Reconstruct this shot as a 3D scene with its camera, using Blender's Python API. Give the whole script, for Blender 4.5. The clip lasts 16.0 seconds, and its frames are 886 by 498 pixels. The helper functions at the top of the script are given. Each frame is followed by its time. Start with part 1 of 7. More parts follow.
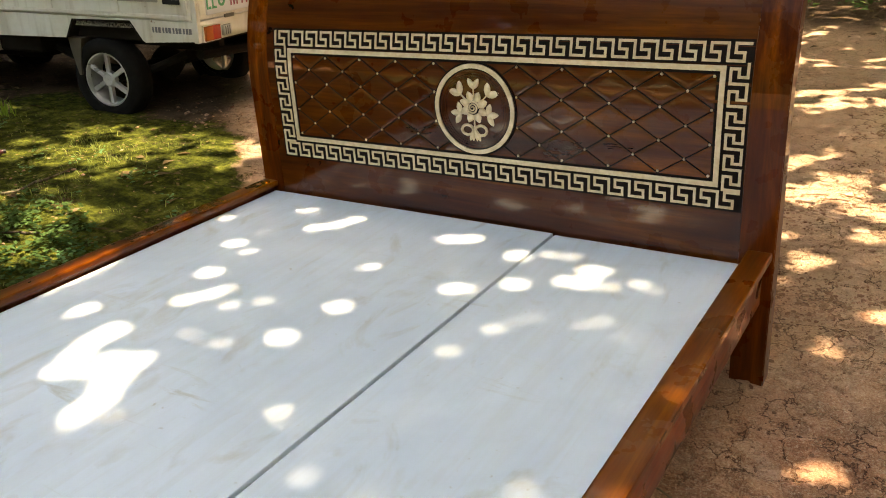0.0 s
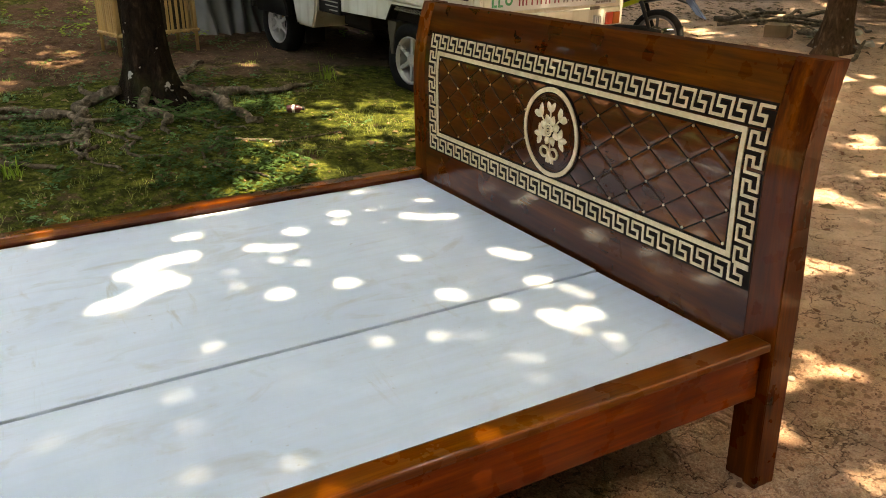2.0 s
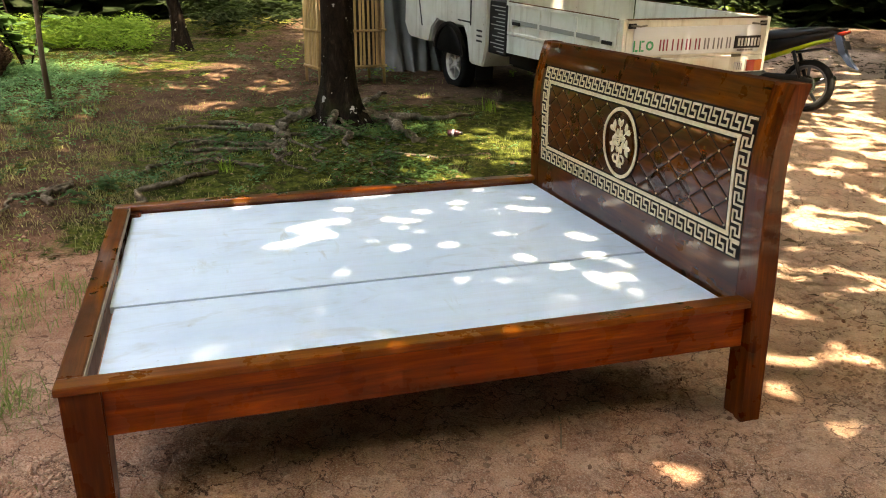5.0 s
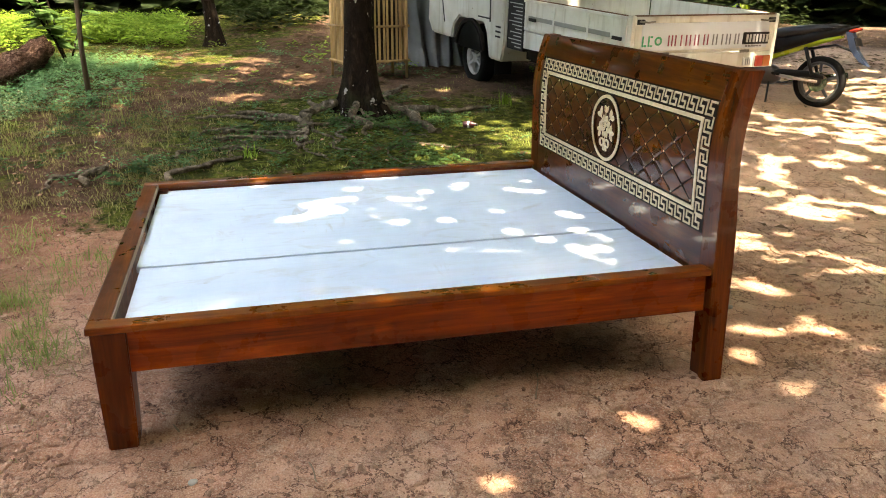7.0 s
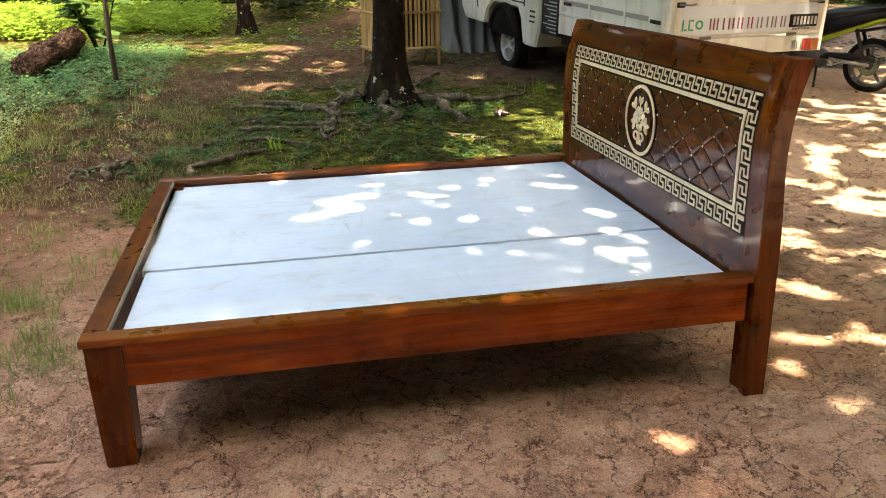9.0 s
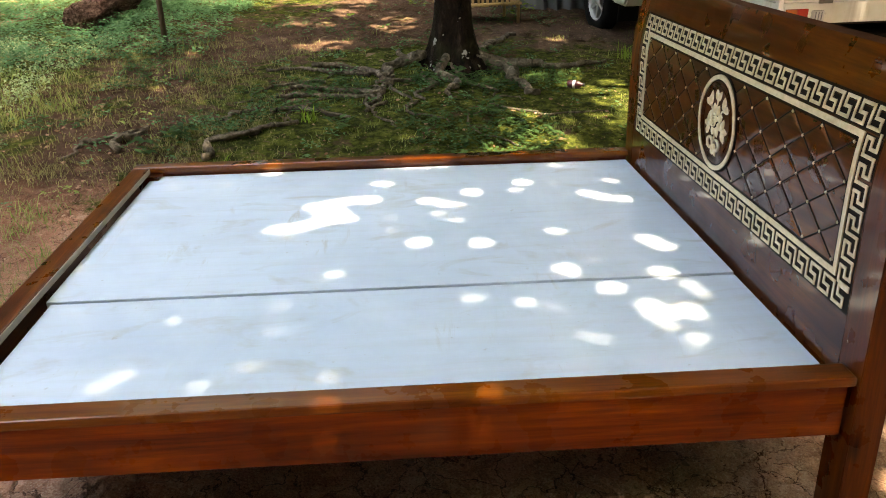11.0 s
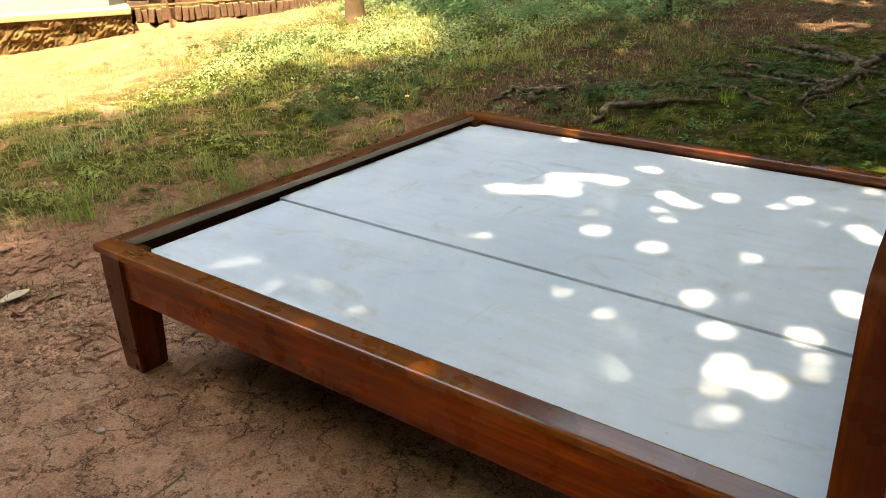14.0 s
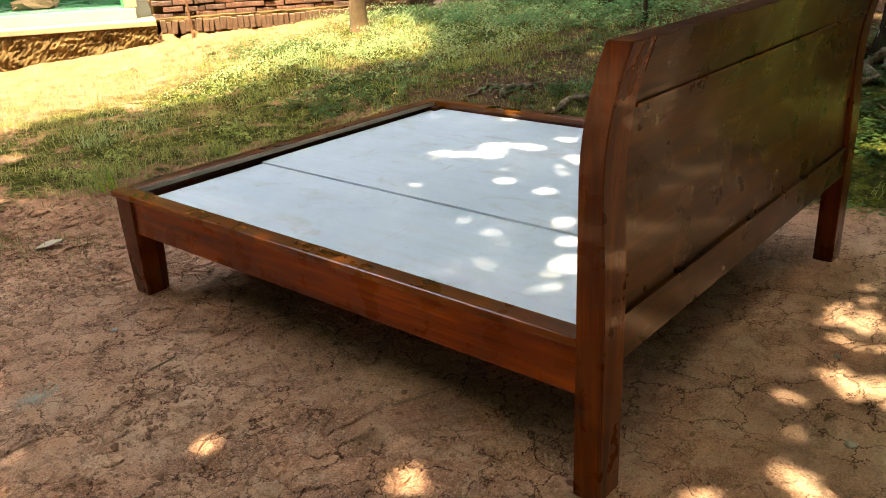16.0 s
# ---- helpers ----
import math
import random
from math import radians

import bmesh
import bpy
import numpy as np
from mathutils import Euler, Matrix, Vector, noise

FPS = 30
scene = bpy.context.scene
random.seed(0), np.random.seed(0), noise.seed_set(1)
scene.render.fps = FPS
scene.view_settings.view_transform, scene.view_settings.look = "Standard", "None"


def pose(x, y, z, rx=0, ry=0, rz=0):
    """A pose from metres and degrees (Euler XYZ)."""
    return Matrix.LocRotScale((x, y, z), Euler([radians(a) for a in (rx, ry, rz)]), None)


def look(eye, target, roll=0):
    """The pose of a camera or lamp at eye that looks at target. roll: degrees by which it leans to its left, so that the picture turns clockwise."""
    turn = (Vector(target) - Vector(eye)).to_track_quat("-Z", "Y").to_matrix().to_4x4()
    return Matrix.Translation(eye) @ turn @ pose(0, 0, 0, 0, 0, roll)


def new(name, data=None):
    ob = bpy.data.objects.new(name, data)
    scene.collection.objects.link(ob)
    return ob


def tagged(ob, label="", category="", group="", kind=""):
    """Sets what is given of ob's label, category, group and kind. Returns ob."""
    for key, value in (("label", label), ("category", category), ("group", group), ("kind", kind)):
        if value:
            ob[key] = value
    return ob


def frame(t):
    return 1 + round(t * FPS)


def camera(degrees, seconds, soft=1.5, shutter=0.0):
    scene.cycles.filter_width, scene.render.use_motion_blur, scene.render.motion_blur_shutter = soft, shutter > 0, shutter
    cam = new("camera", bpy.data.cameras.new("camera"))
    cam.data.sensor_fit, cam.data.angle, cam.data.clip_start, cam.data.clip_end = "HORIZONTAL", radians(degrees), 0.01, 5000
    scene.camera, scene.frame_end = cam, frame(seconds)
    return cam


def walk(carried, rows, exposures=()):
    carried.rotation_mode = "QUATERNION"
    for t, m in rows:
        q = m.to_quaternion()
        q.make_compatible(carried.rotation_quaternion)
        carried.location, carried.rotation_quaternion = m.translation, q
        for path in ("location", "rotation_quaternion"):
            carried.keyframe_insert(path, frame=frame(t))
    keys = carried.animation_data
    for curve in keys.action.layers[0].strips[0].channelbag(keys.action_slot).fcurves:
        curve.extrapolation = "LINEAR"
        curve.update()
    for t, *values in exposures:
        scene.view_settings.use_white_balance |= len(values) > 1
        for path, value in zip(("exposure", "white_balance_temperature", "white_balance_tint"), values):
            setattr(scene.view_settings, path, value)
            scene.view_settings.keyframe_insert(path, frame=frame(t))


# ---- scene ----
cam = camera(56.2, 16.0, soft=1.0)
PATH = [
    (0, (1.347, -0.208, 1.364), (0.33, 1.345, 0.621), -3.9),
    (0.5, (1.632, -0.073, 1.39), (0.423, 1.338, 0.65), -2.8),
    (1, (1.792, 0.12, 1.373), (0.446, 1.418, 0.664), -1.0),
    (1.5, (1.939, 0.308, 1.374), (0.435, 1.418, 0.662), -2.0),
    (2, (2.156, 0.467, 1.392), (0.522, 1.374, 0.68), -0.5),
    (2.5, (2.336, 0.466, 1.396), (0.645, 1.278, 0.702), -0.6),
    (3, (2.531, 0.425, 1.41), (0.799, 1.155, 0.727), -0.1),
    (3.5, (2.719, 0.467, 1.423), (0.941, 1.103, 0.765), -0.3),
    (4, (2.899, 0.478, 1.416), (1.078, 1.018, 0.792), 0.0),
    (4.2, (2.929, 0.454, 1.411), (1.099, 0.98, 0.799), -0.2),
    (6.3, (3.309, 0.423, 1.401), (1.476, 0.94, 0.792), 0.6),
    (6.5, (3.343, 0.449, 1.403), (1.505, 0.948, 0.793), 0.5),
    (7, (3.397, 0.492, 1.395), (1.547, 0.943, 0.784), 0.1),
    (7.5, (3.437, 0.522, 1.395), (1.582, 0.952, 0.783), 0.1),
    (8, (3.437, 0.526, 1.392), (1.579, 0.934, 0.775), -0.1),
    (8.2, (3.416, 0.536, 1.389), (1.556, 0.926, 0.765), -0.3),
    (10.3, (2.774, 0.826, 1.411), (0.922, 1.112, 0.711), -1.4),
    (10.5, (2.707, 0.88, 1.395), (0.854, 1.117, 0.681), -1.2),
    (11, (2.465, 1.055, 1.387), (0.614, 1.172, 0.638), -0.5),
    (11.5, (2.34, 1.261, 1.397), (0.495, 1.176, 0.628), -2.6),
    (12, (2.286, 1.575, 1.388), (0.486, 1.164, 0.619), -3.0),
    (12.5, (2.178, 1.746, 1.346), (0.436, 1.152, 0.563), -1.9),
    (13, (2.076, 1.874, 1.34), (0.442, 1.048, 0.535), -1.3),
    (13.5, (2.04, 2.077, 1.335), (0.553, 1.015, 0.522), -1.5),
    (14, (2.086, 2.236, 1.36), (0.651, 1.09, 0.568), -1.3),
    (14.5, (2.238, 2.397, 1.363), (0.799, 1.221, 0.624), -1.3),
    (15, (2.33, 2.521, 1.373), (0.895, 1.336, 0.641), -1.6),
    (15.5, (2.363, 2.73, 1.363), (0.936, 1.535, 0.631), -1.9),
    (16, (2.432, 2.936, 1.367), (1.028, 1.728, 0.612), -2.0),
]
walk(cam, [(t, look(eye, target, roll)) for t, eye, target, roll in PATH], ((0.0, 3.84, 9800, 11), (3.0, 3.88, 9300, 9), (7.0, 4.30, 8000, 9), (12.0, 3.92, 8300, 8), (14.5, 3.72, 8900, 7), (16.0, 3.74, 8700, 7)))
# ---- end camera ----

# ---- light ----
SUN_WAY = Vector((0.34, 0.11, 1.0)).normalized()      # towards the sun
world = bpy.data.worlds.new("sky")
scene.world = world
world.use_nodes = True
wn, wl = world.node_tree.nodes, world.node_tree.links
sky = wn.new("ShaderNodeTexSky")
sky.sky_type, sky.sun_disc = "NISHITA", False
sky.dust_density, sky.air_density = 4.0, 1.4
sky.sun_elevation = math.asin(SUN_WAY.z)
sky.sun_rotation = math.atan2(SUN_WAY.x, SUN_WAY.y)
wn["Background"].inputs["Strength"].default_value = 0.15
wl.new(sky.outputs["Color"], wn["Background"].inputs["Color"])
sun_data = bpy.data.lights.new("sun", "SUN")
sun_data.energy, sun_data.angle, sun_data.color = 1.8, radians(0.53), (1.0, 0.93, 0.78)
sun = new("sun", sun_data)
sun.matrix_world = look(SUN_WAY * 40, (0, 0, 0))


# ---- materials ----
class Nodes:
    """A small builder for node materials."""

    def __init__(self, name):
        self.mat = bpy.data.materials.new(name)
        self.mat.use_nodes = True
        self.t = self.mat.node_tree
        self.bsdf = self.t.nodes["Principled BSDF"]

    def node(self, kind, **sockets):
        n = self.t.nodes.new("ShaderNode" + kind)
        for key, v in sockets.items():
            self.put(n, key.replace("_", " "), v)
        return n

    def put(self, n, key, v):
        s = n.inputs[key]
        if hasattr(v, "is_linked"):
            self.t.links.new(v, s)
        else:
            s.default_value = v

    def coords(self, scale=(1, 1, 1), kind="Object"):
        c = self.node("TexCoord")
        m = self.node("Mapping")
        self.put(m, "Vector", c.outputs[kind])
        m.inputs["Scale"].default_value = scale
        return m.outputs["Vector"]

    def noise(self, vec, scale, detail=4.0, rough=0.55, distort=0.0):
        n = self.node("TexNoise", Vector=vec, Scale=scale, Detail=detail, Roughness=rough, Distortion=distort)
        return n.outputs["Fac"]

    def ramp(self, fac, stops):
        r = self.node("ValToRGB", Fac=fac)
        el = r.color_ramp.elements
        while len(el) < len(stops):
            el.new(0.5)
        for e, (p, c) in zip(el, stops):
            e.position, e.color = p, (*c, 1) if len(c) == 3 else c
        return r.outputs["Color"]

    def span(self, fac, a, b, lo=0.0, hi=1.0):
        m = self.node("MapRange", Value=fac)
        for key, v in zip(("From Min", "From Max", "To Min", "To Max"), (a, b, lo, hi)):
            m.inputs[key].default_value = v
        return m.outputs["Result"]

    def mix(self, fac, a, b, how="MIX"):
        m = self.t.nodes.new("ShaderNodeMix")
        m.data_type, m.blend_type = "RGBA", how
        for i, v in ((0, fac), (6, a), (7, b)):
            if hasattr(v, "is_linked"):
                self.t.links.new(v, m.inputs[i])
            else:
                m.inputs[i].default_value = (*v, 1) if i and len(v) == 3 else v
        return m.outputs[2]

    def math(self, op, a, b=0.0):
        m = self.t.nodes.new("ShaderNodeMath")
        m.operation = op
        self.put(m, 0, a)
        self.put(m, 1, b)
        return m.outputs[0]

    def bump(self, height, strength=0.3, distance=0.01, normal=None):
        b = self.node("Bump", Height=height, Strength=strength, Distance=distance)
        if normal is not None:
            self.put(b, "Normal", normal)
        return b.outputs["Normal"]

    def done(self, color=None, rough=None, metal=None, normal=None, **more):
        for key, v in (("Base Color", color), ("Roughness", rough), ("Metallic", metal), ("Normal", normal)):
            if v is not None:
                self.put(self.bsdf, key, (*v, 1) if isinstance(v, tuple) and len(v) == 3 else v)
        for key, v in more.items():
            self.put(self.bsdf, key.replace("_", " "), v)
        return self.mat


def lacquer(name, along, dark, mid, light, coat=0.3, scale=1.0, knots=True, blur=0.06):
    """Stained and lacquered teak with its grain along one axis (0, 1 or 2)."""
    n = Nodes(name)
    s = [9.0 * scale] * 3
    s[along] = 0.8 * scale
    v = n.coords(tuple(s))
    warp = n.noise(n.coords((2, 2, 2)), 1.3, 3)
    grain = n.noise(v, 1.6, 7, 0.62, 0.6)
    s2 = [60.0 * scale] * 3
    s2[along] = 2.2 * scale
    fine = n.noise(n.coords(tuple(s2)), 2.0, 5, 0.7)
    c = n.ramp(grain, [(0.30, dark), (0.48, mid), (0.66, light)])
    c = n.mix(n.span(fine, 0.38, 0.72, 0.0, 0.55), c, dark)
    c = n.mix(n.span(warp, 0.4, 0.72, 0.0, 0.35), c, mid)
    if knots:
        vo = n.node("TexVoronoi", Vector=n.coords(tuple(2.2 if i == along else 6.0 for i in range(3))), Scale=1.0)
        c = n.mix(n.span(vo.outputs["Distance"], 0.02, 0.11, 0.7, 0.0), c, tuple(0.35 * x for x in dark))
    rough = n.span(n.noise(n.coords((5, 5, 5)), 1.7, 4), 0.3, 0.75, 0.22, 0.42)
    nor = n.bump(fine, 0.10, 0.002)
    return n.done(c, rough, 0.0, nor, Coat_Weight=coat, Coat_Roughness=blur, Specular_IOR_Level=0.12)


TEAK_Y = lacquer("lacquered_teak_rail", 1, (0.036, 0.0048, 0.0006), (0.205, 0.032, 0.0022), (0.42, 0.088, 0.0045), 0.42, 1.0, True, 0.12)
TEAK_CAP = lacquer("lacquered_teak_cap", 1, (0.040, 0.0075, 0.0008), (0.160, 0.036, 0.0026), (0.30, 0.092, 0.0055), 0.6, 1.0, False, 0.12)
TEAK_CAP_X = lacquer("lacquered_teak_foot_cap", 0, (0.028, 0.006, 0.0008), (0.110, 0.026, 0.0024), (0.22, 0.066, 0.0045), 0.14, 1.0, False)
TEAK_X = lacquer("lacquered_teak_board", 0, (0.015, 0.0022, 0.0003), (0.066, 0.0125, 0.0008), (0.150, 0.041, 0.0022), 0.75, 0.8, False, 0.06)
TEAK_Z = lacquer("lacquered_teak_post", 2, (0.018, 0.0028, 0.0004), (0.088, 0.0155, 0.0011), (0.19, 0.044, 0.0028), 0.35)
TEAK_BACK = lacquer("lacquered_teak_back", 0, (0.012, 0.0030, 0.0004), (0.048, 0.0130, 0.0007), (0.105, 0.034, 0.0018), 0.28, 1.3, True, 0.10)
GROOVE = Nodes("dark_groove").done((0.005, 0.0024, 0.0014), 0.6, Specular_IOR_Level=0.12)


def plain(name, color, rough=0.5, metal=0.0, vary=0.25, scale=20.0, bump=0.1, **more):
    """A plain surface with soft stains and a fine grain."""
    n = Nodes(name)
    a = n.noise(n.coords((1, 1, 1)), scale, 5, 0.6)
    b = n.noise(n.coords((1, 1, 1)), scale * 0.14, 4, 0.6)
    dark = tuple(x * (1 - vary) for x in color)
    c = n.mix(n.span(b, 0.3, 0.7), color, dark)
    c = n.mix(n.span(a, 0.35, 0.75, 0, 0.5), c, dark)
    r = n.span(b, 0.3, 0.7, max(rough - 0.08, 0.02), min(rough + 0.1, 1))
    return n.done(c, r, metal, n.bump(a, bump, 0.004), **more)


def cream_paint():
    n = Nodes("cream_paint")
    a = n.noise(n.coords((1, 1, 1)), 60, 4)
    c = n.mix(n.span(a, 0.35, 0.75), (0.66, 0.55, 0.36), (0.50, 0.39, 0.22))
    return n.done(c, 0.38, 0.0, n.bump(a, 0.1, 0.001), Coat_Weight=0.3, Coat_Roughness=0.15)


def whitewash():
    """Whitewashed plywood with faint grain, smears and foot marks."""
    n = Nodes("whitewashed_plywood")
    v = n.coords((1, 1, 1))
    broad = n.noise(v, 2.3, 5, 0.6, 0.8)
    grain = n.noise(n.coords((26, 1.6, 26)), 1.3, 6, 0.65, 0.5)
    smear = n.noise(n.coords((7, 3.2, 7)), 1.0, 5, 0.6, 1.2)
    spots = n.noise(v, 34.0, 3, 0.6)
    c = n.ramp(broad, [(0.3, (0.51, 0.585, 0.68)), (0.62, (0.62, 0.695, 0.785))])
    c = n.mix(n.span(grain, 0.45, 0.8, 0, 0.4), c, (0.48, 0.49, 0.48))
    c = n.mix(n.span(smear, 0.56, 0.74, 0, 0.6), c, (0.42, 0.40, 0.35))
    drag = n.noise(n.coords((2.2, 14, 2.2)), 1.0, 6, 0.7, 1.0)
    c = n.mix(n.math("MULTIPLY", n.span(drag, 0.6, 0.7, 0, 0.5), n.span(broad, 0.45, 0.6)), c, (0.40, 0.36, 0.29))
    c = n.mix(n.span(spots, 0.68, 0.76, 0, 0.5), c, (0.34, 0.30, 0.25))
    return n.done(c, n.span(smear, 0.3, 0.7, 0.42, 0.6), 0.0, n.bump(grain, 0.08, 0.002))


CREAM, WHITEWASH = cream_paint(), whitewash()
STUD = plain("brass_stud", (0.58, 0.48, 0.32), 0.3, 0.5, 0.2)


def ground_material():
    """Dried mud that cracks and flakes, with moss, sand and litter by the cover layer."""
    n = Nodes("earth_and_moss")
    v = n.coords((1, 1, 1))
    wob = n.node("TexNoise", Vector=v, Scale=7.0, Detail=5.0, Roughness=0.65)
    off = n.node("MixRGB", Fac=0.10, Color1=v, Color2=wob.outputs["Color"])
    off.blend_type = "LINEAR_LIGHT"
    vd = off.outputs["Color"]
    broad = n.noise(v, 0.8, 6, 0.62, 0.4)
    mid = n.noise(v, 5.0, 7, 0.65, 0.3)
    fine = n.noise(v, 38.0, 5, 0.72)
    crumb = n.noise(v, 150.0, 4, 0.7)
    flake = n.noise(vd, 8.5, 9, 0.68, 0.6)
    big = n.node("TexVoronoi", Vector=vd, Scale=6.5)
    big.feature = "DISTANCE_TO_EDGE"
    small = n.node("TexVoronoi", Vector=vd, Scale=19.0)
    small.feature = "DISTANCE_TO_EDGE"
    rift = n.node("TexVoronoi", Vector=vd, Scale=15.0)
    rift.feature = "DISTANCE_TO_EDGE"
    clod = n.node("TexVoronoi", Vector=vd, Scale=46.0)
    att = n.node("Attribute")
    att.attribute_name = "cover"
    sep = n.node("SeparateColor", Color=att.outputs["Color"])
    c = n.ramp(broad, [(0.3, (0.53, 0.258, 0.158)), (0.5, (0.65, 0.360, 0.236)), (0.68, (0.71, 0.448, 0.312))])
    c = n.mix(n.span(mid, 0.40, 0.66, 0, 0.45), c, (0.63, 0.37, 0.25))
    c = n.mix(n.span(n.noise(v, 17.0, 6, 0.7), 0.52, 0.72, 0, 0.30), c, (0.34, 0.175, 0.112))
    plate = n.node("TexVoronoi", Vector=vd, Scale=15.0)
    tone = n.node("SeparateColor", Color=plate.outputs["Color"])
    c = n.mix(n.span(tone.outputs[0], 0.0, 1.0, 0.0, 0.22), c, (0.28, 0.135, 0.085))
    c = n.mix(n.span(tone.outputs[1], 0.6, 1.0, 0.0, 0.30), c, (0.74, 0.54, 0.40))
    pit = n.span(flake, 0.54, 0.565)
    c = n.mix(n.math("MULTIPLY", pit, 0.35), c, n.mix(fine, (0.17, 0.068, 0.045), (0.38, 0.19, 0.13)))
    rim = n.math("MULTIPLY", n.span(flake, 0.525, 0.543), n.span(flake, 0.543, 0.561, 1, 0))
    c = n.mix(n.math("MULTIPLY", rim, 0.5), c, (0.09, 0.045, 0.03))
    c = n.mix(n.span(fine, 0.54, 0.74, 0, 0.32), c, (0.17, 0.09, 0.058))
    c = n.mix(n.span(crumb, 0.54, 0.64, 0, 0.7), c, (0.74, 0.56, 0.42))
    c = n.mix(n.span(crumb, 0.36, 0.46, 0.55, 0), c, (0.17, 0.085, 0.058))
    show = n.span(n.noise(v, 1.3, 5), 0.47, 0.62)
    crk = n.math("MULTIPLY", n.span(big.outputs["Distance"], 0.006, 0.024, 1, 0), n.span(n.noise(v, 2.6, 4), 0.38, 0.5))
    crk2 = n.math("MULTIPLY", n.span(small.outputs["Distance"], 0.006, 0.03, 0.7, 0), show)
    crk = n.math("MAXIMUM", crk, crk2)
    crk3 = n.math("MULTIPLY", n.span(rift.outputs["Distance"], 0.004, 0.035, 0.9, 0), n.span(n.noise(v, 4.2, 5, 0.7), 0.52, 0.62))
    crk = n.math("MAXIMUM", crk, crk3)
    # the trodden track is greyer and dustier
    place = n.node("SeparateXYZ", Vector=v)
    along = n.math("ADD", place.outputs[1], n.span(n.noise(v, 1.1, 5, 0.6), 0.3, 0.7, -0.7, 0.7))
    c = n.mix(n.math("MULTIPLY", n.span(along, 1.7, 3.3), n.span(mid, 0.25, 0.7, 0.3, 0.72)), c, (0.55, 0.42, 0.31))
    # and the earth past the bed's foot is darker and redder
    c = n.mix(n.math("MULTIPLY", n.span(along, 0.3, -0.7), n.span(mid, 0.25, 0.7, 0.75, 0.35)), c, (0.27, 0.118, 0.070))
    soil = n.math("SUBTRACT", 1.0, sep.outputs[1])
    crk = n.math("MULTIPLY", crk, soil)
    c = n.mix(n.math("MULTIPLY", crk, 0.8), c, (0.075, 0.036, 0.026))
    # under the trees dark soil with painted shade, ragged moss patches likewise, then sand
    humus_and_shade = n.ramp(n.noise(v, 7.0, 8, 0.75), [(0.3, (0.009, 0.006, 0.004)), (0.5, (0.028, 0.017, 0.011)), (0.68, (0.085, 0.054, 0.034))])
    c = n.mix(n.math("MULTIPLY", n.span(sep.outputs[2], 0.25, 0.7), 0.85), c, humus_and_shade)
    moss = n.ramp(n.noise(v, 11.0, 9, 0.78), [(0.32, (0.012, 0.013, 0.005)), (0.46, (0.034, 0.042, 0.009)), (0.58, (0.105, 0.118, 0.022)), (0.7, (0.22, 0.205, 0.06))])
    edge = n.math("ADD", sep.outputs[0], n.span(n.noise(v, 2.6, 9, 0.76, 0.4), 0.25, 0.75, -0.75, 0.65))
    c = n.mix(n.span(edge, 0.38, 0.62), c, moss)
    sand = n.mix(n.span(mid, 0.35, 0.7), (0.19, 0.108, 0.052), (0.30, 0.195, 0.108))
    sand = n.mix(n.span(fine, 0.5, 0.7, 0, 0.5), sand, (0.25, 0.13, 0.065))
    c = n.mix(n.math("MULTIPLY", sep.outputs[1], 0.85), c, sand)
    litter = n.node("TexVoronoi", Vector=n.coords((16, 24, 16)), Scale=1.0)
    lit = n.math("MULTIPLY", n.span(litter.outputs["Distance"], 0.12, 0.2, 1, 0), sep.outputs[2])
    c = n.mix(n.math("MULTIPLY", lit, 0.8), c, (0.30, 0.21, 0.12))
    h = n.math("ADD", n.math("MULTIPLY", mid, 0.8), n.math("MULTIPLY", fine, 0.55))
    h = n.math("ADD", h, n.math("MULTIPLY", crumb, 0.24))
    h = n.math("ADD", h, n.math("MULTIPLY", clod.outputs["Distance"], 0.16))
    h = n.math("SUBTRACT", h, n.math("MULTIPLY", pit, 0.16))
    h = n.math("SUBTRACT", h, n.math("MULTIPLY", crk, 0.22))
    return n.done(c, n.span(fine, 0.3, 0.7, 0.85, 1.0), 0.0, n.bump(h, 1.0, 0.045), Specular_IOR_Level=0.04)


def leaf_material(name, dark, light, scale=3.0):
    n = Nodes(name)
    g = n.node("NewGeometry")
    c = n.mix(g.outputs["Random Per Island"], dark, light)
    c = n.mix(n.span(n.noise(n.coords((1, 1, 1)), scale, 3), 0.35, 0.7, 0, 0.6), c, dark)
    n.done(c, 0.6, 0.0, Specular_IOR_Level=0.15)
    tr = n.node("BsdfTranslucent", Color=n.mix(0.5, c, light))
    mx = n.node("MixShader", Fac=0.42)
    n.t.links.new(n.bsdf.outputs[0], mx.inputs[1])
    n.t.links.new(tr.outputs[0], mx.inputs[2])
    n.t.links.new(mx.outputs[0], n.t.nodes["Material Output"].inputs["Surface"])
    return n.mat


def bark_material(name, dark, mid, light, lichen):
    n = Nodes(name)
    a = n.noise(n.coords((1, 1, 0.45 if lichen else 1)), 16, 7, 0.68, 0.5)
    b = n.noise(n.coords((1, 1, 1)), 3.0, 4)
    c = n.ramp(a, [(0.3, dark), (0.55, mid), (0.75, light)])
    c = n.mix(n.span(b, 0.56, 0.72, 0, 0.4), c, (0.03, 0.036, 0.014))
    blot = n.noise(n.coords((1, 1, 1)), 13.0, 3, 0.5, 0.3)
    c = n.mix(n.math("MULTIPLY", n.span(blot, 0.66, 0.69), lichen), c, (0.42, 0.40, 0.37))
    return n.done(c, 0.95, 0.0, n.bump(a, 1.0, 0.04), Specular_IOR_Level=0.08)


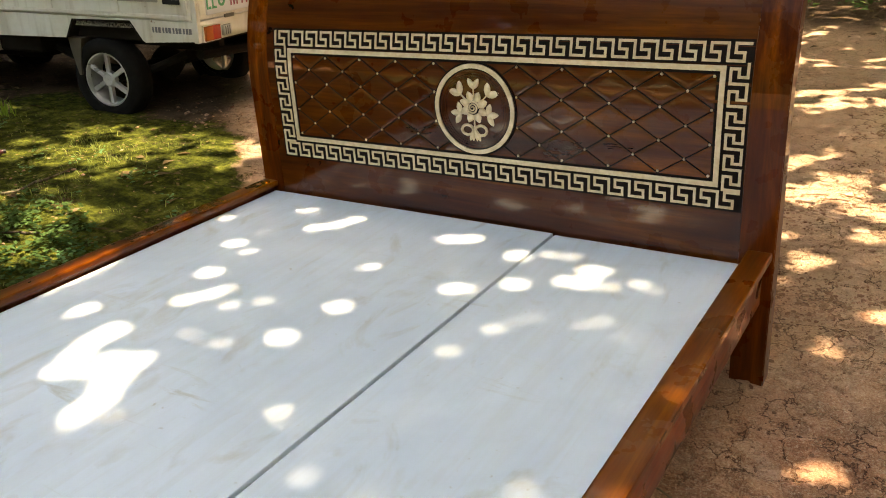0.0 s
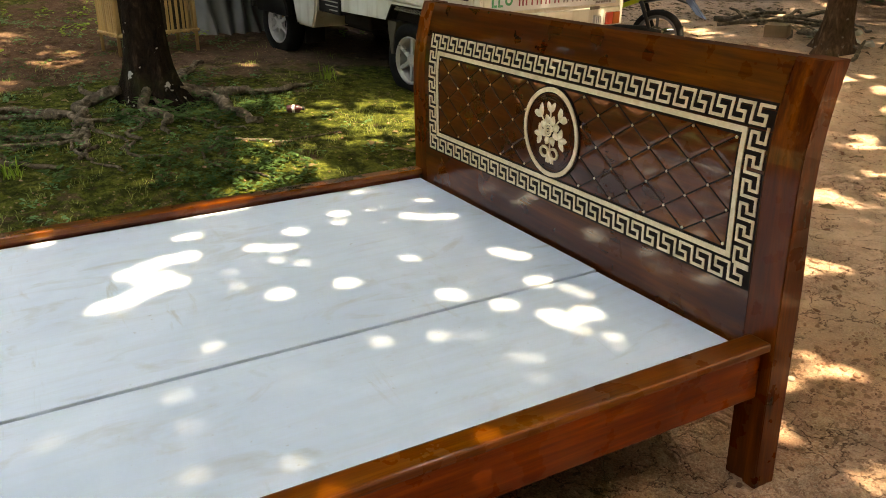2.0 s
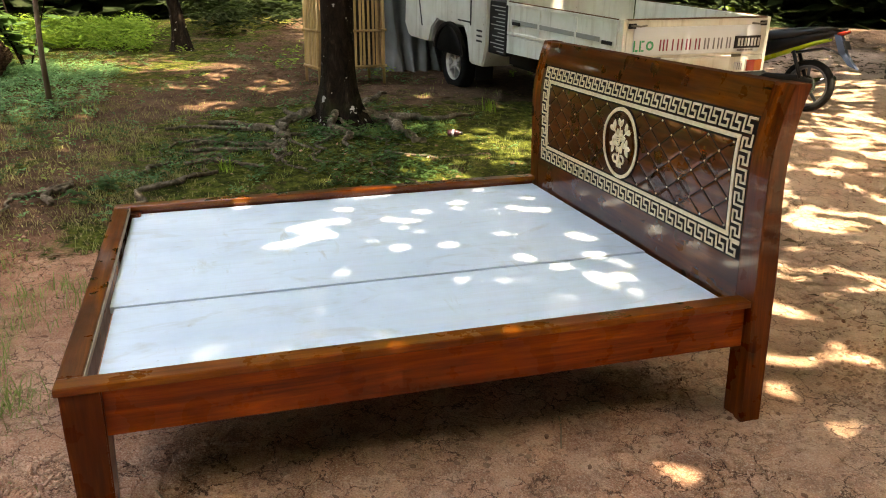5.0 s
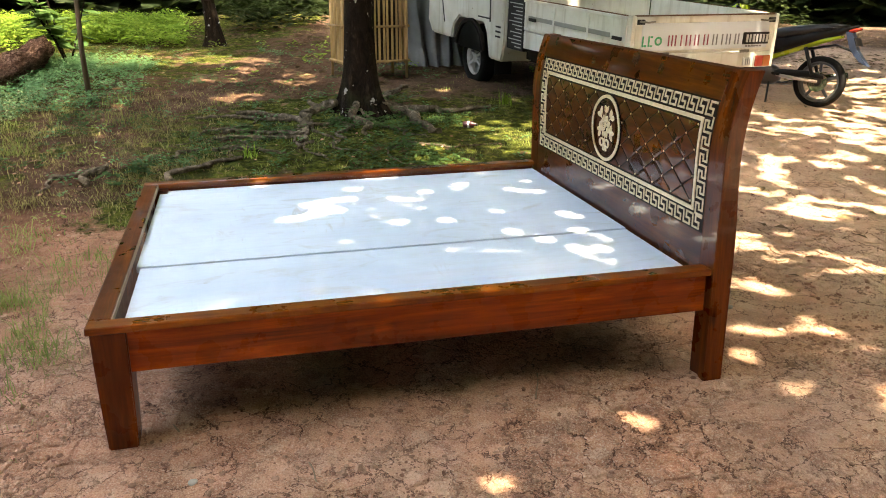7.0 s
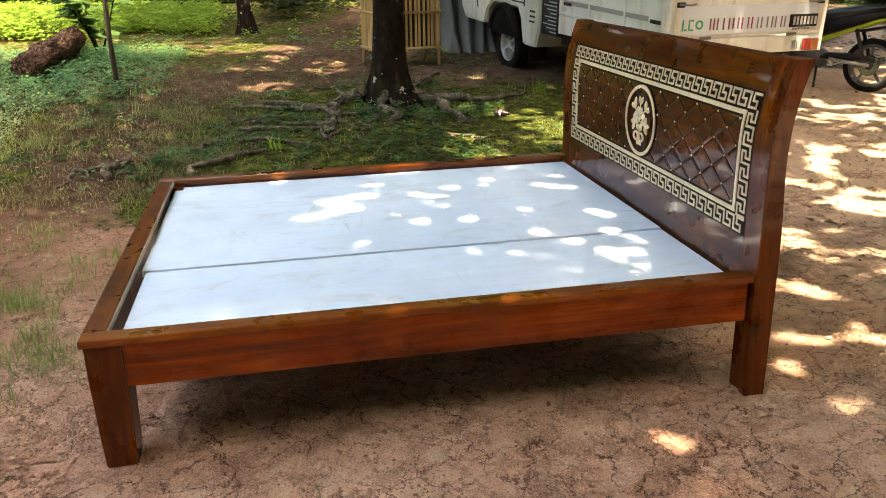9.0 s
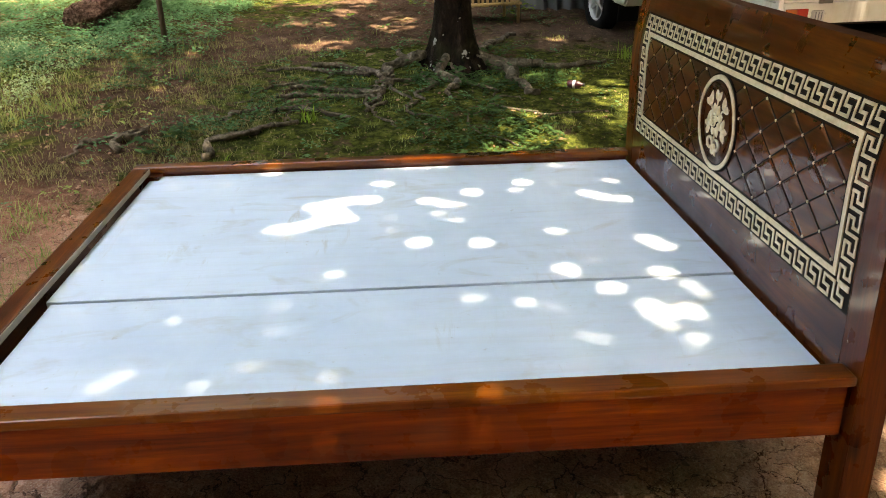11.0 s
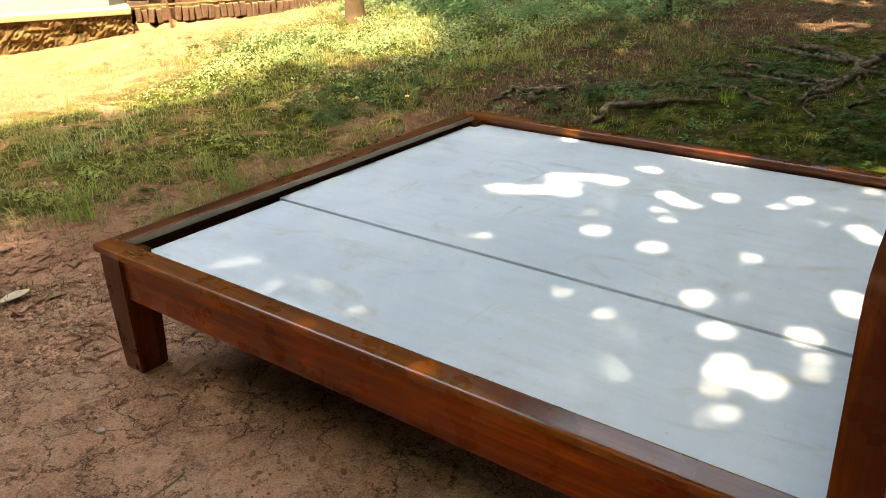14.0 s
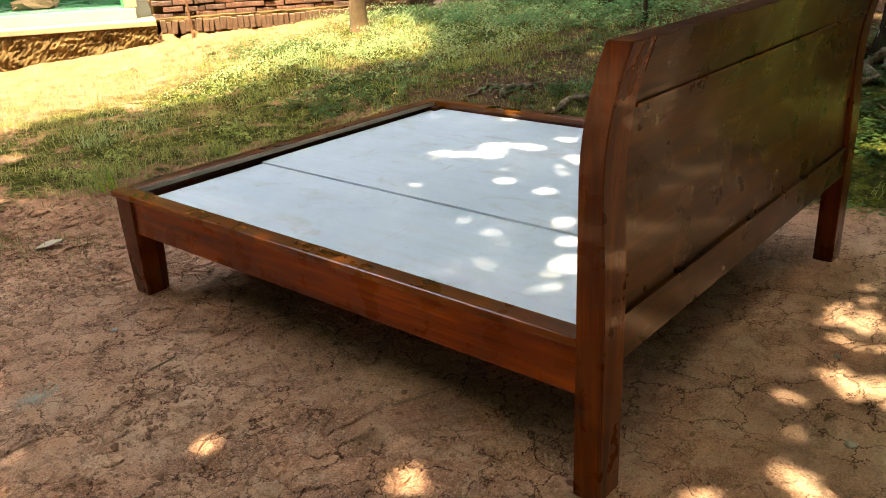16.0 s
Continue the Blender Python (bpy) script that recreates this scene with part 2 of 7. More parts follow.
GROUND = ground_material()
LEAF = leaf_material("crown_leaf", (0.022, 0.045, 0.010), (0.075, 0.13, 0.022))
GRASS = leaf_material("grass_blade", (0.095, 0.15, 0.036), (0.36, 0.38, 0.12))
# a lit copy of the grass, paler to carry the yard's sunlight in its colour
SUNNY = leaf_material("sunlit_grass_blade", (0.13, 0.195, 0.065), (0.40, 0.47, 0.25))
BRIGHT = leaf_material("bright_leaf", (0.10, 0.19, 0.02), (0.32, 0.44, 0.07))
HERB = leaf_material("herb_leaf", (0.045, 0.115, 0.045), (0.15, 0.28, 0.12))
LITTER = leaf_material("dry_leaf", (0.05, 0.030, 0.015), (0.24, 0.17, 0.09))
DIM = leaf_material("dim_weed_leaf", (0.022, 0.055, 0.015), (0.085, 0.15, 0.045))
# near-black leaf: the far woods' own shade is put into its colour
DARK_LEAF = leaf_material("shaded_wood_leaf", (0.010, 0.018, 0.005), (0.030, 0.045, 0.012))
BARK = bark_material("lichened_bark", (0.003, 0.002, 0.0015), (0.017, 0.011, 0.0075), (0.060, 0.042, 0.029), 0.85)
BROWN_BARK = bark_material("brown_bark", (0.020, 0.012, 0.008), (0.080, 0.047, 0.029), (0.17, 0.11, 0.07), 0.3)
STRAW = leaf_material("dry_grass_blade", (0.12, 0.11, 0.04), (0.38, 0.34, 0.14))
ROOT = bark_material("root_bark", (0.020, 0.016, 0.010), (0.14, 0.112, 0.082), (0.36, 0.30, 0.225), 0.0)


def clod_material():
    n = Nodes("clod_and_stone")
    g = n.node("NewGeometry")
    a = n.noise(n.coords((1, 1, 1)), 90, 4, 0.7)
    c = n.mix(g.outputs["Random Per Island"], (0.24, 0.12, 0.078), (0.52, 0.32, 0.22))
    c = n.mix(n.span(a, 0.4, 0.7, 0, 0.6), c, (0.14, 0.08, 0.055))
    return n.done(c, 0.95, 0.0, n.bump(a, 0.6, 0.004), Specular_IOR_Level=0.1)


STONE = clod_material()


# ---- mesh helpers ----
def mesh(name, bm, material, smooth=False):
    me = bpy.data.meshes.new(name)
    bm.to_mesh(me)
    bm.free()
    me.materials.append(material)
    if smooth:
        me.shade_smooth()
    return me


def part(name, bm, material, parent=None, label="", smooth=False, at=None):
    ob = new(name, mesh(name, bm, material, smooth))
    if parent is not None:
        ob.parent = parent
    if at is not None:
        ob.matrix_basis = at
    return tagged(ob, label) if label else ob


def raw(name, verts, faces, material, parent=None, smooth=False):
    me = bpy.data.meshes.new(name)
    me.from_pydata([tuple(v) for v in verts], [], [tuple(f) for f in faces])
    me.materials.append(material)
    if smooth:
        me.shade_smooth()
    ob = new(name, me)
    if parent is not None:
        ob.parent = parent
    return ob


def empty(name, m=None, label="", category="", group="", kind=""):
    ob = new(name)
    ob.empty_display_size = 0.1
    if m is not None:
        ob.matrix_basis = m
    return tagged(ob, label, category, group, kind)


def box(bm, a, b, bevel=0.0, m=None):
    """A box between two corners, with eased edges."""
    r = bmesh.ops.create_cube(bm, size=1.0)
    vs = r["verts"]
    a, b = Vector(a), Vector(b)
    for v in vs:
        v.co = Vector((a[i] + (b[i] - a[i]) * (v.co[i] + 0.5) for i in range(3)))
        if m is not None:
            v.co = m @ v.co
    if bevel:
        es = {e for v in vs for e in v.link_edges}
        bmesh.ops.bevel(bm, geom=list(es), offset=bevel, segments=2, affect="EDGES", profile=0.6)
    return bm


def boxed(a, b, bevel=0.0, m=None):
    return box(bmesh.new(), a, b, bevel, m)


def tube(bm, points, radii, sides=8, cap=True):
    """A round tube through points, with a radius at each."""
    pts = [Vector(p) for p in points]
    if not hasattr(radii, "__len__"):
        radii = [radii] * len(pts)
    rings, side = [], None
    for i, p in enumerate(pts):
        way = (pts[min(i + 1, len(pts) - 1)] - pts[max(i - 1, 0)]).normalized()
        side = way.orthogonal().normalized() if side is None else (side - way * side.dot(way)).normalized()
        up = way.cross(side)
        rings.append([bm.verts.new(p + radii[i] * (math.cos(a) * side + math.sin(a) * up)) for a in (2 * math.pi * k / sides for k in range(sides))])
    for r, s in zip(rings, rings[1:]):
        for k in range(sides):
            bm.faces.new((r[k], r[(k + 1) % sides], s[(k + 1) % sides], s[k]))
    if cap:
        bm.faces.new(rings[0][::-1])
        bm.faces.new(rings[-1])
    return bm


def extruded(bm, outline, y0, y1, m=None):
    """A flat outline in x and z, given depth along y."""
    front = [bm.verts.new((x, y0, z)) for x, z in outline]
    back = [bm.verts.new((x, y1, z)) for x, z in outline]
    bm.faces.new(front)
    bm.faces.new(back[::-1])
    n = len(outline)
    for i in range(n):
        j = (i + 1) % n
        bm.faces.new((front[j], front[i], back[i], back[j]))
    if m is not None:
        for v in front + back:
            v.co = m @ v.co
    bmesh.ops.recalc_face_normals(bm, faces=bm.faces[:])
    return bm


def lathe(bm, profile, sides=24, m=None):
    """A turned shape: (radius, height) pairs about z."""
    rings = []
    for r, z in profile:
        rings.append([bm.verts.new((r * math.cos(2 * math.pi * k / sides), r * math.sin(2 * math.pi * k / sides), z)) for k in range(sides)])
    for r, s in zip(rings, rings[1:]):
        for k in range(sides):
            bm.faces.new((r[k], r[(k + 1) % sides], s[(k + 1) % sides], s[k]))
    if m is not None:
        for ring in rings:
            for v in ring:
                v.co = m @ v.co
    return bm


# ---- ground ----
def smooth01(a, b, x):
    t = min(max((x - a) / (b - a), 0.0), 1.0)
    return t * t * (3 - 2 * t)


def rise(x):
    """The slope of the plot, up towards the trees."""
    steps = ((-1.0, 0.0), (-1.25, 0.0), (-2.55, 0.165), (-3.5, 0.21), (-5.4, 0.33), (-9.7, 0.5), (-30.0, 1.3), (-400.0, 6.0))
    if x >= -1.0:
        return 0.0
    for (x0, z0), (x1, z1) in zip(steps, steps[1:]):
        if x >= x1:
            return z0 + (z1 - z0) * (x0 - x) / (x0 - x1)
    return 6.0


def level(x, y):
    z = rise(x)
    far = smooth01(3.0, 12.0, math.hypot(x + 1, y - 1))
    near_bed = 1 - smooth01(0.25, 0.9, max(abs(x) - 1.0, abs(y - 1.05) - 1.2, 0.0))
    z += near_bed * (0.008 * min(max(y, 0.0), 2.3) - 0.006 * min(max(x, -1.1), 1.1))
    z += (0.022 + 0.06 * far) * noise.noise((x * 0.8, y * 0.8, 0.0)) * (1 - near_bed)
    z += 0.014 * noise.noise((x * 3.1, y * 3.1, 4.0)) * (1 - 0.85 * near_bed)
    z += 0.007 * noise.noise((x * 9.0, y * 9.0, 7.0)) * (1 - 0.7 * near_bed)
    lump = noise.noise((x * 16.0, y * 16.0, 17.0))
    z += 0.009 * max(lump, -0.1) * (1 - 0.5 * near_bed)
    if -4 < x < 3 and -4 < y < 6:
        z += 0.005 * abs(noise.noise((x * 24.0, y * 24.0, 27.0)))
    return z - 0.003


def green(x, y):
    """How much moss and grass covers the soil, 0 to 1."""
    n = 0.5 * noise.noise((x * 0.45, y * 0.45, 2.0)) + 0.3 * noise.noise((x * 1.3, y * 1.3, 3.0))
    trees = smooth01(-1.15, -1.7, x + 0.25 * n + 1.15 * max(y - 2.5, 0.0)) * smooth01(4.0, 3.35, y + 0.5 * n) * smooth01(-1.0, -0.2, y + n)
    yard = 0.72 * smooth01(-0.5, -1.5, y + 0.4 * n + 0.25 * (x + 1)) * smooth01(-3.9, -3.0, y - 0.2 * x + 0.6 * n) * smooth01(1.6, 0.6, x)
    bare = 0.45 * math.exp(-((x + 2.2) ** 2 / 0.6 + (y + 0.6) ** 2 / 0.35)) + 0.6 * math.exp(-((x + 4.6) ** 2 / 3.0 + (y + 0.3) ** 2 / 0.5))
    far = 0.15 * smooth01(-8.2, -9.6, x)
    wood = smooth01(-4.2, -5.6, x + 0.5 * n) * smooth01(-0.6, 0.4, y)
    return max(0.0, min(1.0, max(trees * (1 - 0.7 * wood) * 0.9, yard, far) - bare + 0.25 * n))


def axis(lo, hi, step, reach, grow=1.22):
    a = list(np.arange(lo, hi + 1e-6, step))
    d, left, right = step, lo, hi
    out_l, out_r = [], []
    while right < reach:
        d *= grow
        left, right = left - d, right + d
        out_l.append(left)
        out_r.append(right)
    return out_l[::-1] + a + out_r


def build_ground():
    xs, ys = axis(-7.0, 3.0, 0.032, 600), axis(-4.6, 7.4, 0.032, 600)
    verts = [(x, y, level(x, y)) for y in ys for x in xs]
    w = len(xs)
    faces = [(j * w + i, j * w + i + 1, (j + 1) * w + i + 1, (j + 1) * w + i) for j in range(len(ys) - 1) for i in range(w - 1)]
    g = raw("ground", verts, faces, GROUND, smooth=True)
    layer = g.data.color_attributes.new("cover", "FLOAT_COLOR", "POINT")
    vals = np.zeros((len(verts), 4), np.float32)
    for k, (x, y, z) in enumerate(verts):
        sand = smooth01(-2.9, -4.0, y - 0.12 * x) * smooth01(-9, -5, x)
        # wood darkens the soil, also under the truck to stand in for its shade
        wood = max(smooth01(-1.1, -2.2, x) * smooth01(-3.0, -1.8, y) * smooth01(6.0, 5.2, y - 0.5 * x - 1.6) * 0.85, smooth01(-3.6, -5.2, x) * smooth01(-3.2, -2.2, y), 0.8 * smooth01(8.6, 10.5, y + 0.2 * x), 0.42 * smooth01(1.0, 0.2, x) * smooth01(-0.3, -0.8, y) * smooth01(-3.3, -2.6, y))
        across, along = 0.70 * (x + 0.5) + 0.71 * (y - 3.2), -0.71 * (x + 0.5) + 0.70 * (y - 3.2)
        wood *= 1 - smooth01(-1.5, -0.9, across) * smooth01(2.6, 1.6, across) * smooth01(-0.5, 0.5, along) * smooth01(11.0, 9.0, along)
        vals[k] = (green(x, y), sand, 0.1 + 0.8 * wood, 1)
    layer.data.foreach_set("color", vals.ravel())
    return tagged(g, "reddish bare earth with moss, sparse grass and cracks", "ground", kind="structure")


GROUND_SHEET = build_ground()

# ---- the bed ----
BED = pose(0, 0, 0.0, 0.62, 0.38, 0)
bed = empty("double_bed", BED, "lacquered teak double bed with carved sleigh headboard, no mattress", "bed")
TOP, CAP, HALF = 0.425, 0.068, 0.952
HEAD = 2.066


def front(z):
    """The headboard's front face: upright below, bowing back towards its top."""
    return HEAD + 0.62 * max(z - 0.8, 0.0) ** 2


def back(z):
    """The posts' back edge, a little slimmer above the rails."""
    return HEAD + 0.074 - 0.012 * smooth01(0.5, 0.8, z) + 0.60 * max(z - 0.8, 0.0) ** 2


def cap_bar(p, q, mat, name):
    """A flat cap that overhangs the rail, with eased edges."""
    part(name, boxed(p, q, 0.006), mat, bed, smooth=False)


y_head = HEAD - 0.004
cap_bar((HALF - CAP, 0.0, TOP - 0.024), (HALF, y_head, TOP), TEAK_CAP, "rail_cap")
cap_bar((-HALF, 0.0, TOP - 0.024), (-HALF + CAP, y_head, TOP), TEAK_CAP, "rail_cap")
cap_bar((-HALF + CAP + 0.001, 0.0, TOP - 0.0245), (HALF - CAP - 0.001, CAP, TOP - 0.0005), TEAK_CAP_X, "foot_cap")
part("inner_lip", boxed((-HALF + CAP + 0.004, CAP + 0.0005, TOP - 0.0225), (HALF - CAP - 0.004, CAP + 0.0035, TOP - 0.003), 0.001), plain("bare_pale_wood", (0.42, 0.34, 0.25), 0.8, 0, 0.3, 30, 0.2), bed, "bare pale wood edge")
part("side_rail", boxed((HALF - 0.05, 0.112, 0.262), (HALF - 0.022, y_head - 0.006, TOP - 0.024), 0.003), TEAK_Y, bed)
part("side_rail", boxed((-HALF + 0.022, 0.112, 0.262), (-HALF + 0.05, y_head - 0.006, TOP - 0.024), 0.003), TEAK_Y, bed)
part("foot_rail", boxed((-HALF + 0.125, 0.022, 0.264), (HALF - 0.125, 0.05, TOP - 0.0245), 0.003), TEAK_X, bed)
for sx in (1, -1):
    bm = bmesh.new()
    for z, g in ((0.0, 0.008), (0.10, 0.004), (0.29, 0.0), (TOP - 0.0245, 0.0)):
        x0, x1 = HALF - 0.012 - g, HALF - 0.122 + g
        ring = [(x0, 0.010 + g), (x0, 0.115 - g), (x1, 0.115 - g), (x1, 0.010 + g)]
        [bm.verts.new((sx * x, y, z)) for x, y in ring]
    bm.verts.ensure_lookup_table()
    for k in range(3):
        for i in range(4):
            a, b = 4 * k + i, 4 * k + (i + 1) % 4
            bm.faces.new([bm.verts[j] for j in (a, b, b + 4, a + 4)])
    bm.faces.new([bm.verts[j] for j in (3, 2, 1, 0)])
    bm.faces.new([bm.verts[j] for j in (12, 13, 14, 15)])
    bmesh.ops.recalc_face_normals(bm, faces=bm.faces[:])
    bmesh.ops.bevel(bm, geom=bm.edges[:], offset=0.004, segments=2, affect="EDGES")
    part("leg", bm, TEAK_Z, bed)
# slats that carry the boards
for k in range(9):
    y = 0.14 + k * 0.228
    part("slat", boxed((-HALF + 0.052, y, 0.338), (HALF - 0.052, y + 0.07, 0.3615), 0.002), TEAK_X, bed)


def curved_slab(x0, x1, z0, z1, thick0, thick1, steps, fy=front, by=None):
    """A slab between two x that follows the headboard's bow; set back from its front and back faces."""
    bm = bmesh.new()
    rows = []
    for k in range(steps + 1):
        z = z0 + (z1 - z0) * k / steps
        f, b = fy(z) + thick0, (by(z) if by else fy(z) + thick0 + thick1)
        rows.append([bm.verts.new(p) for p in ((x0, f, z), (x1, f, z), (x1, b, z), (x0, b, z))])
    for r, s in zip(rows, rows[1:]):
        for i in range(4):
            bm.faces.new((r[i], r[(i + 1) % 4], s[(i + 1) % 4], s[i]))
    bm.faces.new(rows[0][::-1])
    bm.faces.new(rows[-1])
    bmesh.ops.recalc_face_normals(bm, faces=bm.faces[:])
    return bm


HB_TOP, HB_X = 1.106, 0.957
for sx in (1, -1):
    a, b = sorted((sx * (HB_X - 0.098), sx * HB_X))
    bm = curved_slab(a, b, -0.02, HB_TOP, 0.0, 0, 28, front, back)
    es = [e for e in bm.edges if abs(e.verts[0].co.z - e.verts[1].co.z) > 1e-4 or e.verts[0].co.z > HB_TOP - 1e-3 or e.verts[0].co.z < -0.015]
    bmesh.ops.bevel(bm, geom=es, offset=0.0025, segments=2, affect="EDGES")
    part("headboard_post", bm, TEAK_Z, bed)
inner = HB_X - 0.0982
part("headboard_panel", curved_slab(-inner, inner, 0.372, HB_TOP - 0.002, 0.0006, 0.0309, 30), TEAK_X, bed)
part("back_panel", curved_slab(-inner, inner, 0.362, HB_TOP - 0.03, 0.033, 0.022, 30), TEAK_BACK, bed, "brown lacquered plywood back")
part("back_rail", curved_slab(-inner, inner, 0.350, 0.466, 0.0555, 0.012, 4), TEAK_BACK, bed)
part("top_filler", curved_slab(-inner, inner, HB_TOP - 0.0295, HB_TOP - 0.003, 0.0318, 0.0232, 6), TEAK_BACK, bed)
part("back_top_rail", curved_slab(-inner, inner, HB_TOP - 0.075, HB_TOP - 0.004, 0.0555, 0.006, 8), TEAK_BACK, bed)
part("front_rail", curved_slab(-inner, inner, 0.350, 0.3715, 0.002, 0.030, 2), TEAK_X, bed)
# worn back board seam
part("seam_strip", curved_slab(-inner + 0.01, inner - 0.01, 0.955, 0.962, 0.0553, 0.006, 2), TEAK_Z, bed)

KX0, KX1, KZ0, KZ1 = -0.818, 0.850, 0.535, 0.993
KEY, LINE = 0.052, 0.0145


def on_face(x, z, out):
    """A point on the headboard's bowed face, standing out by a small height."""
    return (x, front(z) + 0.0015 - out, z)


def strip(bm, x0, x1, z0, z1, out, deep=0.004):
    """A raised flat bar laid on the bowed face."""
    nz = max(1, int(abs(z1 - z0) / 0.05) + 1)
    rows = []
    for k in range(nz + 1):
        z = z0 + (z1 - z0) * k / nz
        rows.append([bm.verts.new(on_face(x, z, o)) for x, o in ((x0, out), (x1, out), (x1, out - deep), (x0, out - deep))])
    for r, s in zip(rows, rows[1:]):
        for i in (0, 1, 3):
            bm.faces.new((r[i], r[(i + 1) % 4], s[(i + 1) % 4], s[i]))
    bm.faces.new(rows[0][:])
    bm.faces.new(rows[-1][::-1])


def key_band(horizontal, sign):
    """One side of the meander border: a continuous squared hook, repeated along the side."""
    bm = bmesh.new()
    length = (KX1 - KX0) if horizontal else (KZ1 - KZ0 - 2 * KEY)
    n = 26 if horizontal else 6
    p, w = length / n, 0.0074
    h = KEY - w

    def bar(u0, v0, u1, v1):
        u0, u1 = sorted((u0, u1))
        v0, v1 = sorted((v0, v1))
        u1, v1 = u1 + w, v1 + w
        if horizontal:
            z0 = KZ1 - KEY if sign > 0 else KZ0
            strip(bm, KX0 + u0, min(KX0 + u1, KX1), z0 + v0, z0 + v1, 0.0035)
        else:
            x0 = KX1 - KEY if sign > 0 else KX0
            strip(bm, x0 + v0, x0 + v1, KZ0 + KEY + u0, KZ0 + KEY + u1, 0.0035)

    for k in range(n):
        o = k * p
        bar(o, 0, o, h)
        bar(o + w, 0, o + 0.66 * p, 0)
        bar(o + 0.66 * p, w, o + 0.66 * p, 0.48 * h)
        bar(o + 0.30 * p, 0.48 * h, o + 0.66 * p - w, 0.48 * h)
        bar(o + 0.30 * p, 0.48 * h + w, o + 0.30 * p, h)
        bar(o + 0.30 * p + w, h, o + p - w, h)
    bmesh.ops.recalc_face_normals(bm, faces=bm.faces[:])
    return bm


# dark ground of the border, then the cream meander and the plain line inside it
def frame_bars(x0, x1, z0, z1, w, out, deep):
    out_bm = []
    for a in ((x0, x1, z1 - w, z1), (x0, x1, z0, z0 + w), (x0, x0 + w, z0 + w, z1 - w), (x1 - w, x1, z0 + w, z1 - w)):
        bm = bmesh.new()
        strip(bm, *a, out, deep)
        bmesh.ops.recalc_face_normals(bm, faces=bm.faces[:])
        out_bm.append(bm)
    return out_bm


for bm in frame_bars(KX0 - 0.007, KX1 + 0.007, KZ0 - 0.007, KZ1 + 0.007, KEY + LINE + 0.0245, 0.0012, 0.002):
    part("border_ground", bm, GROOVE, bed, "black-stained border")
for hor in (True, False):
    for s in (1, -1):
        part("meander_border", key_band(hor, s), CREAM, bed, "cream painted carved meander")
g = KEY + 0.009
for bm in frame_bars(KX0 + g, KX1 - g, KZ0 + g, KZ1 - g, LINE, 0.0042, 0.004):
    part("border_line", bm, CREAM, bed, "cream painted line")

# quilted field: pillows between crossing grooves, a stud at every crossing
g = KEY + 0.032
FX0, FX1, FZ0, FZ1 = KX0 + g, KX1 - g, KZ0 + g, KZ1 - g
NX, NZ = 10, 3
CX, CZ = (FX1 - FX0) / NX, (FZ1 - FZ0) / NZ
MX, MZ, MR = (FX0 + FX1) / 2, (FZ0 + FZ1) / 2, 0.145


def quilt(x, z):
    u, v = (x - FX0) / CX, (z - FZ0) / CZ
    a, b = abs((u + v) % 1.0 - 0.5) * 2, abs((u - v) % 1.0 - 0.5) * 2      # 1 at a groove
    d = min(1 - a, 1 - b)
    return 0.0019 * (1 - (1 - min(d / 0.30, 1.0)) ** 2.2)


def build_field():
    nx, nz = NX * 24, NZ * 20
    verts, faces = [], []
    for j in range(nz + 1):
        for i in range(nx + 1):
            x, z = FX0 + (FX1 - FX0) * i / nx, FZ0 + (FZ1 - FZ0) * j / nz
            verts.append(on_face(x, z, quilt(x, z)))
    w = nx + 1
    for j in range(nz):
        for i in range(nx):
            faces.append((j * w + i, j * w + i + 1, (j + 1) * w + i + 1, (j + 1) * w + i))
    raw("quilted_field", verts, faces, TEAK_X, bed, smooth=True)
    for k in range(-NZ, NX + 1):
        for s in (1, -1):
            pts = []
            for q in range(NZ * 6 + 1):
                v = q / 6.0
                u = k + v if s > 0 else k + NZ - v
                if -1e-6 <= u <= NX + 1e-6:
                    x, z = FX0 + u * CX, FZ0 + v * CZ
                    if math.hypot(x - MX, z - MZ) > MR - 0.004:
                        pts.append(on_face(x, z, 0.0012))
                        continue
                if len(pts) > 1:
                    part("groove", tube(bmesh.new(), pts, 0.0021, 6), GROOVE, bed)
                pts = []
            if len(pts) > 1:
                part("groove", tube(bmesh.new(), pts, 0.0021, 6), GROOVE, bed)
    stud = None
    for j in range(2 * NZ + 1):
        for i in range(2 * NX + 1):
            if (i + j) % 2:
                continue
            x, z = FX0 + i * CX / 2, FZ0 + j * CZ / 2
            if math.hypot(x - MX, z - MZ) < MR + 0.004:
                continue
            x, z = min(max(x, FX0 + 0.006), FX1 - 0.006), min(max(z, FZ0 + 0.006), FZ1 - 0.006)
            if stud is None:
                bm = bmesh.new()
                bmesh.ops.create_uvsphere(bm, u_segments=8, v_segments=5, radius=0.0045)
                stud = mesh("stud", bm, STUD, True)
            ob = new("stud", stud)
            ob.parent = bed
            ob.location = on_face(x, z, 0.0015)


build_field()


# carved medallion
def ring_on_face(r0, r1, out0, out1, steps=56):
    """A raised round ring about the medallion's middle."""
    bm = bmesh.new()
    rows = []
    for r, o in ((r0, out0), (r0, out1), (r1, out1), (r1, out0)):
        rows.append([bm.verts.new(on_face(MX + r * math.cos(2 * math.pi * k / steps), MZ + r * math.sin(2 * math.pi * k / steps), o)) for k in range(steps)])
    for a, b in zip(rows, rows[1:]):
        for k in range(steps):
            bm.faces.new((a[k], a[(k + 1) % steps], b[(k + 1) % steps], b[k]))
    bmesh.ops.recalc_face_normals(bm, faces=bm.faces[:])
    return bm


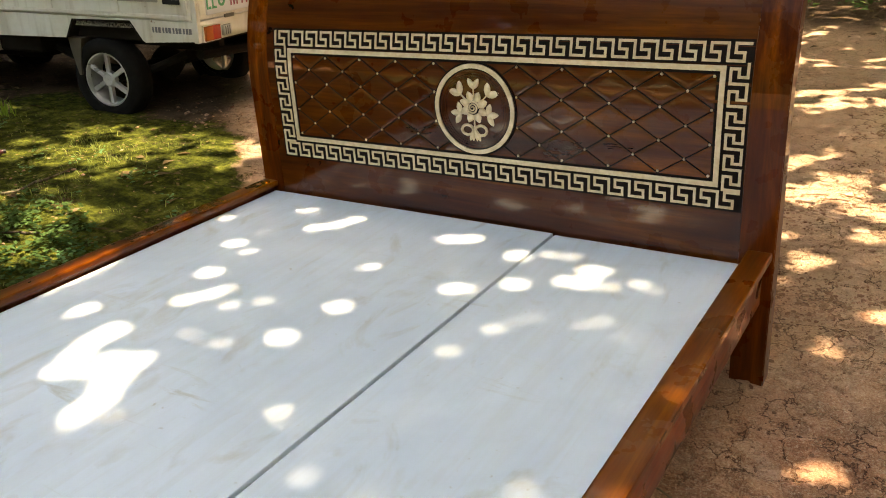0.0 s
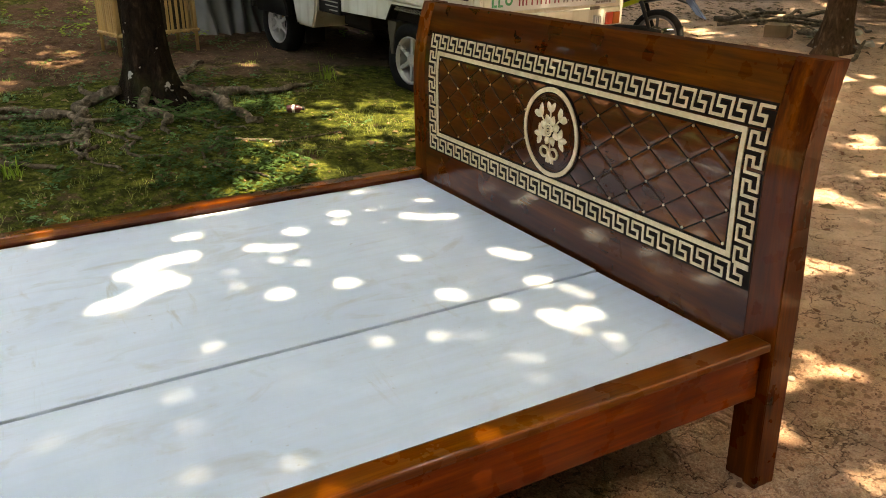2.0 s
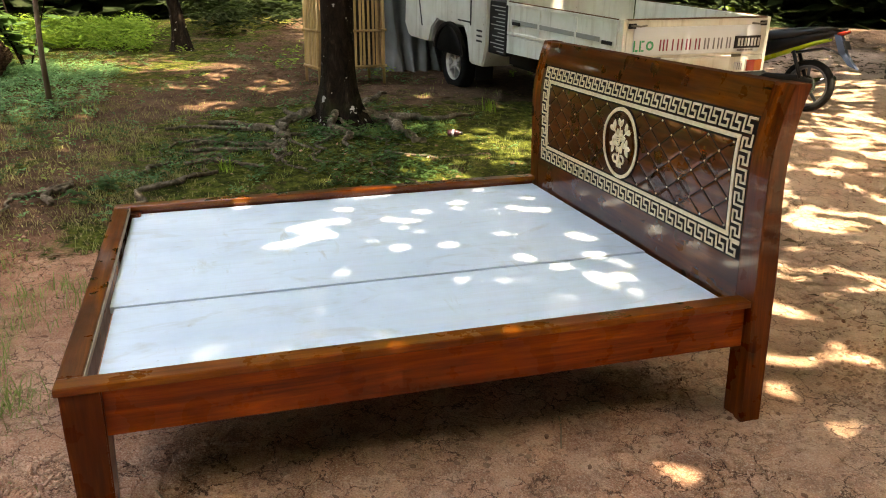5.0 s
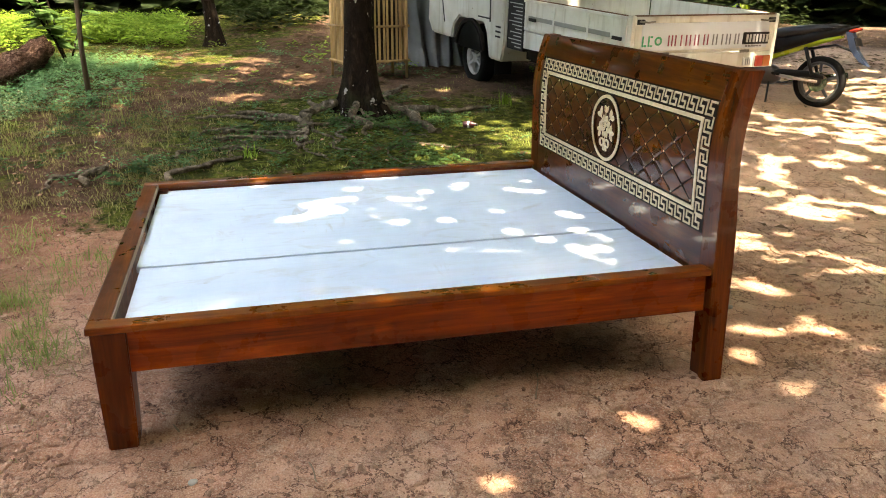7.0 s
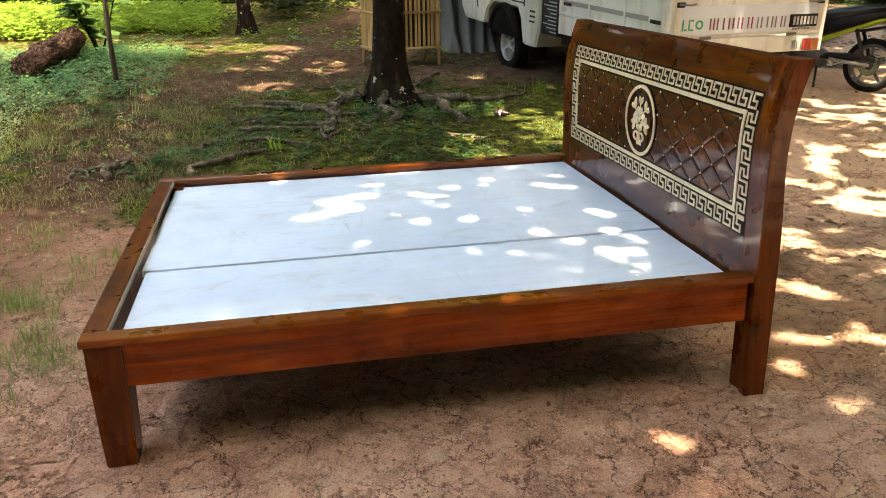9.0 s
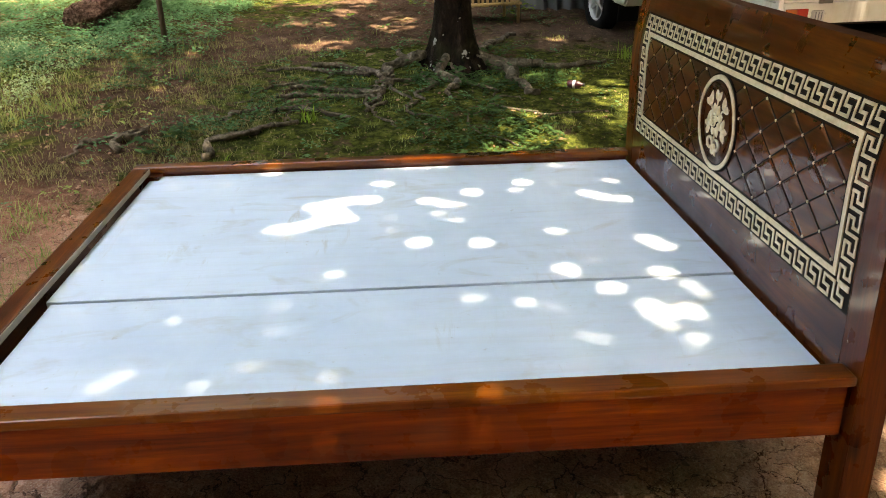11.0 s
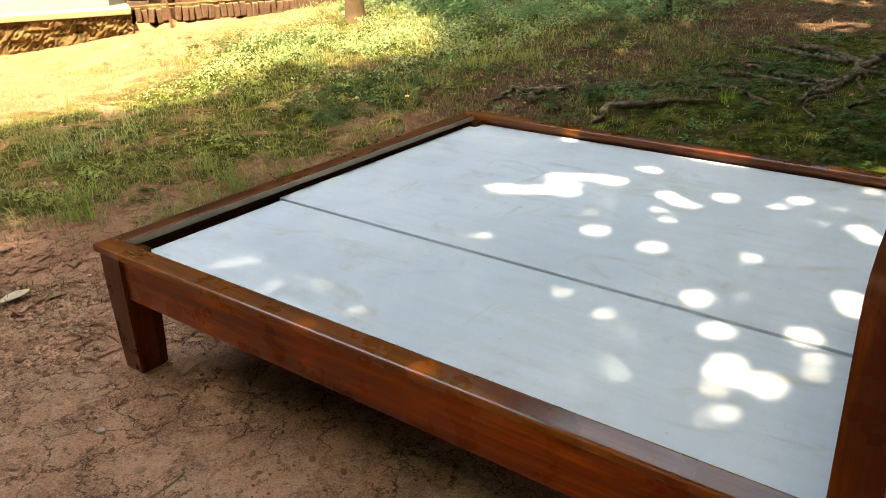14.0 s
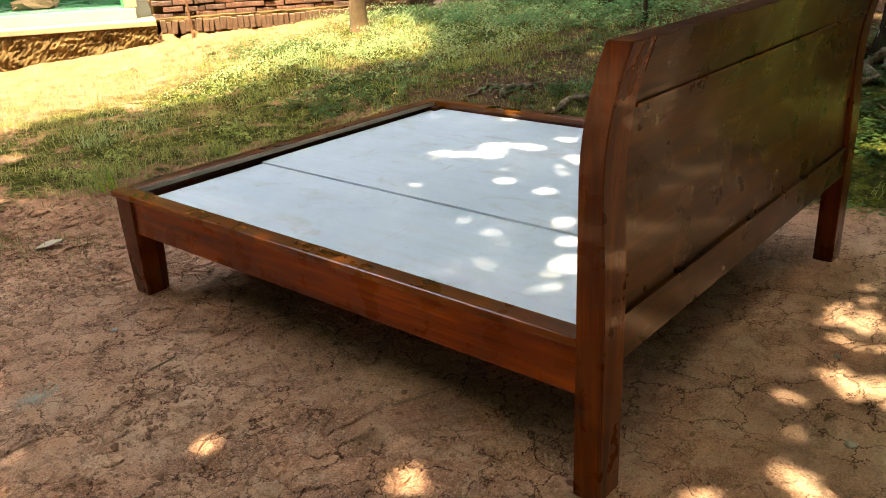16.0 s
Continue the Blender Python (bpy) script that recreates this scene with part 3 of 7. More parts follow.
def disc_on_face(r, out, steps=48):
    bm = bmesh.new()
    mid = bm.verts.new(on_face(MX, MZ, out))
    ring = [bm.verts.new(on_face(MX + r * math.cos(2 * math.pi * k / steps), MZ + r * math.sin(2 * math.pi * k / steps), out)) for k in range(steps)]
    for k in range(steps):
        bm.faces.new((mid, ring[k], ring[(k + 1) % steps]))
    bmesh.ops.recalc_face_normals(bm, faces=bm.faces[:])
    return bm


part("medallion_ground", disc_on_face(MR - 0.001, 0.0062), TEAK_X, bed)
part("medallion_ring", ring_on_face(MR - 0.014, MR, 0.0, 0.0105), CREAM, bed, "cream painted ring")
part("medallion_edge", ring_on_face(MR + 0.0005, MR + 0.006, 0.0, 0.0070), GROOVE, bed)
for q in (0.022, 0.030, 0.038):
    part("medallion_moulding", ring_on_face(MR - q - 0.0035, MR - q, 0.004, 0.0092), TEAK_X, bed)
# near-black ring that paints the shadow inside the cream ring
part("medallion_shadow_line", ring_on_face(MR - 0.0185, MR - 0.0145, 0.004, 0.0072), GROOVE, bed)


def petal(bm, x, z, angle, length, width, base, lift, cup=0.0, tip=0.0):
    """A carved leaf or petal: a domed teardrop that points along angle."""
    c, s = math.cos(angle), math.sin(angle)
    n, m = 7, 5
    grid = []
    for i in range(n + 1):
        u = i / n
        w = width * math.sin(math.pi * min(u * 0.92 + 0.08, 1.0)) ** 0.75 * (1 - tip * u)
        row = []
        for j in range(m + 1):
            v = 2 * j / m - 1
            h = base + lift * (1 - v * v) * math.sin(math.pi * (0.15 + 0.8 * u)) - 0.35 * lift * math.exp(-18 * v * v) + cup * u
            px, pz = u * length, v * w / 2
            row.append(bm.verts.new(on_face(x + px * c - pz * s, z + px * s + pz * c, h)))
        grid.append(row)
    for a, b in zip(grid, grid[1:]):
        for j in range(m):
            bm.faces.new((a[j], a[j + 1], b[j + 1], b[j]))
    return bm


def flower():
    k0 = 1.17      # size of the carving
    up = math.pi / 2
    base = 0.0068
    bm = bmesh.new()
    for k in range(8):
        a = up + 2 * math.pi * (k + 0.5) / 8
        petal(bm, MX + 0.014 * math.cos(a), MZ + 0.008 + 0.014 * math.sin(a), a, 0.040, 0.027, base, 0.010, 0.002)
    part("rose_petals", bm, CREAM, bed, "cream carved rose petals", smooth=True)
    bm = bmesh.new()
    turns = [(0.0225 - 0.0205 * k / 44, 0.36 * k) for k in range(45)]
    tube(bm, [on_face(MX + r * math.cos(a), MZ + 0.008 + r * math.sin(a), base + 0.0085 + 0.10 * (0.0225 - r)) for r, a in turns], [0.0034 - 0.0012 * k / 44 for k in range(45)], 7)
    part("rose_ground", lathe(bmesh.new(), [(0.0235, 0.0), (0.0225, 0.006), (0.001, 0.007)], 28, Matrix.Translation(on_face(MX, MZ + 0.008, base + 0.0015)) @ pose(0, 0, 0, 90)), GROOVE, bed)
    part("rose_heart", bm, CREAM, bed, "cream carved rosebud spiral", smooth=True)
    stems = (((0, 0.03), (0, 0.062)), ((-0.022, 0.024), (-0.044, 0.044)), ((0.022, 0.024), (0.044, 0.044)),
             ((-0.024, -0.006), (-0.046, -0.014)), ((0.024, -0.006), (0.046, -0.014)), ((0, -0.02), (0, -0.062)))
    for (x0, z0), (x1, z1) in stems:
        x0, z0, x1, z1 = x0 * k0, z0 * k0, x1 * k0, z1 * k0
        bm = bmesh.new()
        tube(bm, [on_face(MX + x0, MZ + z0, 0.008), on_face(MX + (x0 + x1) / 2 + 0.002, MZ + (z0 + z1) / 2, 0.010), on_face(MX + x1, MZ + z1, 0.008)], 0.0026, 6)
        part("stem", bm, CREAM, bed, smooth=True)
    for x, z, angles, size in ((0, 0.058, (up + 0.55, up - 0.55), 0.032), (-0.042, 0.040, (up + 0.05, up + 1.3), 0.038), (0.042, 0.040, (up - 0.05, up - 1.3), 0.038),
                               (-0.042, -0.013, (up + 0.25, up + 1.5, up + 2.6), 0.034), (0.042, -0.013, (up - 0.25, up - 1.5, up - 2.6), 0.034)):
        for a in angles:
            part("carved_leaf", petal(bmesh.new(), MX + x * k0, MZ + z * k0, a, size * k0, size * k0 * 0.54, base, 0.009), CREAM, bed, smooth=True)
    for s in (1, -1):
        bm = bmesh.new()
        pts = []
        for k in range(13):
            a = 2 * math.pi * k / 12
            pts.append(on_face(MX + s * k0 * (0.021 - 0.018 * math.cos(a)), MZ + k0 * (-0.056 + 0.014 * math.sin(a)), 0.011))
        tube(bm, pts, 0.0048, 7)
        part("ribbon_loop", bm, CREAM, bed, smooth=True)
        for k, a in enumerate((-up - s * -0.35, -up - s * -0.05)):
            part("ribbon_tail", petal(bmesh.new(), MX + s * 0.005, MZ - 0.066, a, 0.042 - 0.004 * k, 0.015, base, 0.007), CREAM, bed, smooth=True)


flower()


RAW_PLY = plain("raw_plywood", (0.16, 0.10, 0.055), 0.9, 0, 0.4, 10, 0.2)


# loose boards that lie on the slats
def loose_board(x0, x1, start, top, label):
    ob = new("bed_board", mesh("bed_board", boxed((x0, start, 0.362), (x1, HEAD - 0.014, top), 0.003), WHITEWASH))
    ob.data.materials.append(RAW_PLY)
    for f in ob.data.polygons:
        f.material_index = 1 if f.normal.z < -0.5 else 0
    ob.matrix_basis = BED
    return tagged(ob, label, "board", "boards on the bed")


loose_board(0.296, HALF - CAP + 0.008, CAP + 0.024, 0.381, "narrow whitewashed plywood board lying on the bed frame")
loose_board(-HALF + CAP - 0.008, 0.2895, CAP + 0.010, 0.386, "wide whitewashed plywood board lying on the bed frame")

# the sawn top edge of the headboard is bare of lacquer
BARE_EDGE = plain("bare_teak_edge", (0.075, 0.022, 0.007), 0.8, 0, 0.5, 30, 0.3, Specular_IOR_Level=0.1)
for ob in list(bed.children):
    if ob.type == "MESH" and ob.name.split(".")[0] in ("headboard_panel", "headboard_post", "top_filler", "back_top_rail"):
        ob.data.materials.append(BARE_EDGE)
        for f in ob.data.polygons:
            if f.normal.z > 0.75 and f.center.z > HB_TOP - 0.02:
                f.material_index = 1

# ---- trees ----
rng = random.Random(7)


def limb(bm, base, way, length, r0, r1, bend, sides=10, steps=8):
    pts, p, d = [], Vector(base), Vector(way).normalized()
    for k in range(steps + 1):
        pts.append(p.copy())
        d = (d + Vector((rng.uniform(-bend, bend), rng.uniform(-bend, bend), rng.uniform(-bend, bend) * 0.6 + 0.02))).normalized()
        p = p + d * (length / steps)
    tube(bm, pts, [r0 + (r1 - r0) * k / steps for k in range(steps + 1)], sides)
    return pts


def build_trunk(tree, x, y, r, height, lean, roots, limbs, bark=BARK):
    """A fluted trunk that spreads into buttress roots, with its limbs."""
    z0 = level(x, y) - 0.06
    sides, rings = 40, []
    bm = bmesh.new()
    hs = [0, 0.06, 0.12, 0.18, 0.25, 0.34, 0.45, 0.6, 0.8, 1.05, 1.4, 1.9, 2.5, height]
    flutes = sorted(rng.uniform(0, 2 * math.pi) for _ in range(roots))
    for h in hs:
        ring = []
        for k in range(sides):
            a = 2 * math.pi * k / sides
            f = max(math.exp(-((a - b + math.pi) % (2 * math.pi) - math.pi) ** 2 / 0.09) for b in flutes) if roots else 0
            flare = math.exp(-h / 0.21)
            rr = r * (1 - 0.10 * h / height) * (1 + flare * (0.62 + 1.5 * f) + 0.06 * noise.noise((a * 1.5, h * 2.5, x)) + 0.025 * noise.noise((math.cos(a) * 6, math.sin(a) * 6, h * 9)))
            ring.append(bm.verts.new((x + lean[0] * h + rr * math.cos(a), y + lean[1] * h + rr * math.sin(a), z0 + h)))
        rings.append(ring)
    for p, q in zip(rings, rings[1:]):
        for k in range(sides):
            bm.faces.new((p[k], p[(k + 1) % sides], q[(k + 1) % sides], q[k]))
    bm.faces.new(rings[-1])
    part("trunk", bm, bark, tree, smooth=True)
    top = Vector((x + lean[0] * height, y + lean[1] * height, z0 + height - 0.1))
    for tx, ty, tz in limbs:
        bm = bmesh.new()
        d = Vector((tx, ty, tz)) - top
        limb(bm, top, d, d.length, r * 0.62, 0.03, 0.10)
        part("limb", bm, bark, tree, smooth=True)
    return flutes


def surface_root(tree, pts, r0, r1):
    """A root that snakes over the soil, half sunk."""
    out = []
    for i in range(len(pts) - 1):
        for k in range(8):
            t = k / 8
            x = pts[i][0] + (pts[i + 1][0] - pts[i][0]) * t
            y = pts[i][1] + (pts[i + 1][1] - pts[i][1]) * t
            x += 0.13 * noise.noise((x * 4, y * 4, 1.0)) + 0.04 * noise.noise((x * 15, y * 15, 1.0))
            y += 0.13 * noise.noise((x * 4, y * 4, 9.0)) + 0.04 * noise.noise((x * 15, y * 15, 9.0))
            out.append((x, y))
    out.append(pts[-1])
    n = len(out) - 1
    radii = [r0 + (r1 - r0) * (k / n) ** 0.8 for k in range(n + 1)]
    line = [(x, y, level(x, y) + 0.004 + rr * (0.95 + 0.7 * noise.noise((x * 3, y * 3, 5.0))) + 0.13 * max(0.0, 1 - math.hypot(x + 4.17, y - 1.56) / 0.42)) for (x, y), rr in zip(out, radii)]
    bm = bmesh.new()
    tube(bm, line, [rr * (1 + 0.55 * noise.noise((x * 9, y * 9, 2.0))) for (x, y, z), rr in zip(line, radii)], 9)
    for v in bm.verts:
        v.co += 0.30 * r1 * noise.noise_vector(v.co * 22)
    part("root", bm, ROOT, tree, smooth=True)


# gaps in the crowns through which the sun falls on the boards: place on the bed, and half width
HEAD_GAPS = ((-0.61, 1.92, 0.009), (0.07, 1.91, 0.021), (0.41, 1.91, 0.009), (-0.39, 1.9, 0.021), (0.35, 1.9, 0.009), (0.01, 1.88, 0.021), (0.27, 1.85, 0.021), (0.54, 1.85, 0.009),
             (-0.42, 1.84, 0.021), (0.5, 1.84, 0.021), (-0.82, 1.82, 0.003), (0.66, 1.81, 0.009), (-0.47, 1.79, 0.021), (0.52, 1.79, 0.021), (0.71, 1.79, 0.003), (0.59, 1.76, 0.009),
             (0.47, 1.75, 0.021), (0.52, 1.75, 0.021), (-0.84, 1.74, 0.009), (-0.46, 1.68, 0.003), (-0.61, 1.68, 0.003), (0.35, 1.67, 0.021), (0.16, 1.66, 0.003), (-0.09, 1.6, 0.009),
             (-0.93, 1.6, 0.009), (-0.12, 1.58, 0.003), (0.25, 1.58, 0.009), (-0.63, 1.57, 0.021), (0.21, 1.57, 0.021), (0.65, 1.57, 0.006), (-0.54, 1.53, 0.009))
MID_GAPS = ((0.62, 1.53, 0.005), (0.74, 1.52, 0.003), (0.48, 1.51, 0.003), (0.73, 1.48, 0.003), (0.45, 1.47, 0.003), (0.42, 1.42, 0.009), (-0.53, 1.36, 0.021), (-0.02, 1.34, 0.021),
            (-0.4, 1.3, 0.009), (-0.24, 1.28, 0.009), (-0.9, 1.27, 0.021), (0.37, 1.27, 0.003), (-0.41, 1.25, 0.021), (0.92, 1.25, 0.006), (-0.31, 1.22, 0.009), (-0.9, 1.2, 0.021),
            (-0.45, 1.19, 0.021), (-0.04, 1.14, 0.021), (-0.9, 1.13, 0.021), (-0.89, 1.05, 0.009), (-0.29, 1.05, 0.003), (-0.68, 1.03, 0.021), (-0.39, 1, 0.003), (-0.68, 0.99, 0.009),
            (-0.49, 0.97, 0.03), (-0.49, 0.91, 0.03), (0.93, 0.9, 0.009), (-0.3, 0.89, 0.03), (-0.37, 0.87, 0.02), (-0.36, 0.8, 0.016), (0.76, 0.89, 0.004), (0.18, 0.88, 0.009), (0.21, 0.85, 0.003))
FOOT_GAPS = ((-0.46, 0.84, 0.03), (-0.29, 0.83, 0.03), (-0.27, 0.79, 0.03), (-0.43, 0.78, 0.03), (-0.93, 0.75, 0.005), (0.37, 0.74, 0.005), (-0.23, 0.73, 0.03), (0.7, 0.71, 0.002),
             (-0.14, 0.7, 0.005), (-0.22, 0.68, 0.03), (0.7, 0.68, 0.002), (-0.2, 0.63, 0.005), (0.78, 0.6, 0.004), (-0.88, 0.57, 0.021), (-0.86, 0.52, 0.005), (0.7, 0.43, 0.002),
             (-0.25, 0.42, 0.003), (0.71, 0.4, 0.005), (-0.74, 0.4, 0.004), (0.76, 0.37, 0.007), (-0.5, 0.34, 0.003), (-0.09, 0.27, 0.003), (-0.05, 0.25, 0.003), (-0.73, 0.21, 0.002),
             (0.37, 0.18, 0.003), (0.06, 0.09, 0.003), (-0.36, 0.09, 0.003), (0.21, 0.08, 0.003), (0.3, 0.03, 0.003), (-0.5, 0.03, 0.004))
# and those on the moss, and on the bare soil and the track
MOSS_GAPS = ((-3.36, 3, 0.16), (-3.01, 3.02, 0.22), (-2.72, 3.08, 0.22), (-2.46, 3.02, 0.2), (-2.65, 1.93, 0.15), (-2.48, 1.99, 0.13), (-2.25, 2.02, 0.13), (-2.05, 1.65, 0.1),
             (-3.76, 2.32, 0.12), (-3.44, 2.49, 0.1), (-3.46, 2.77, 0.14), (-3.06, 2.74, 0.13), (-2.76, 1.93, 0.12), (-5.16, 0.34, 0.09), (-5.28, 0.58, 0.11), (-5.94, 1.08, 0.12),
             (-2.52, 1.95, 0.13), (-2.19, 1.9, 0.1), (-3.16, 2.99, 0.13), (-2.41, 3.13, 0.16), (-2.7, 2.55, 0.12), (-6.5, 1.2, 0.12), (-7, 0.6, 0.14))
SOIL_GAPS = ((-1.51, 4.09, 0.2), (-2.05, 4.27, 0.22), (-0.56, 3.15, 0.17), (-0.25, 3.37, 0.15), (-1.07, 4.09, 0.2),
             (-3.22, 5.14, 0.4), (-3.61, 5.04, 0.3), (-3.1, 5.76, 0.4), (-2.46, 5.6, 0.4), (-0.53, 2.4, 0.12), (-0.25, 2.45, 0.16), (0.1, 2.55, 0.1), (0.98, 4.17, 0.2),
             (0.82, 3.92, 0.15), (0.62, 6.06, 0.25))
TRACK_GAPS = ((1.24, 1.73, 0.06), (1.47, 1.17, 0.05), (1.49, 1.73, 0.05), (0.24, 2.92, 0.06), (0.68, 2.78, 0.07), (0.88, 2.35, 0.05), (-0.86, 4.12, 0.1),
              (-3.21, 5.17, 0.25), (-2.72, 5.25, 0.2), (-2.63, 5.68, 0.22), (-0.43, 3.16, 0.06), (-5.01, 7.61, 0.4), (-2.79, 5.05, 0.2), (-2.1, 4.98, 0.18), (-6.29, 0.45, 0.1),
              (-6.2, 0.89, 0.08), (0.63, 4.44, 0.1), (0.76, 3.95, 0.08), (0.97, 3.12, 0.06), (1.15, 2.38, 0.04), (0.12, 7.67, 0.25), (-3.9, 6.5, 0.35), (-3.5, 6.2, 0.3),
              (-3.2, 6.7, 0.3), (-4.4, 7.0, 0.3), (-2.2, 6.4, 0.2), (-6.31, 0.12, 0.1), (0.27, 2.36, 0.03), (0.46, 2.42, 0.035), (0.07, 2.42, 0.05), (0.14, 2.5, 0.04),
              (0.62, 2.46, 0.03), (-0.3, 2.32, 0.05), (-0.42, 2.3, 0.04), (0.7, 2.62, 0.03))


EDGE_X = (-7.6, -5.0, -4.4, -3.9, -3.4, -2.7, -2.2, -1.2, 0.0, 5.0)
EDGE_Y = (-4.9, -4.6, -3.3, -2.45, -1.95, -2.25, -2.7, -2.9, -3.15, -3.4)


def shade_edge(x, y):
    """Positive under the crowns, negative in the open yard."""
    w = 0.25 * noise.noise((x * 0.9, y * 0.9, 8.0)) + 0.2 * noise.noise((x * 2.7, y * 2.7, 8.0))
    return y - float(np.interp(x, EDGE_X, EDGE_Y)) + w


def openness(x, y):
    """How many gaps a square metre of ground shows, region by region."""
    if abs(x) < 1.02 and -0.02 < y < 2.12:
        return 0.0
    if y > 7.2:
        return 4.5 if x > -2.5 else 1.2
    if y > 2.7 and x > -0.4:
        return 5.5
    if y > 4.2 and x > -2.8:
        return 4.6
    if y > 2.3 and x > -2.9:
        return 3.2
    if x > -3.0 and y > -2.0:
        return 0.06
    if x < -4.6:
        return 0.12
    if 2.3 < y < 3.3:
        return 1.2
    return 0.15


def build_crowns(trees):
    """Leaves of the crowns overhead, dense, with gaps; each crown is the part of one tree."""
    r = np.random.default_rng(11)
    x0, x1, y0, y1 = -10.6, 5.6, -5.0, 13.0
    wide, close = 116000, 21000
    count = wide + close
    gx = np.r_[r.uniform(x0, x1, wide), r.uniform(-1.6, 1.6, close)]
    gy = np.r_[r.uniform(y0, y1, wide), r.uniform(-0.7, 2.8, close)]
    gz = r.uniform(6.0, 7.2, count)
    near = np.arange(count) >= wide
    holes = list(SOIL_GAPS + TRACK_GAPS) + [(x, y, 1.4 * w) for x, y, w in MOSS_GAPS]
    cell = 0.5
    x = x0
    while x < x1:
        y = y0
        while y < y1:
            for _ in range(r.poisson(openness(x, y) * cell * cell)):
                holes.append((x + r.uniform(0, cell), y + r.uniform(0, cell), float(min(0.015 + r.exponential(0.05 if y < 2.3 else 0.055), 0.3))))
            y += cell
        x += cell
    h = np.array(holes)
    keep = np.ones(count, bool)
    spare = r.random(count)
    size = np.where(near, 0.06, 0.12) * r.uniform(0.8, 1.25, count)
    edge = np.array([shade_edge(a, b) for a, b in zip(gx, gy)])
    keep &= (edge > 0.0) & ~(~near & (np.abs(gx) < 1.35) & (gy > -0.45) & (gy < 2.5))
    # thinner towards the open side, the track and the yard
    thin = np.ones(count)
    wx = gx + 0.45 * np.sin(gy * 2.1 + 1.3 * np.sin(gx * 1.7)) + r.normal(0, 0.12, count)
    wy = gy + 0.35 * np.sin(gx * 2.3 + 1.1 * np.sin(gy * 1.9)) + r.normal(0, 0.12, count)
    thin[(wx < -1.3) & (wy < -0.3)] = 0.6
    thin[(wx > -1.3) & (wy < -0.6)] = 0.72
    thin[(wy > 2.6) & (wx > -2.9)] = 0.75
    thin[(wy > 6.8) & (wx > -6.5)] = 0.62
    thin[(wx > 2.05) & (wy < 2.5)] = 0.5
    thin[(wx > 2.5) & (wy < 6.8)] = 0.22
    thin[(wx > 3.5) & (wy < 6.8)] = 0.10
    keep &= r.random(count) < thin
    keep &= (gx > -7.6) | (gy > 0.6 - 0.5 * np.sin(gx * 1.9))
    keep &= gx < 4.9 + 0.8 * np.sin(gy * 1.3) * np.cos(gy * 0.55)
    bins = {}
    for k, (a, b, c) in enumerate(h):
        bins.setdefault((int(a // 1), int(b // 1)), []).append(k)
    for i in range(count):
        if not keep[i]:
            continue
        ci, cj = int(gx[i] // 1), int(gy[i] // 1)
        for di in (-1, 0, 1):
            for dj in (-1, 0, 1):
                for k in bins.get((ci + di, cj + dj), ()):
                    dx, dy = gx[i] - h[k, 0], (gy[i] - h[k, 1])
                    wob = 1 + 0.35 * math.sin(3 * math.atan2(dy, dx) + k)
                    if h[k, 2] > 0.11 and spare[i] < (0.06 if h[k, 0] < -2.0 and h[k, 1] < 3.5 else 0.16):
                        continue
                    if dx * dx + dy * dy < (h[k, 2] * wob * np.where(near[i], 0.75, 1.0) + 0.5 * size[i]) ** 2:
                        keep[i] = False
    gx, gy, gz, size = gx[keep], gy[keep], gz[keep], size[keep]
    # round the gaps over the bed the leaves are small, so that each gap throws a round image of the sun
    beds = np.array([tuple(BED @ Vector((a, b, 0.384))) + (w,) for a, b, w in HEAD_GAPS + MID_GAPS + FOOT_GAPS])
    beds[:, :2] -= np.outer(beds[:, 2] - 0.2, (SUN_WAY.x / SUN_WAY.z, SUN_WAY.y / SUN_WAY.z))
    each = 650
    fa, fr = r.uniform(0, 2 * np.pi, (len(beds), each)), np.sqrt(r.uniform(0, 1, (len(beds), each))) * (0.10 + beds[:, 3:4])
    fx, fy = (beds[:, :1] + fr * np.cos(fa)).ravel(), (beds[:, 1:2] + fr * np.sin(fa)).ravel()
    gx, gy = np.r_[gx, fx], np.r_[gy, fy]
    gz = np.r_[gz, r.uniform(6.1, 6.9, len(fx))]
    size = np.r_[size, r.uniform(0.013, 0.024, len(fx))]
    free = np.ones(len(gx), bool)
    for a, b, _, w in beds:
        free &= np.hypot(gx - a, gy - b) > w + 0.8 * size
    gx, gy, gz, size = gx[free], gy[free], gz[free], size[free]
    t = (gz - 0.2) / SUN_WAY.z
    px, py = gx + SUN_WAY.x * t, gy + SUN_WAY.y * t
    n = len(px)
    ang = r.uniform(0, 2 * np.pi, n)
    tilt = r.normal(0, 0.35, (n, 2))
    d = np.stack([np.cos(ang), np.sin(ang), tilt[:, 0]], 1) * size[:, None]
    s = np.stack([-np.sin(ang), np.cos(ang), tilt[:, 1]], 1) * (size * 0.55)[:, None]
    c = np.stack([px, py, gz], 1)
    far = r.normal(0, 1.3, (7000, 2)) + (-10.1, 0.2)
    c = np.r_[c, np.c_[far, r.uniform(5.0, 6.6, 7000)]]
    px, py = c[:, 0], c[:, 1]
    b2 = r.uniform(0, 2 * np.pi, 7000)
    d = np.r_[d, np.c_[np.cos(b2), np.sin(b2), r.normal(0, 0.35, 7000)] * 0.14]
    s = np.r_[s, np.c_[-np.sin(b2), np.cos(b2), r.normal(0, 0.35, 7000)] * 0.075]
    owner = np.argmin([np.hypot(px - a, py - b) for a, b, _ in trees], 0)
    for k, (a, b, tree) in enumerate(trees):
        m = owner == k
        quads = np.stack([c[m] - d[m], c[m] + s[m] - 0.1 * d[m], c[m] + d[m], c[m] - s[m] - 0.1 * d[m]], 1).reshape(-1, 3)
        faces = np.arange(len(quads)).reshape(-1, 4)
        raw("crown", quads.tolist(), faces.tolist(), LEAF, tree)


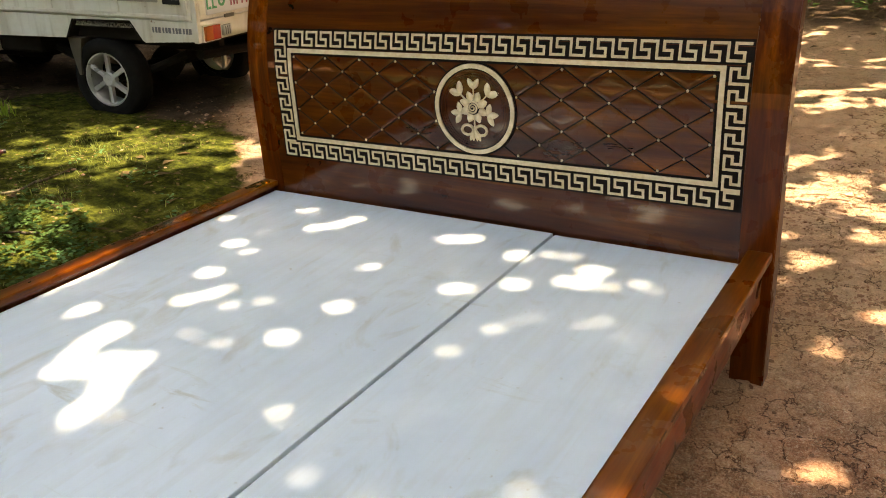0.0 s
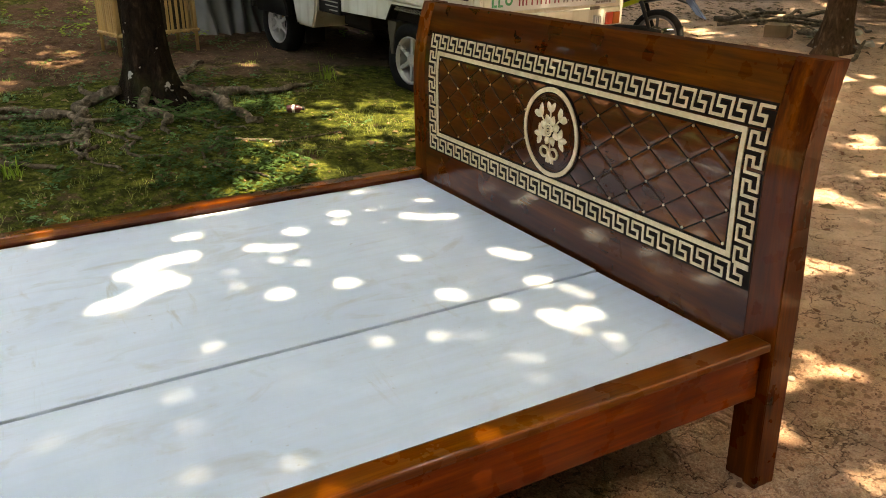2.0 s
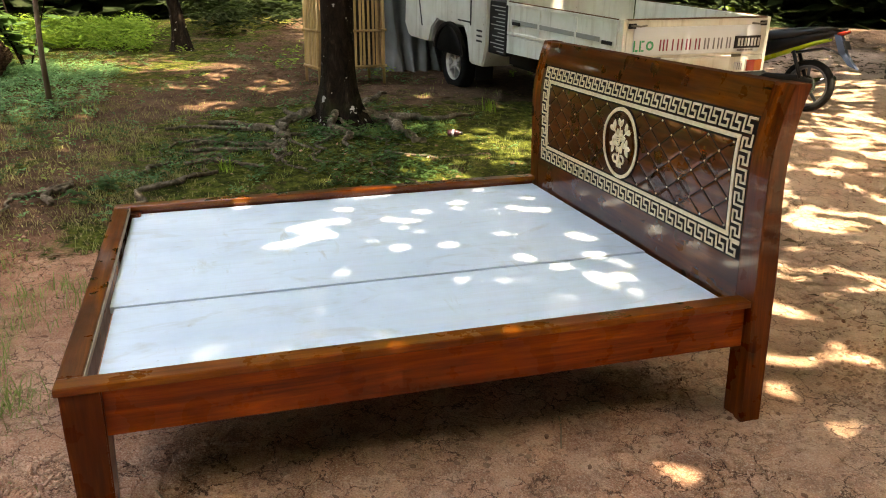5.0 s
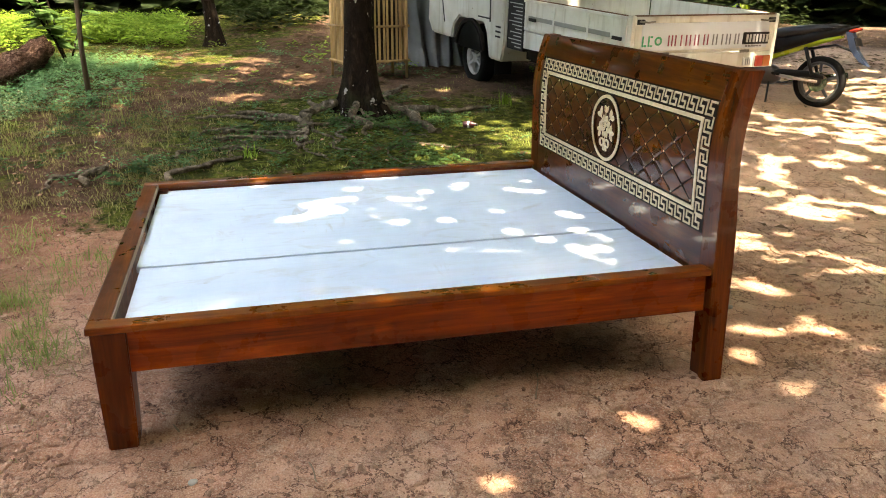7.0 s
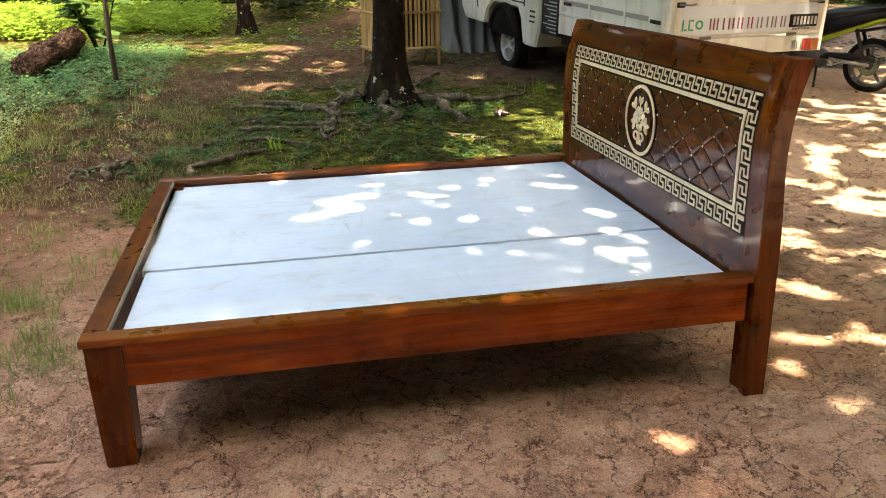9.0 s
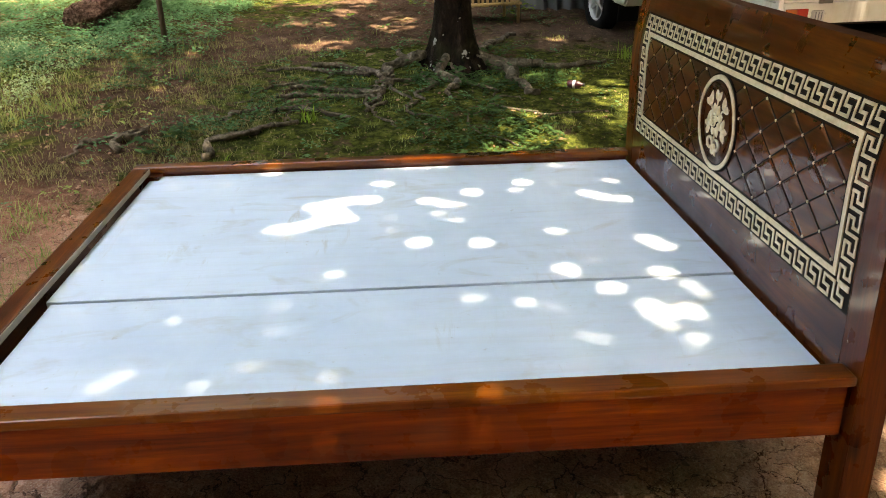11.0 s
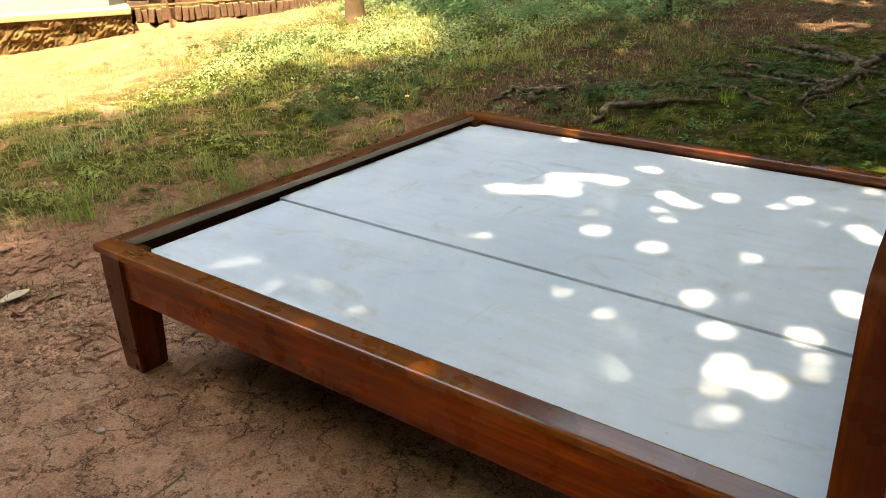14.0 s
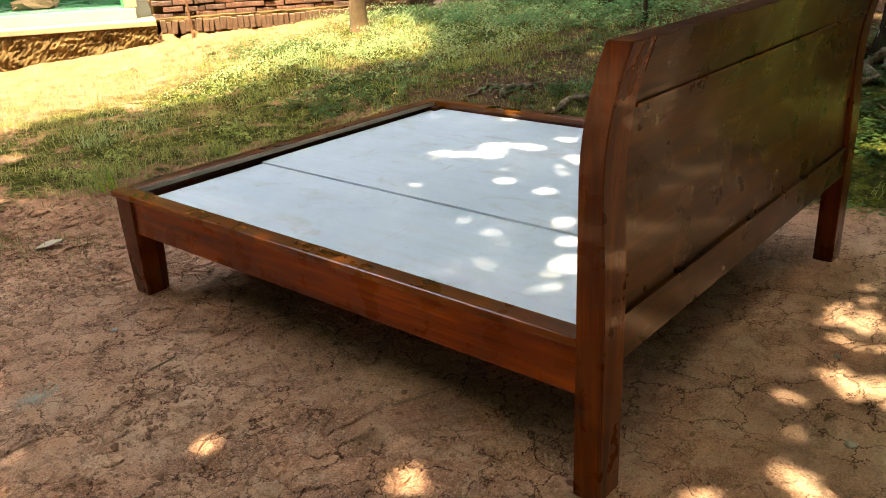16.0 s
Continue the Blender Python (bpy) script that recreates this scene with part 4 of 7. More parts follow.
TREE = (-4.17, 1.56)
shade_tree = empty("shade_tree", None, "dark lichened tree with buttress roots snaking over moss", "tree")
build_trunk(shade_tree, *TREE, 0.135, 3.4, (0.005, 0.01), 8, ((-6.5, 0.0, 7.0), (-2.0, 0.8, 7.2), (-3.5, 3.5, 7.2), (1.5, 1.5, 7.3)))
FAR_ROOTS = ((((-2.2, -0.8), (-2.41, -0.72), (-2.52, -0.6), (-2.6, -0.45)), 0.014, 0.02),
             (((-2.27, -0.5), (-2.4, -0.5), (-2.55, -0.41)), 0.035, 0.02),
             (((-2.19, -0.07), (-2.37, 0.05), (-2.41, 0.18), (-2.56, 0.32), (-2.7, 0.48)), 0.032, 0.022),
             (((-4.19, 0.50), (-4.19, 0.76), (-3.93, 0.96), (-3.69, 1.06), (-3.40, 1.02), (-3.12, 0.96), (-2.91, 0.90)), 0.032, 0.016),
             (((-3.63, 0.35), (-3.50, 0.60), (-3.42, 0.83), (-3.40, 1.02)), 0.020, 0.026),
             (((-3.36, 0.34), (-3.36, 0.69), (-3.24, 0.93)), 0.022, 0.014),
             (((-3.0, 0.30), (-2.92, 0.59), (-2.80, 0.80)), 0.024, 0.014),
             (((-2.76, -0.07), (-2.97, 0.03), (-3.14, 0.16)), 0.02, 0.014),
             (((-4.15, 0.10), (-4.14, 0.36), (-4.02, 0.62), (-3.93, 0.90)), 0.014, 0.022))
NEAR_ROOTS = ((((-4.10, 1.66), (-3.98, 1.86), (-3.76, 1.98), (-3.52, 2.08), (-3.34, 2.12)), 0.075, 0.03),
              (((-4.05, 1.52), (-3.84, 1.51), (-3.50, 1.52), (-3.22, 1.48)), 0.05, 0.018),
              (((-4.3, 1.3), (-4.19, 1.12), (-3.96, 1.03), (-3.69, 1.08)), 0.05, 0.034),
              (((-4.20, 1.70), (-4.19, 1.95), (-4.16, 2.20), (-4.15, 2.52), (-4.2, 2.8)), 0.06, 0.022),
              (((-4.25, 1.35), (-4.45, 1.22), (-4.87, 1.15)), 0.045, 0.02),
              (((-4.4, 1.7), (-4.84, 1.9), (-5.2, 2.1), (-5.4, 2.25)), 0.05, 0.02),
              (((-3.95, 1.58), (-3.76, 1.66), (-3.57, 1.80)), 0.018, 0.008),
              (((-3.9, 1.35), (-3.7, 1.3), (-3.45, 1.36), (-3.2, 1.3)), 0.03, 0.012),
              (((-3.60, 1.08), (-3.38, 1.20), (-3.05, 1.16)), 0.016, 0.009),
              (((-3.55, 0.95), (-3.3, 0.85), (-3.12, 0.88)), 0.02, 0.01))
# thin side roots that fan out over the moss
rr = random.Random(19)
SIDE_ROOTS = []
for _ in range(11):
    a = rr.uniform(-2.2, 0.35)
    q, l = rr.uniform(0.35, 1.3), rr.uniform(0.35, 0.9)
    x, y = TREE[0] + q * math.cos(a), TREE[1] + q * math.sin(a)
    b = a + rr.uniform(-0.8, 0.8)
    SIDE_ROOTS.append((((x, y), (x + 0.5 * l * math.cos(b), y + 0.5 * l * math.sin(b)), (x + l * math.cos(b + 0.5), y + l * math.sin(b + 0.5))), rr.uniform(0.012, 0.024), 0.007))
for pts, a, b in FAR_ROOTS + NEAR_ROOTS + tuple(SIDE_ROOTS):
    surface_root(shade_tree, pts, a * (0.75 if pts[0][0] > -3.2 else 0.85), 0.75 * b)
far_tree = empty("leaning_tree", None, "thin dark tree trunk leaning beside sunlit shrubs", "tree")
build_trunk(far_tree, -9.8, 0.25, 0.09, 3.2, (0.0, -0.16), 4, ((-11.5, -2.0, 5.6), (-9.0, 1.5, 5.8)))
road_tree = empty("roadside_tree", None, "brown tree trunk beside the dirt track", "tree")
build_trunk(road_tree, -3.5, 8.25, 0.13, 3.3, (0.0, 0.02), 5, ((-3.0, 7.0, 5.8), (0.5, 8.0, 5.9), (-6.0, 10.5, 5.8)), BROWN_BARK)
build_crowns(((TREE[0] + 3.0, TREE[1] + 0.2, shade_tree), (-10.1, 0.2, far_tree), (-2.0, 8.5, road_tree)))

# ---- pickup truck ----
def old_paint():
    """Cream-white paint with grime streaks and rust where it is chipped."""
    n = Nodes("weathered_white_paint")
    v = n.coords((1, 1, 1))
    broad = n.noise(v, 2.6, 6, 0.65)
    streak = n.noise(n.coords((14, 14, 1.2)), 1.0, 5, 0.6)
    chip = n.noise(v, 26, 6, 0.7)
    c = n.mix(n.span(broad, 0.35, 0.68), (0.68, 0.68, 0.62), (0.54, 0.52, 0.44))
    c = n.mix(n.span(streak, 0.52, 0.75, 0, 0.55), c, (0.30, 0.26, 0.18))
    c = n.mix(n.math("MULTIPLY", n.span(chip, 0.64, 0.7), n.span(broad, 0.48, 0.6)), c, (0.16, 0.07, 0.03))
    return n.done(c, n.span(broad, 0.3, 0.7, 0.3, 0.5), 0.0, n.bump(chip, 0.05, 0.002), Coat_Weight=0.25)


WHITE = old_paint()
RUBBER = plain("tyre_rubber", (0.011, 0.011, 0.011), 0.85, 0, 0.4, 40, 0.3, Specular_IOR_Level=0.12)
ALLOY = plain("alloy_rim", (0.62, 0.62, 0.61), 0.32, 0.5, 0.25, 25, 0.1)
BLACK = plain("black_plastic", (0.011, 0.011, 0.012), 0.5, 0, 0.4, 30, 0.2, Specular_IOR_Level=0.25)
# dirty and near-black, with the shade under the truck put into the colour
CHASSIS = plain("shaded_dirty_chassis", (0.018, 0.015, 0.013), 0.9, 0.0, 0.4, 12, 0.3, Specular_IOR_Level=0.1)
RUST = plain("rust", (0.17, 0.075, 0.032), 0.85, 0.1, 0.5, 40, 0.4)
RED_LENS = plain("red_lens", (0.42, 0.035, 0.02), 0.15, 0, 0.2, 40, 0.05, Coat_Weight=0.6)
AMBER = plain("amber_lens", (0.40, 0.10, 0.02), 0.15, 0, 0.2, 40, 0.05, Coat_Weight=0.6)
CLEAR = plain("clear_lens", (0.6, 0.6, 0.6), 0.12, 0, 0.2, 40, 0.05, Coat_Weight=0.6)
CHROME = plain("worn_chrome", (0.55, 0.55, 0.56), 0.22, 1.0, 0.25, 30, 0.1)
GREEN_MARK = plain("green_mark", (0.04, 0.36, 0.17), 0.4)
RED_MARK = plain("red_mark", (0.24, 0.03, 0.07), 0.4)
DIRTY = plain("grimy_cream_paint", (0.15, 0.13, 0.09), 0.7, 0, 0.7, 14, 0.3)
GREY_MARK = plain("grey_mark", (0.17, 0.17, 0.19), 0.4)
GLASS = plain("dark_window_glass", (0.02, 0.024, 0.025), 0.06, 0, 0.2, 4, 0.0)


def wheel(thing, at, radius, width, spokes=6, rim=ALLOY, name="wheel", slim=False):
    """A tyre with tread blocks, a spoked rim and a hub. The axle runs along local y; +y is outside."""
    w = part(name, lathe(bmesh.new(), [(radius * 0.16, -width * 0.2), (radius * 0.16, width * 0.12), (0.001, width * 0.16)], 16, pose(0, 0, 0, -90)), CHASSIS, thing, at=at, smooth=True)
    k = 0.78 if slim else 0.64
    h = width / 2
    prof = [(radius * k, -h * 0.8), (radius * (k + 0.08), -h), (radius * 0.92, -h), (radius * 0.985, -h * 0.78), (radius, -h * 0.4), (radius, h * 0.4), (radius * 0.985, h * 0.78), (radius * 0.92, h), (radius * (k + 0.08), h), (radius * k, h * 0.8), (radius * k, -h * 0.8)]
    part("tyre", lathe(bmesh.new(), prof, 40, pose(0, 0, 0, -90)), RUBBER, w, smooth=True)
    bm = bmesh.new()
    lathe(bm, [(radius * k, -h * 0.8), (radius * k * 1.03, h * 0.82), (radius * k * 0.97, h * 0.86), (radius * k * 0.9, h * 0.55), (radius * k * 0.86, -h * 0.7)], 36, pose(0, 0, 0, -90))
    for s in range(spokes):
        m = pose(0, 0, 0, 0, 360 / spokes * s)
        box(bm, (-radius * 0.055, h * 0.35, radius * 0.10), (radius * 0.055, h * 0.62, radius * k * 0.93), radius * 0.012, m)
    lathe(bm, [(radius * 0.19, h * 0.2), (radius * 0.19, h * 0.62), (radius * 0.13, h * 0.72), (radius * 0.09, h * 0.66), (0.001, h * 0.66)], 20, pose(0, 0, 0, -90))
    part("rim", bm, rim, w, smooth=False)
    return w


def bars(thing, bm_mat, spans, y0, y1, facing):
    """Plain bars for lettering; spans are (x0, x1, z0, z1) on the face."""
    for x0, x1, z0, z1 in spans:
        a, b = ((x0, y0, z0), (x1, y1, z1)) if facing == "y" else ((y0, x0, z0), (y1, x1, z1))
        part("mark", boxed(a, b), bm_mat, thing)


def build_truck():
    t = empty("pickup_truck", pose(-3.908, 4.125, 0.164, 0, -3.56, 189.7), "old white flatbed pickup truck with alloy wheels", "truck")
    w, tail, top = 0.755, -0.906, 1.041
    for x, sy in ((-0.03, 1), (-0.03, -1), (2.10, 1), (2.10, -1)):
        wheel(t, pose(x, sy * 0.615, 0.295, 0, 0, 0 if sy > 0 else 180), 0.285, 0.17)
    latch_steel = plain("tarnished_steel", (0.20, 0.19, 0.17), 0.45, 0.7, 0.4, 30, 0.2)
    moulding_grey = plain("grey_moulding", (0.30, 0.30, 0.27), 0.5)
    # load bed: floor, drop sides with pressed ribs, tailgate
    part("bed_floor", boxed((tail + 0.05, -w + 0.04, 0.66), (1.12, w - 0.04, 0.70), 0.004), WHITE, t)
    part("headboard_panel", boxed((0.85, -w + 0.04, 0.705), (0.875, w - 0.04, top + 0.03), 0.006), WHITE, t)
    for s in (1, -1):
        y0, y1 = sorted((s * (w - 0.035), s * w))
        side = part("side_panel", boxed((tail + 0.04, y0, 0.735), (0.845, y1, top), 0.008), WHITE, t)
        yo = s * w
        a, b = sorted((yo, yo + s * 0.012))
        for z in (0.745, top - 0.034):
            part("pressing", boxed((tail + 0.06, a, z), (0.83, b, z + 0.026), 0.005), WHITE, side)
        for x in (tail + 0.06, -0.30, 0.27, 0.80):
            part("rib", boxed((x, a, 0.772), (x + 0.03, b, top - 0.035), 0.005), WHITE, side)
        a, b = sorted((yo, yo + s * 0.009))
        part("moulding", boxed((-0.62, a, 0.845), (0.76, b, 0.885), 0.004), moulding_grey, side)
        part("side_rust", boxed((tail + 0.06, a, top - 0.006), (0.83, b, top + 0.004), 0.002), RUST, side)
        for x in (-0.80, 0.60):
            a, b = sorted((yo + s * 0.009, yo + s * 0.022))
            part("latch", boxed((x, a, 0.838), (x + 0.13, b, 0.868), 0.004), BLACK, side)
        skirt = [(tail + 0.02, 0.732), (tail + 0.02, 0.61), (-0.477, 0.585), (-0.455, 0.60), (-0.369, 0.722), (0.129, 0.712), (0.205, 0.583), (0.84, 0.568), (0.845, 0.732)]
        part("skirt", extruded(bmesh.new(), skirt, y0, y1), WHITE, t)
        arch = [(-0.455, 0.60), (-0.369, 0.722), (0.129, 0.712), (0.205, 0.583), (0.19, 0.583), (0.12, 0.70), (-0.36, 0.71), (-0.44, 0.60)]
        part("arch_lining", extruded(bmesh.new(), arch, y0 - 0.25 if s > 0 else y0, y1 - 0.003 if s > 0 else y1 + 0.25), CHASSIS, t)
        flap = [(0.235, 0.575), (0.225, 0.50), (0.185, 0.32), (0.165, 0.32), (0.15, 0.45), (0.115, 0.575)]
        part("mud_guard", extruded(bmesh.new(), flap, *sorted((s * (w - 0.20), s * (w - 0.045)))), DIRTY, t, "grimy cream mud guard")
        part("corner_post", boxed((tail, y0, 0.60), (tail + 0.038, y1, top + 0.004), 0.006), WHITE, t)
        c0, c1 = sorted((s * (w - 0.045), s * (w - 0.215)))
        part("lamp_housing", boxed((tail - 0.008, c0, 0.60), (tail + 0.004, c1, 0.708), 0.003), WHITE, t)
        m0, m1 = sorted((s * (w - 0.13), s * (w - 0.21)))
        part("tail_lamp", boxed((tail - 0.022, m0, 0.607), (tail - 0.006, m1, 0.70), 0.006), RED_LENS, t, "red rear lamp")
        m0, m1 = sorted((s * (w - 0.05), s * (w - 0.129)))
        part("indicator", boxed((tail - 0.022, m0, 0.607), (tail - 0.006, m1, 0.70), 0.005), AMBER, t, "amber indicator")
        m0, m1 = sorted((s * (w - 0.25), s * (w - 0.335)))
        part("reverse_lamp", boxed((tail - 0.016, m0, 0.617), (tail + 0.006, m1, 0.685), 0.005), CLEAR, t, "clear reversing lamp")
        for k in range(3):
            part("lens_rib", boxed((tail - 0.019, m0 + 0.018 + k * 0.022, 0.625), (tail - 0.015, m0 + 0.024 + k * 0.022, 0.678)), GREY_MARK, t)
    gate = part("tailgate", boxed((tail, -w + 0.038, 0.74), (tail + 0.035, w - 0.038, top), 0.008), WHITE, t)
    # bluer and brighter than the other paint: skylight put into the gate's colour
    part("gate_pressing", boxed((tail - 0.007, -w + 0.10, 0.765), (tail + 0.001, w - 0.10, 0.985), 0.006), plain("skylit_tailgate_white", (0.66, 0.71, 0.76), 0.25, 0, 0.12, 6, 0.03, Coat_Weight=0.5), gate)
    part("gate_rust", boxed((tail - 0.003, -w + 0.04, top - 0.004), (tail + 0.037, w - 0.04, top + 0.005), 0.002), RUST, gate)
    for s in (-1, 1):
        a, b = sorted((s * (w - 0.045), s * (w - 0.115)))
        part("latch_plate", boxed((tail - 0.012, a, 0.975), (tail + 0.002, b, 1.015), 0.004), BLACK, gate)
        part("latch_bar", tube(bmesh.new(), [(tail - 0.016, s * (w - 0.06), 1.0), (tail - 0.020, s * (w - 0.15), 0.992), (tail - 0.014, s * (w - 0.21), 0.998)], 0.008, 7), latch_steel, gate)
        part("hinge", boxed((tail - 0.012, s * 0.42 - 0.05, 0.728), (tail + 0.002, s * 0.42 + 0.05, 0.752), 0.004), latch_steel, gate)
    part("valance", boxed((tail + 0.005, -w + 0.038, 0.60), (tail + 0.025, w - 0.038, 0.733), 0.005), WHITE, t)
    # lettering on the gate as plain shapes
    x0, x1 = tail - 0.0105, tail - 0.0075
    bars(gate, GREEN_MARK, ((0.636, 0.650, 0.80, 0.885), (0.606, 0.630, 0.80, 0.816), (0.578, 0.592, 0.80, 0.885), (0.548, 0.572, 0.80, 0.814), (0.548, 0.572, 0.870, 0.885)), x0, x1, "x")
    part("mark", lathe(bmesh.new(), [(0.036, 0), (0.036, 0.003), (0.020, 0.003), (0.020, 0)], 20, pose(tail - 0.0075, 0.492, 0.843, 0, -90)), GREEN_MARK, gate)
    for k, (y, wide) in enumerate(((0.395, 0.080), (0.270, 0.012), (0.218, 0.052), (0.130, 0.048), (0.036, 0.050), (-0.058, 0.050), (-0.153, 0.012), (-0.200, 0.048), (-0.292, 0.046))):
        colour = RED_MARK if k < 5 else GREY_MARK
        for q in ((0.0,) if wide < 0.02 else (0.0, 1.0) if wide < 0.06 else (0.0, 0.5, 1.0)):
            y1 = y - q * (wide - 0.012)
            bars(gate, colour, ((y1 - 0.012, y1, 0.80, 0.888),), x0, x1, "x")
    part("number_plate", boxed((tail - 0.016, -0.658, 0.797), (tail - 0.0075, -0.378, 0.897), 0.003), BLACK, gate, "black number plate with plain bars")
    bars(gate, CLEAR, tuple((-0.41 - k * 0.036, -0.432 + 0.004 * (k % 2) - k * 0.036, 0.815, 0.879) for k in range(7)), tail - 0.0185, tail - 0.0155, "x")
    bars(gate, GREY_MARK, tuple((-0.44 - k * 0.03, -0.418 - k * 0.03, 0.775, 0.79) for k in range(6)), x0, x1, "x")
    bars(t, GREY_MARK, tuple((-0.56 - k * 0.027, -0.548 - k * 0.027 + 0.004 * (k % 3), 0.655, 0.69) for k in range(12)), w, w + 0.003, "y")
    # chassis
    # dark cover round the white floor, added for the shade above the wheels
    part("floor_shade_cover", boxed((-0.46, -0.715, 0.656), (0.20, 0.715, 0.731), 0.004), CHASSIS, t)
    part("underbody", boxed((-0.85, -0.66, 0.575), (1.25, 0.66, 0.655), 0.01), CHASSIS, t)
    part("gearbox", boxed((1.0, -0.25, 0.30), (1.9, 0.25, 0.60), 0.05), CHASSIS, t)
    for y in (-0.38, 0.38):
        part("chassis_rail", boxed((-0.8, y - 0.03, 0.50), (3.1, y + 0.03, 0.62), 0.005), CHASSIS, t)
    part("axle", tube(bmesh.new(), [(0, -0.56, 0.30), (0, 0.56, 0.30)], 0.05, 12), CHASSIS, t)
    part("differential", lathe(bmesh.new(), [(0.001, -0.13), (0.09, -0.09), (0.13, 0), (0.09, 0.09), (0.001, 0.13)], 16, pose(0, 0, 0.30, -90)), CHASSIS, t, smooth=True)
    for y in (-0.5, 0.5):
        part("leaf_spring", tube(bmesh.new(), [(-0.6, y, 0.48), (-0.3, y, 0.36), (0, y, 0.33), (0.3, y, 0.36), (0.6, y, 0.48)], 0.03, 6), CHASSIS, t)
    part("spare_carrier", boxed((-0.75, -0.3, 0.46), (-0.3, 0.3, 0.52), 0.02), CHASSIS, t)
    part("tow_bar", tube(bmesh.new(), [(-0.78, -0.6, 0.50), (-0.80, 0.0, 0.47), (-0.78, 0.6, 0.50)], 0.035, 8), CHASSIS, t)
    part("fuel_tank", boxed((0.5, -0.68, 0.42), (1.0, -0.42, 0.57), 0.03), CHASSIS, t)
    part("battery_box", boxed((0.55, 0.40, 0.44), (0.95, 0.66, 0.57), 0.02), CHASSIS, t)
    for s in (1, -1):
        a, b = sorted((s * 0.52, s * 0.72))
        flap = part("mud_flap", boxed((1.50, a, 0.20), (1.515, b, 0.62)), RUBBER, t)
    # cab
    cab = [(1.27, 0.62), (1.27, 1.20), (1.33, 1.92), (1.52, 1.98), (2.75, 1.98), (2.98, 1.90), (3.30, 1.18), (3.32, 0.60), (3.2, 0.46), (2.62, 0.46), (2.56, 0.62), (2.42, 0.72), (1.78, 0.72), (1.70, 0.62), (1.62, 0.36), (1.34, 0.36), (1.29, 0.50)]
    bm = extruded(bmesh.new(), cab, -0.745, 0.745)
    bmesh.ops.bevel(bm, geom=bm.edges[:], offset=0.018, segments=2, affect="EDGES")
    body = part("cab", bm, WHITE, t)
    for s in (1, -1):
        yo = s * 0.745
        a, b = sorted((yo, yo + s * 0.006))
        part("window", extruded(bmesh.new(), [(1.72, 1.24), (1.75, 1.80), (2.68, 1.80), (2.95, 1.24)], a, b), GLASS, body)
        for seam in (((1.60, 0.74), (1.62, 0.74), (1.65, 1.85), (1.63, 1.85)), ((2.80, 0.62), (2.82, 0.62), (3.0, 1.2), (2.98, 1.2)), ((1.62, 0.78), (1.62, 0.765), (1.90, 0.765), (1.90, 0.78))):
            part("door_seam", extruded(bmesh.new(), list(seam), a, b), BLACK, body)
        part("door_handle", boxed((1.74, a, 1.08), (1.90, yo + s * 0.03, 1.11), 0.006), BLACK, body)
        for k in range(3):
            part("side_vent", boxed((1.36, a, 0.60 + k * 0.05), (1.47, b, 0.618 + k * 0.05)), BLACK, body)
        bm = bmesh.new()
        arc = [(2.08 + 0.375 * math.cos(q), 0.36 + 0.375 * math.sin(q)) for q in (math.pi * (0.06 + 0.88 * k / 12) for k in range(13))]
        arc2 = [(2.08 + 0.335 * math.cos(q), 0.36 + 0.335 * math.sin(q)) for q in (math.pi * (0.06 + 0.88 * k / 12) for k in range(12, -1, -1))]
        c, d = sorted((s * 0.735, s * 0.775))
        part("wheel_arch", extruded(bm, arc + arc2, c, d), CHASSIS, body)
        # black sheet that stands in for the shade inside the front arch
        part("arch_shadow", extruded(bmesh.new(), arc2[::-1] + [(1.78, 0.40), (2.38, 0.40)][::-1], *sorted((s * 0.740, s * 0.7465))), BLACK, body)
    # black snorkel panel with plain print between cab and load bed
    pan = part("air_intake_panel", boxed((0.90, 0.50, 0.52), (1.24, 0.735, 1.02), 0.012), BLACK, t)
    for k in range(13):
        part("mark", boxed((0.93, 0.735, 0.55 + k * 0.035), (0.93 + 0.13 + 0.14 * ((k * 7) % 5) / 4, 0.7375, 0.560 + k * 0.035)), CLEAR, pan)
    part("load_cage", tube(bmesh.new(), [(0.90, -0.72, 1.0), (0.90, -0.72, 1.42), (0.90, 0.72, 1.42), (0.90, 0.72, 1.0)], 0.022, 8), WHITE, t)
    return t


build_truck()

# ---- things round the bed ----


def bamboo():
    n = Nodes("split_bamboo")
    o = n.node("ObjectInfo")
    a = n.noise(n.coords((30, 30, 2)), 1.5, 5, 0.65)
    c = n.mix(o.outputs["Random"], (0.56, 0.38, 0.16), (0.36, 0.22, 0.09))
    c = n.mix(n.span(a, 0.45, 0.75, 0, 0.7), c, (0.16, 0.085, 0.035))
    return n.done(c, 0.5, 0.0, n.bump(a, 0.15, 0.002))


BAMBOO = bamboo()
TARP = plain("grey_tarpaulin", (0.16, 0.17, 0.165), 0.55, 0, 0.55, 7, 0.2)
# old wood of the stake, darkened in colour for the partial shade on it
OLDWOOD = plain("shaded_weathered_wood", (0.10, 0.065, 0.035), 0.85, 0, 0.5, 14, 0.5)
CONCRETE = plain("cream_concrete", (0.38, 0.32, 0.19), 0.8, 0, 0.25, 14, 0.3)
TILE_EDGE = plain("white_tile_edge", (0.37, 0.42, 0.33), 0.4, 0, 0.2, 10, 0.1)
GREEN_WALL = plain("green_wall_paint", (0.05, 0.36, 0.13), 0.55, 0, 0.15, 6, 0.1)
GREEN_TILE = plain("green_floor_tile", (0.10, 0.30, 0.20), 0.25, 0, 0.2, 6, 0.05)
MUD = plain("mud_and_moss", (0.19, 0.125, 0.055), 0.98, 0, 0.8, 40, 1.0, Specular_IOR_Level=0.05)


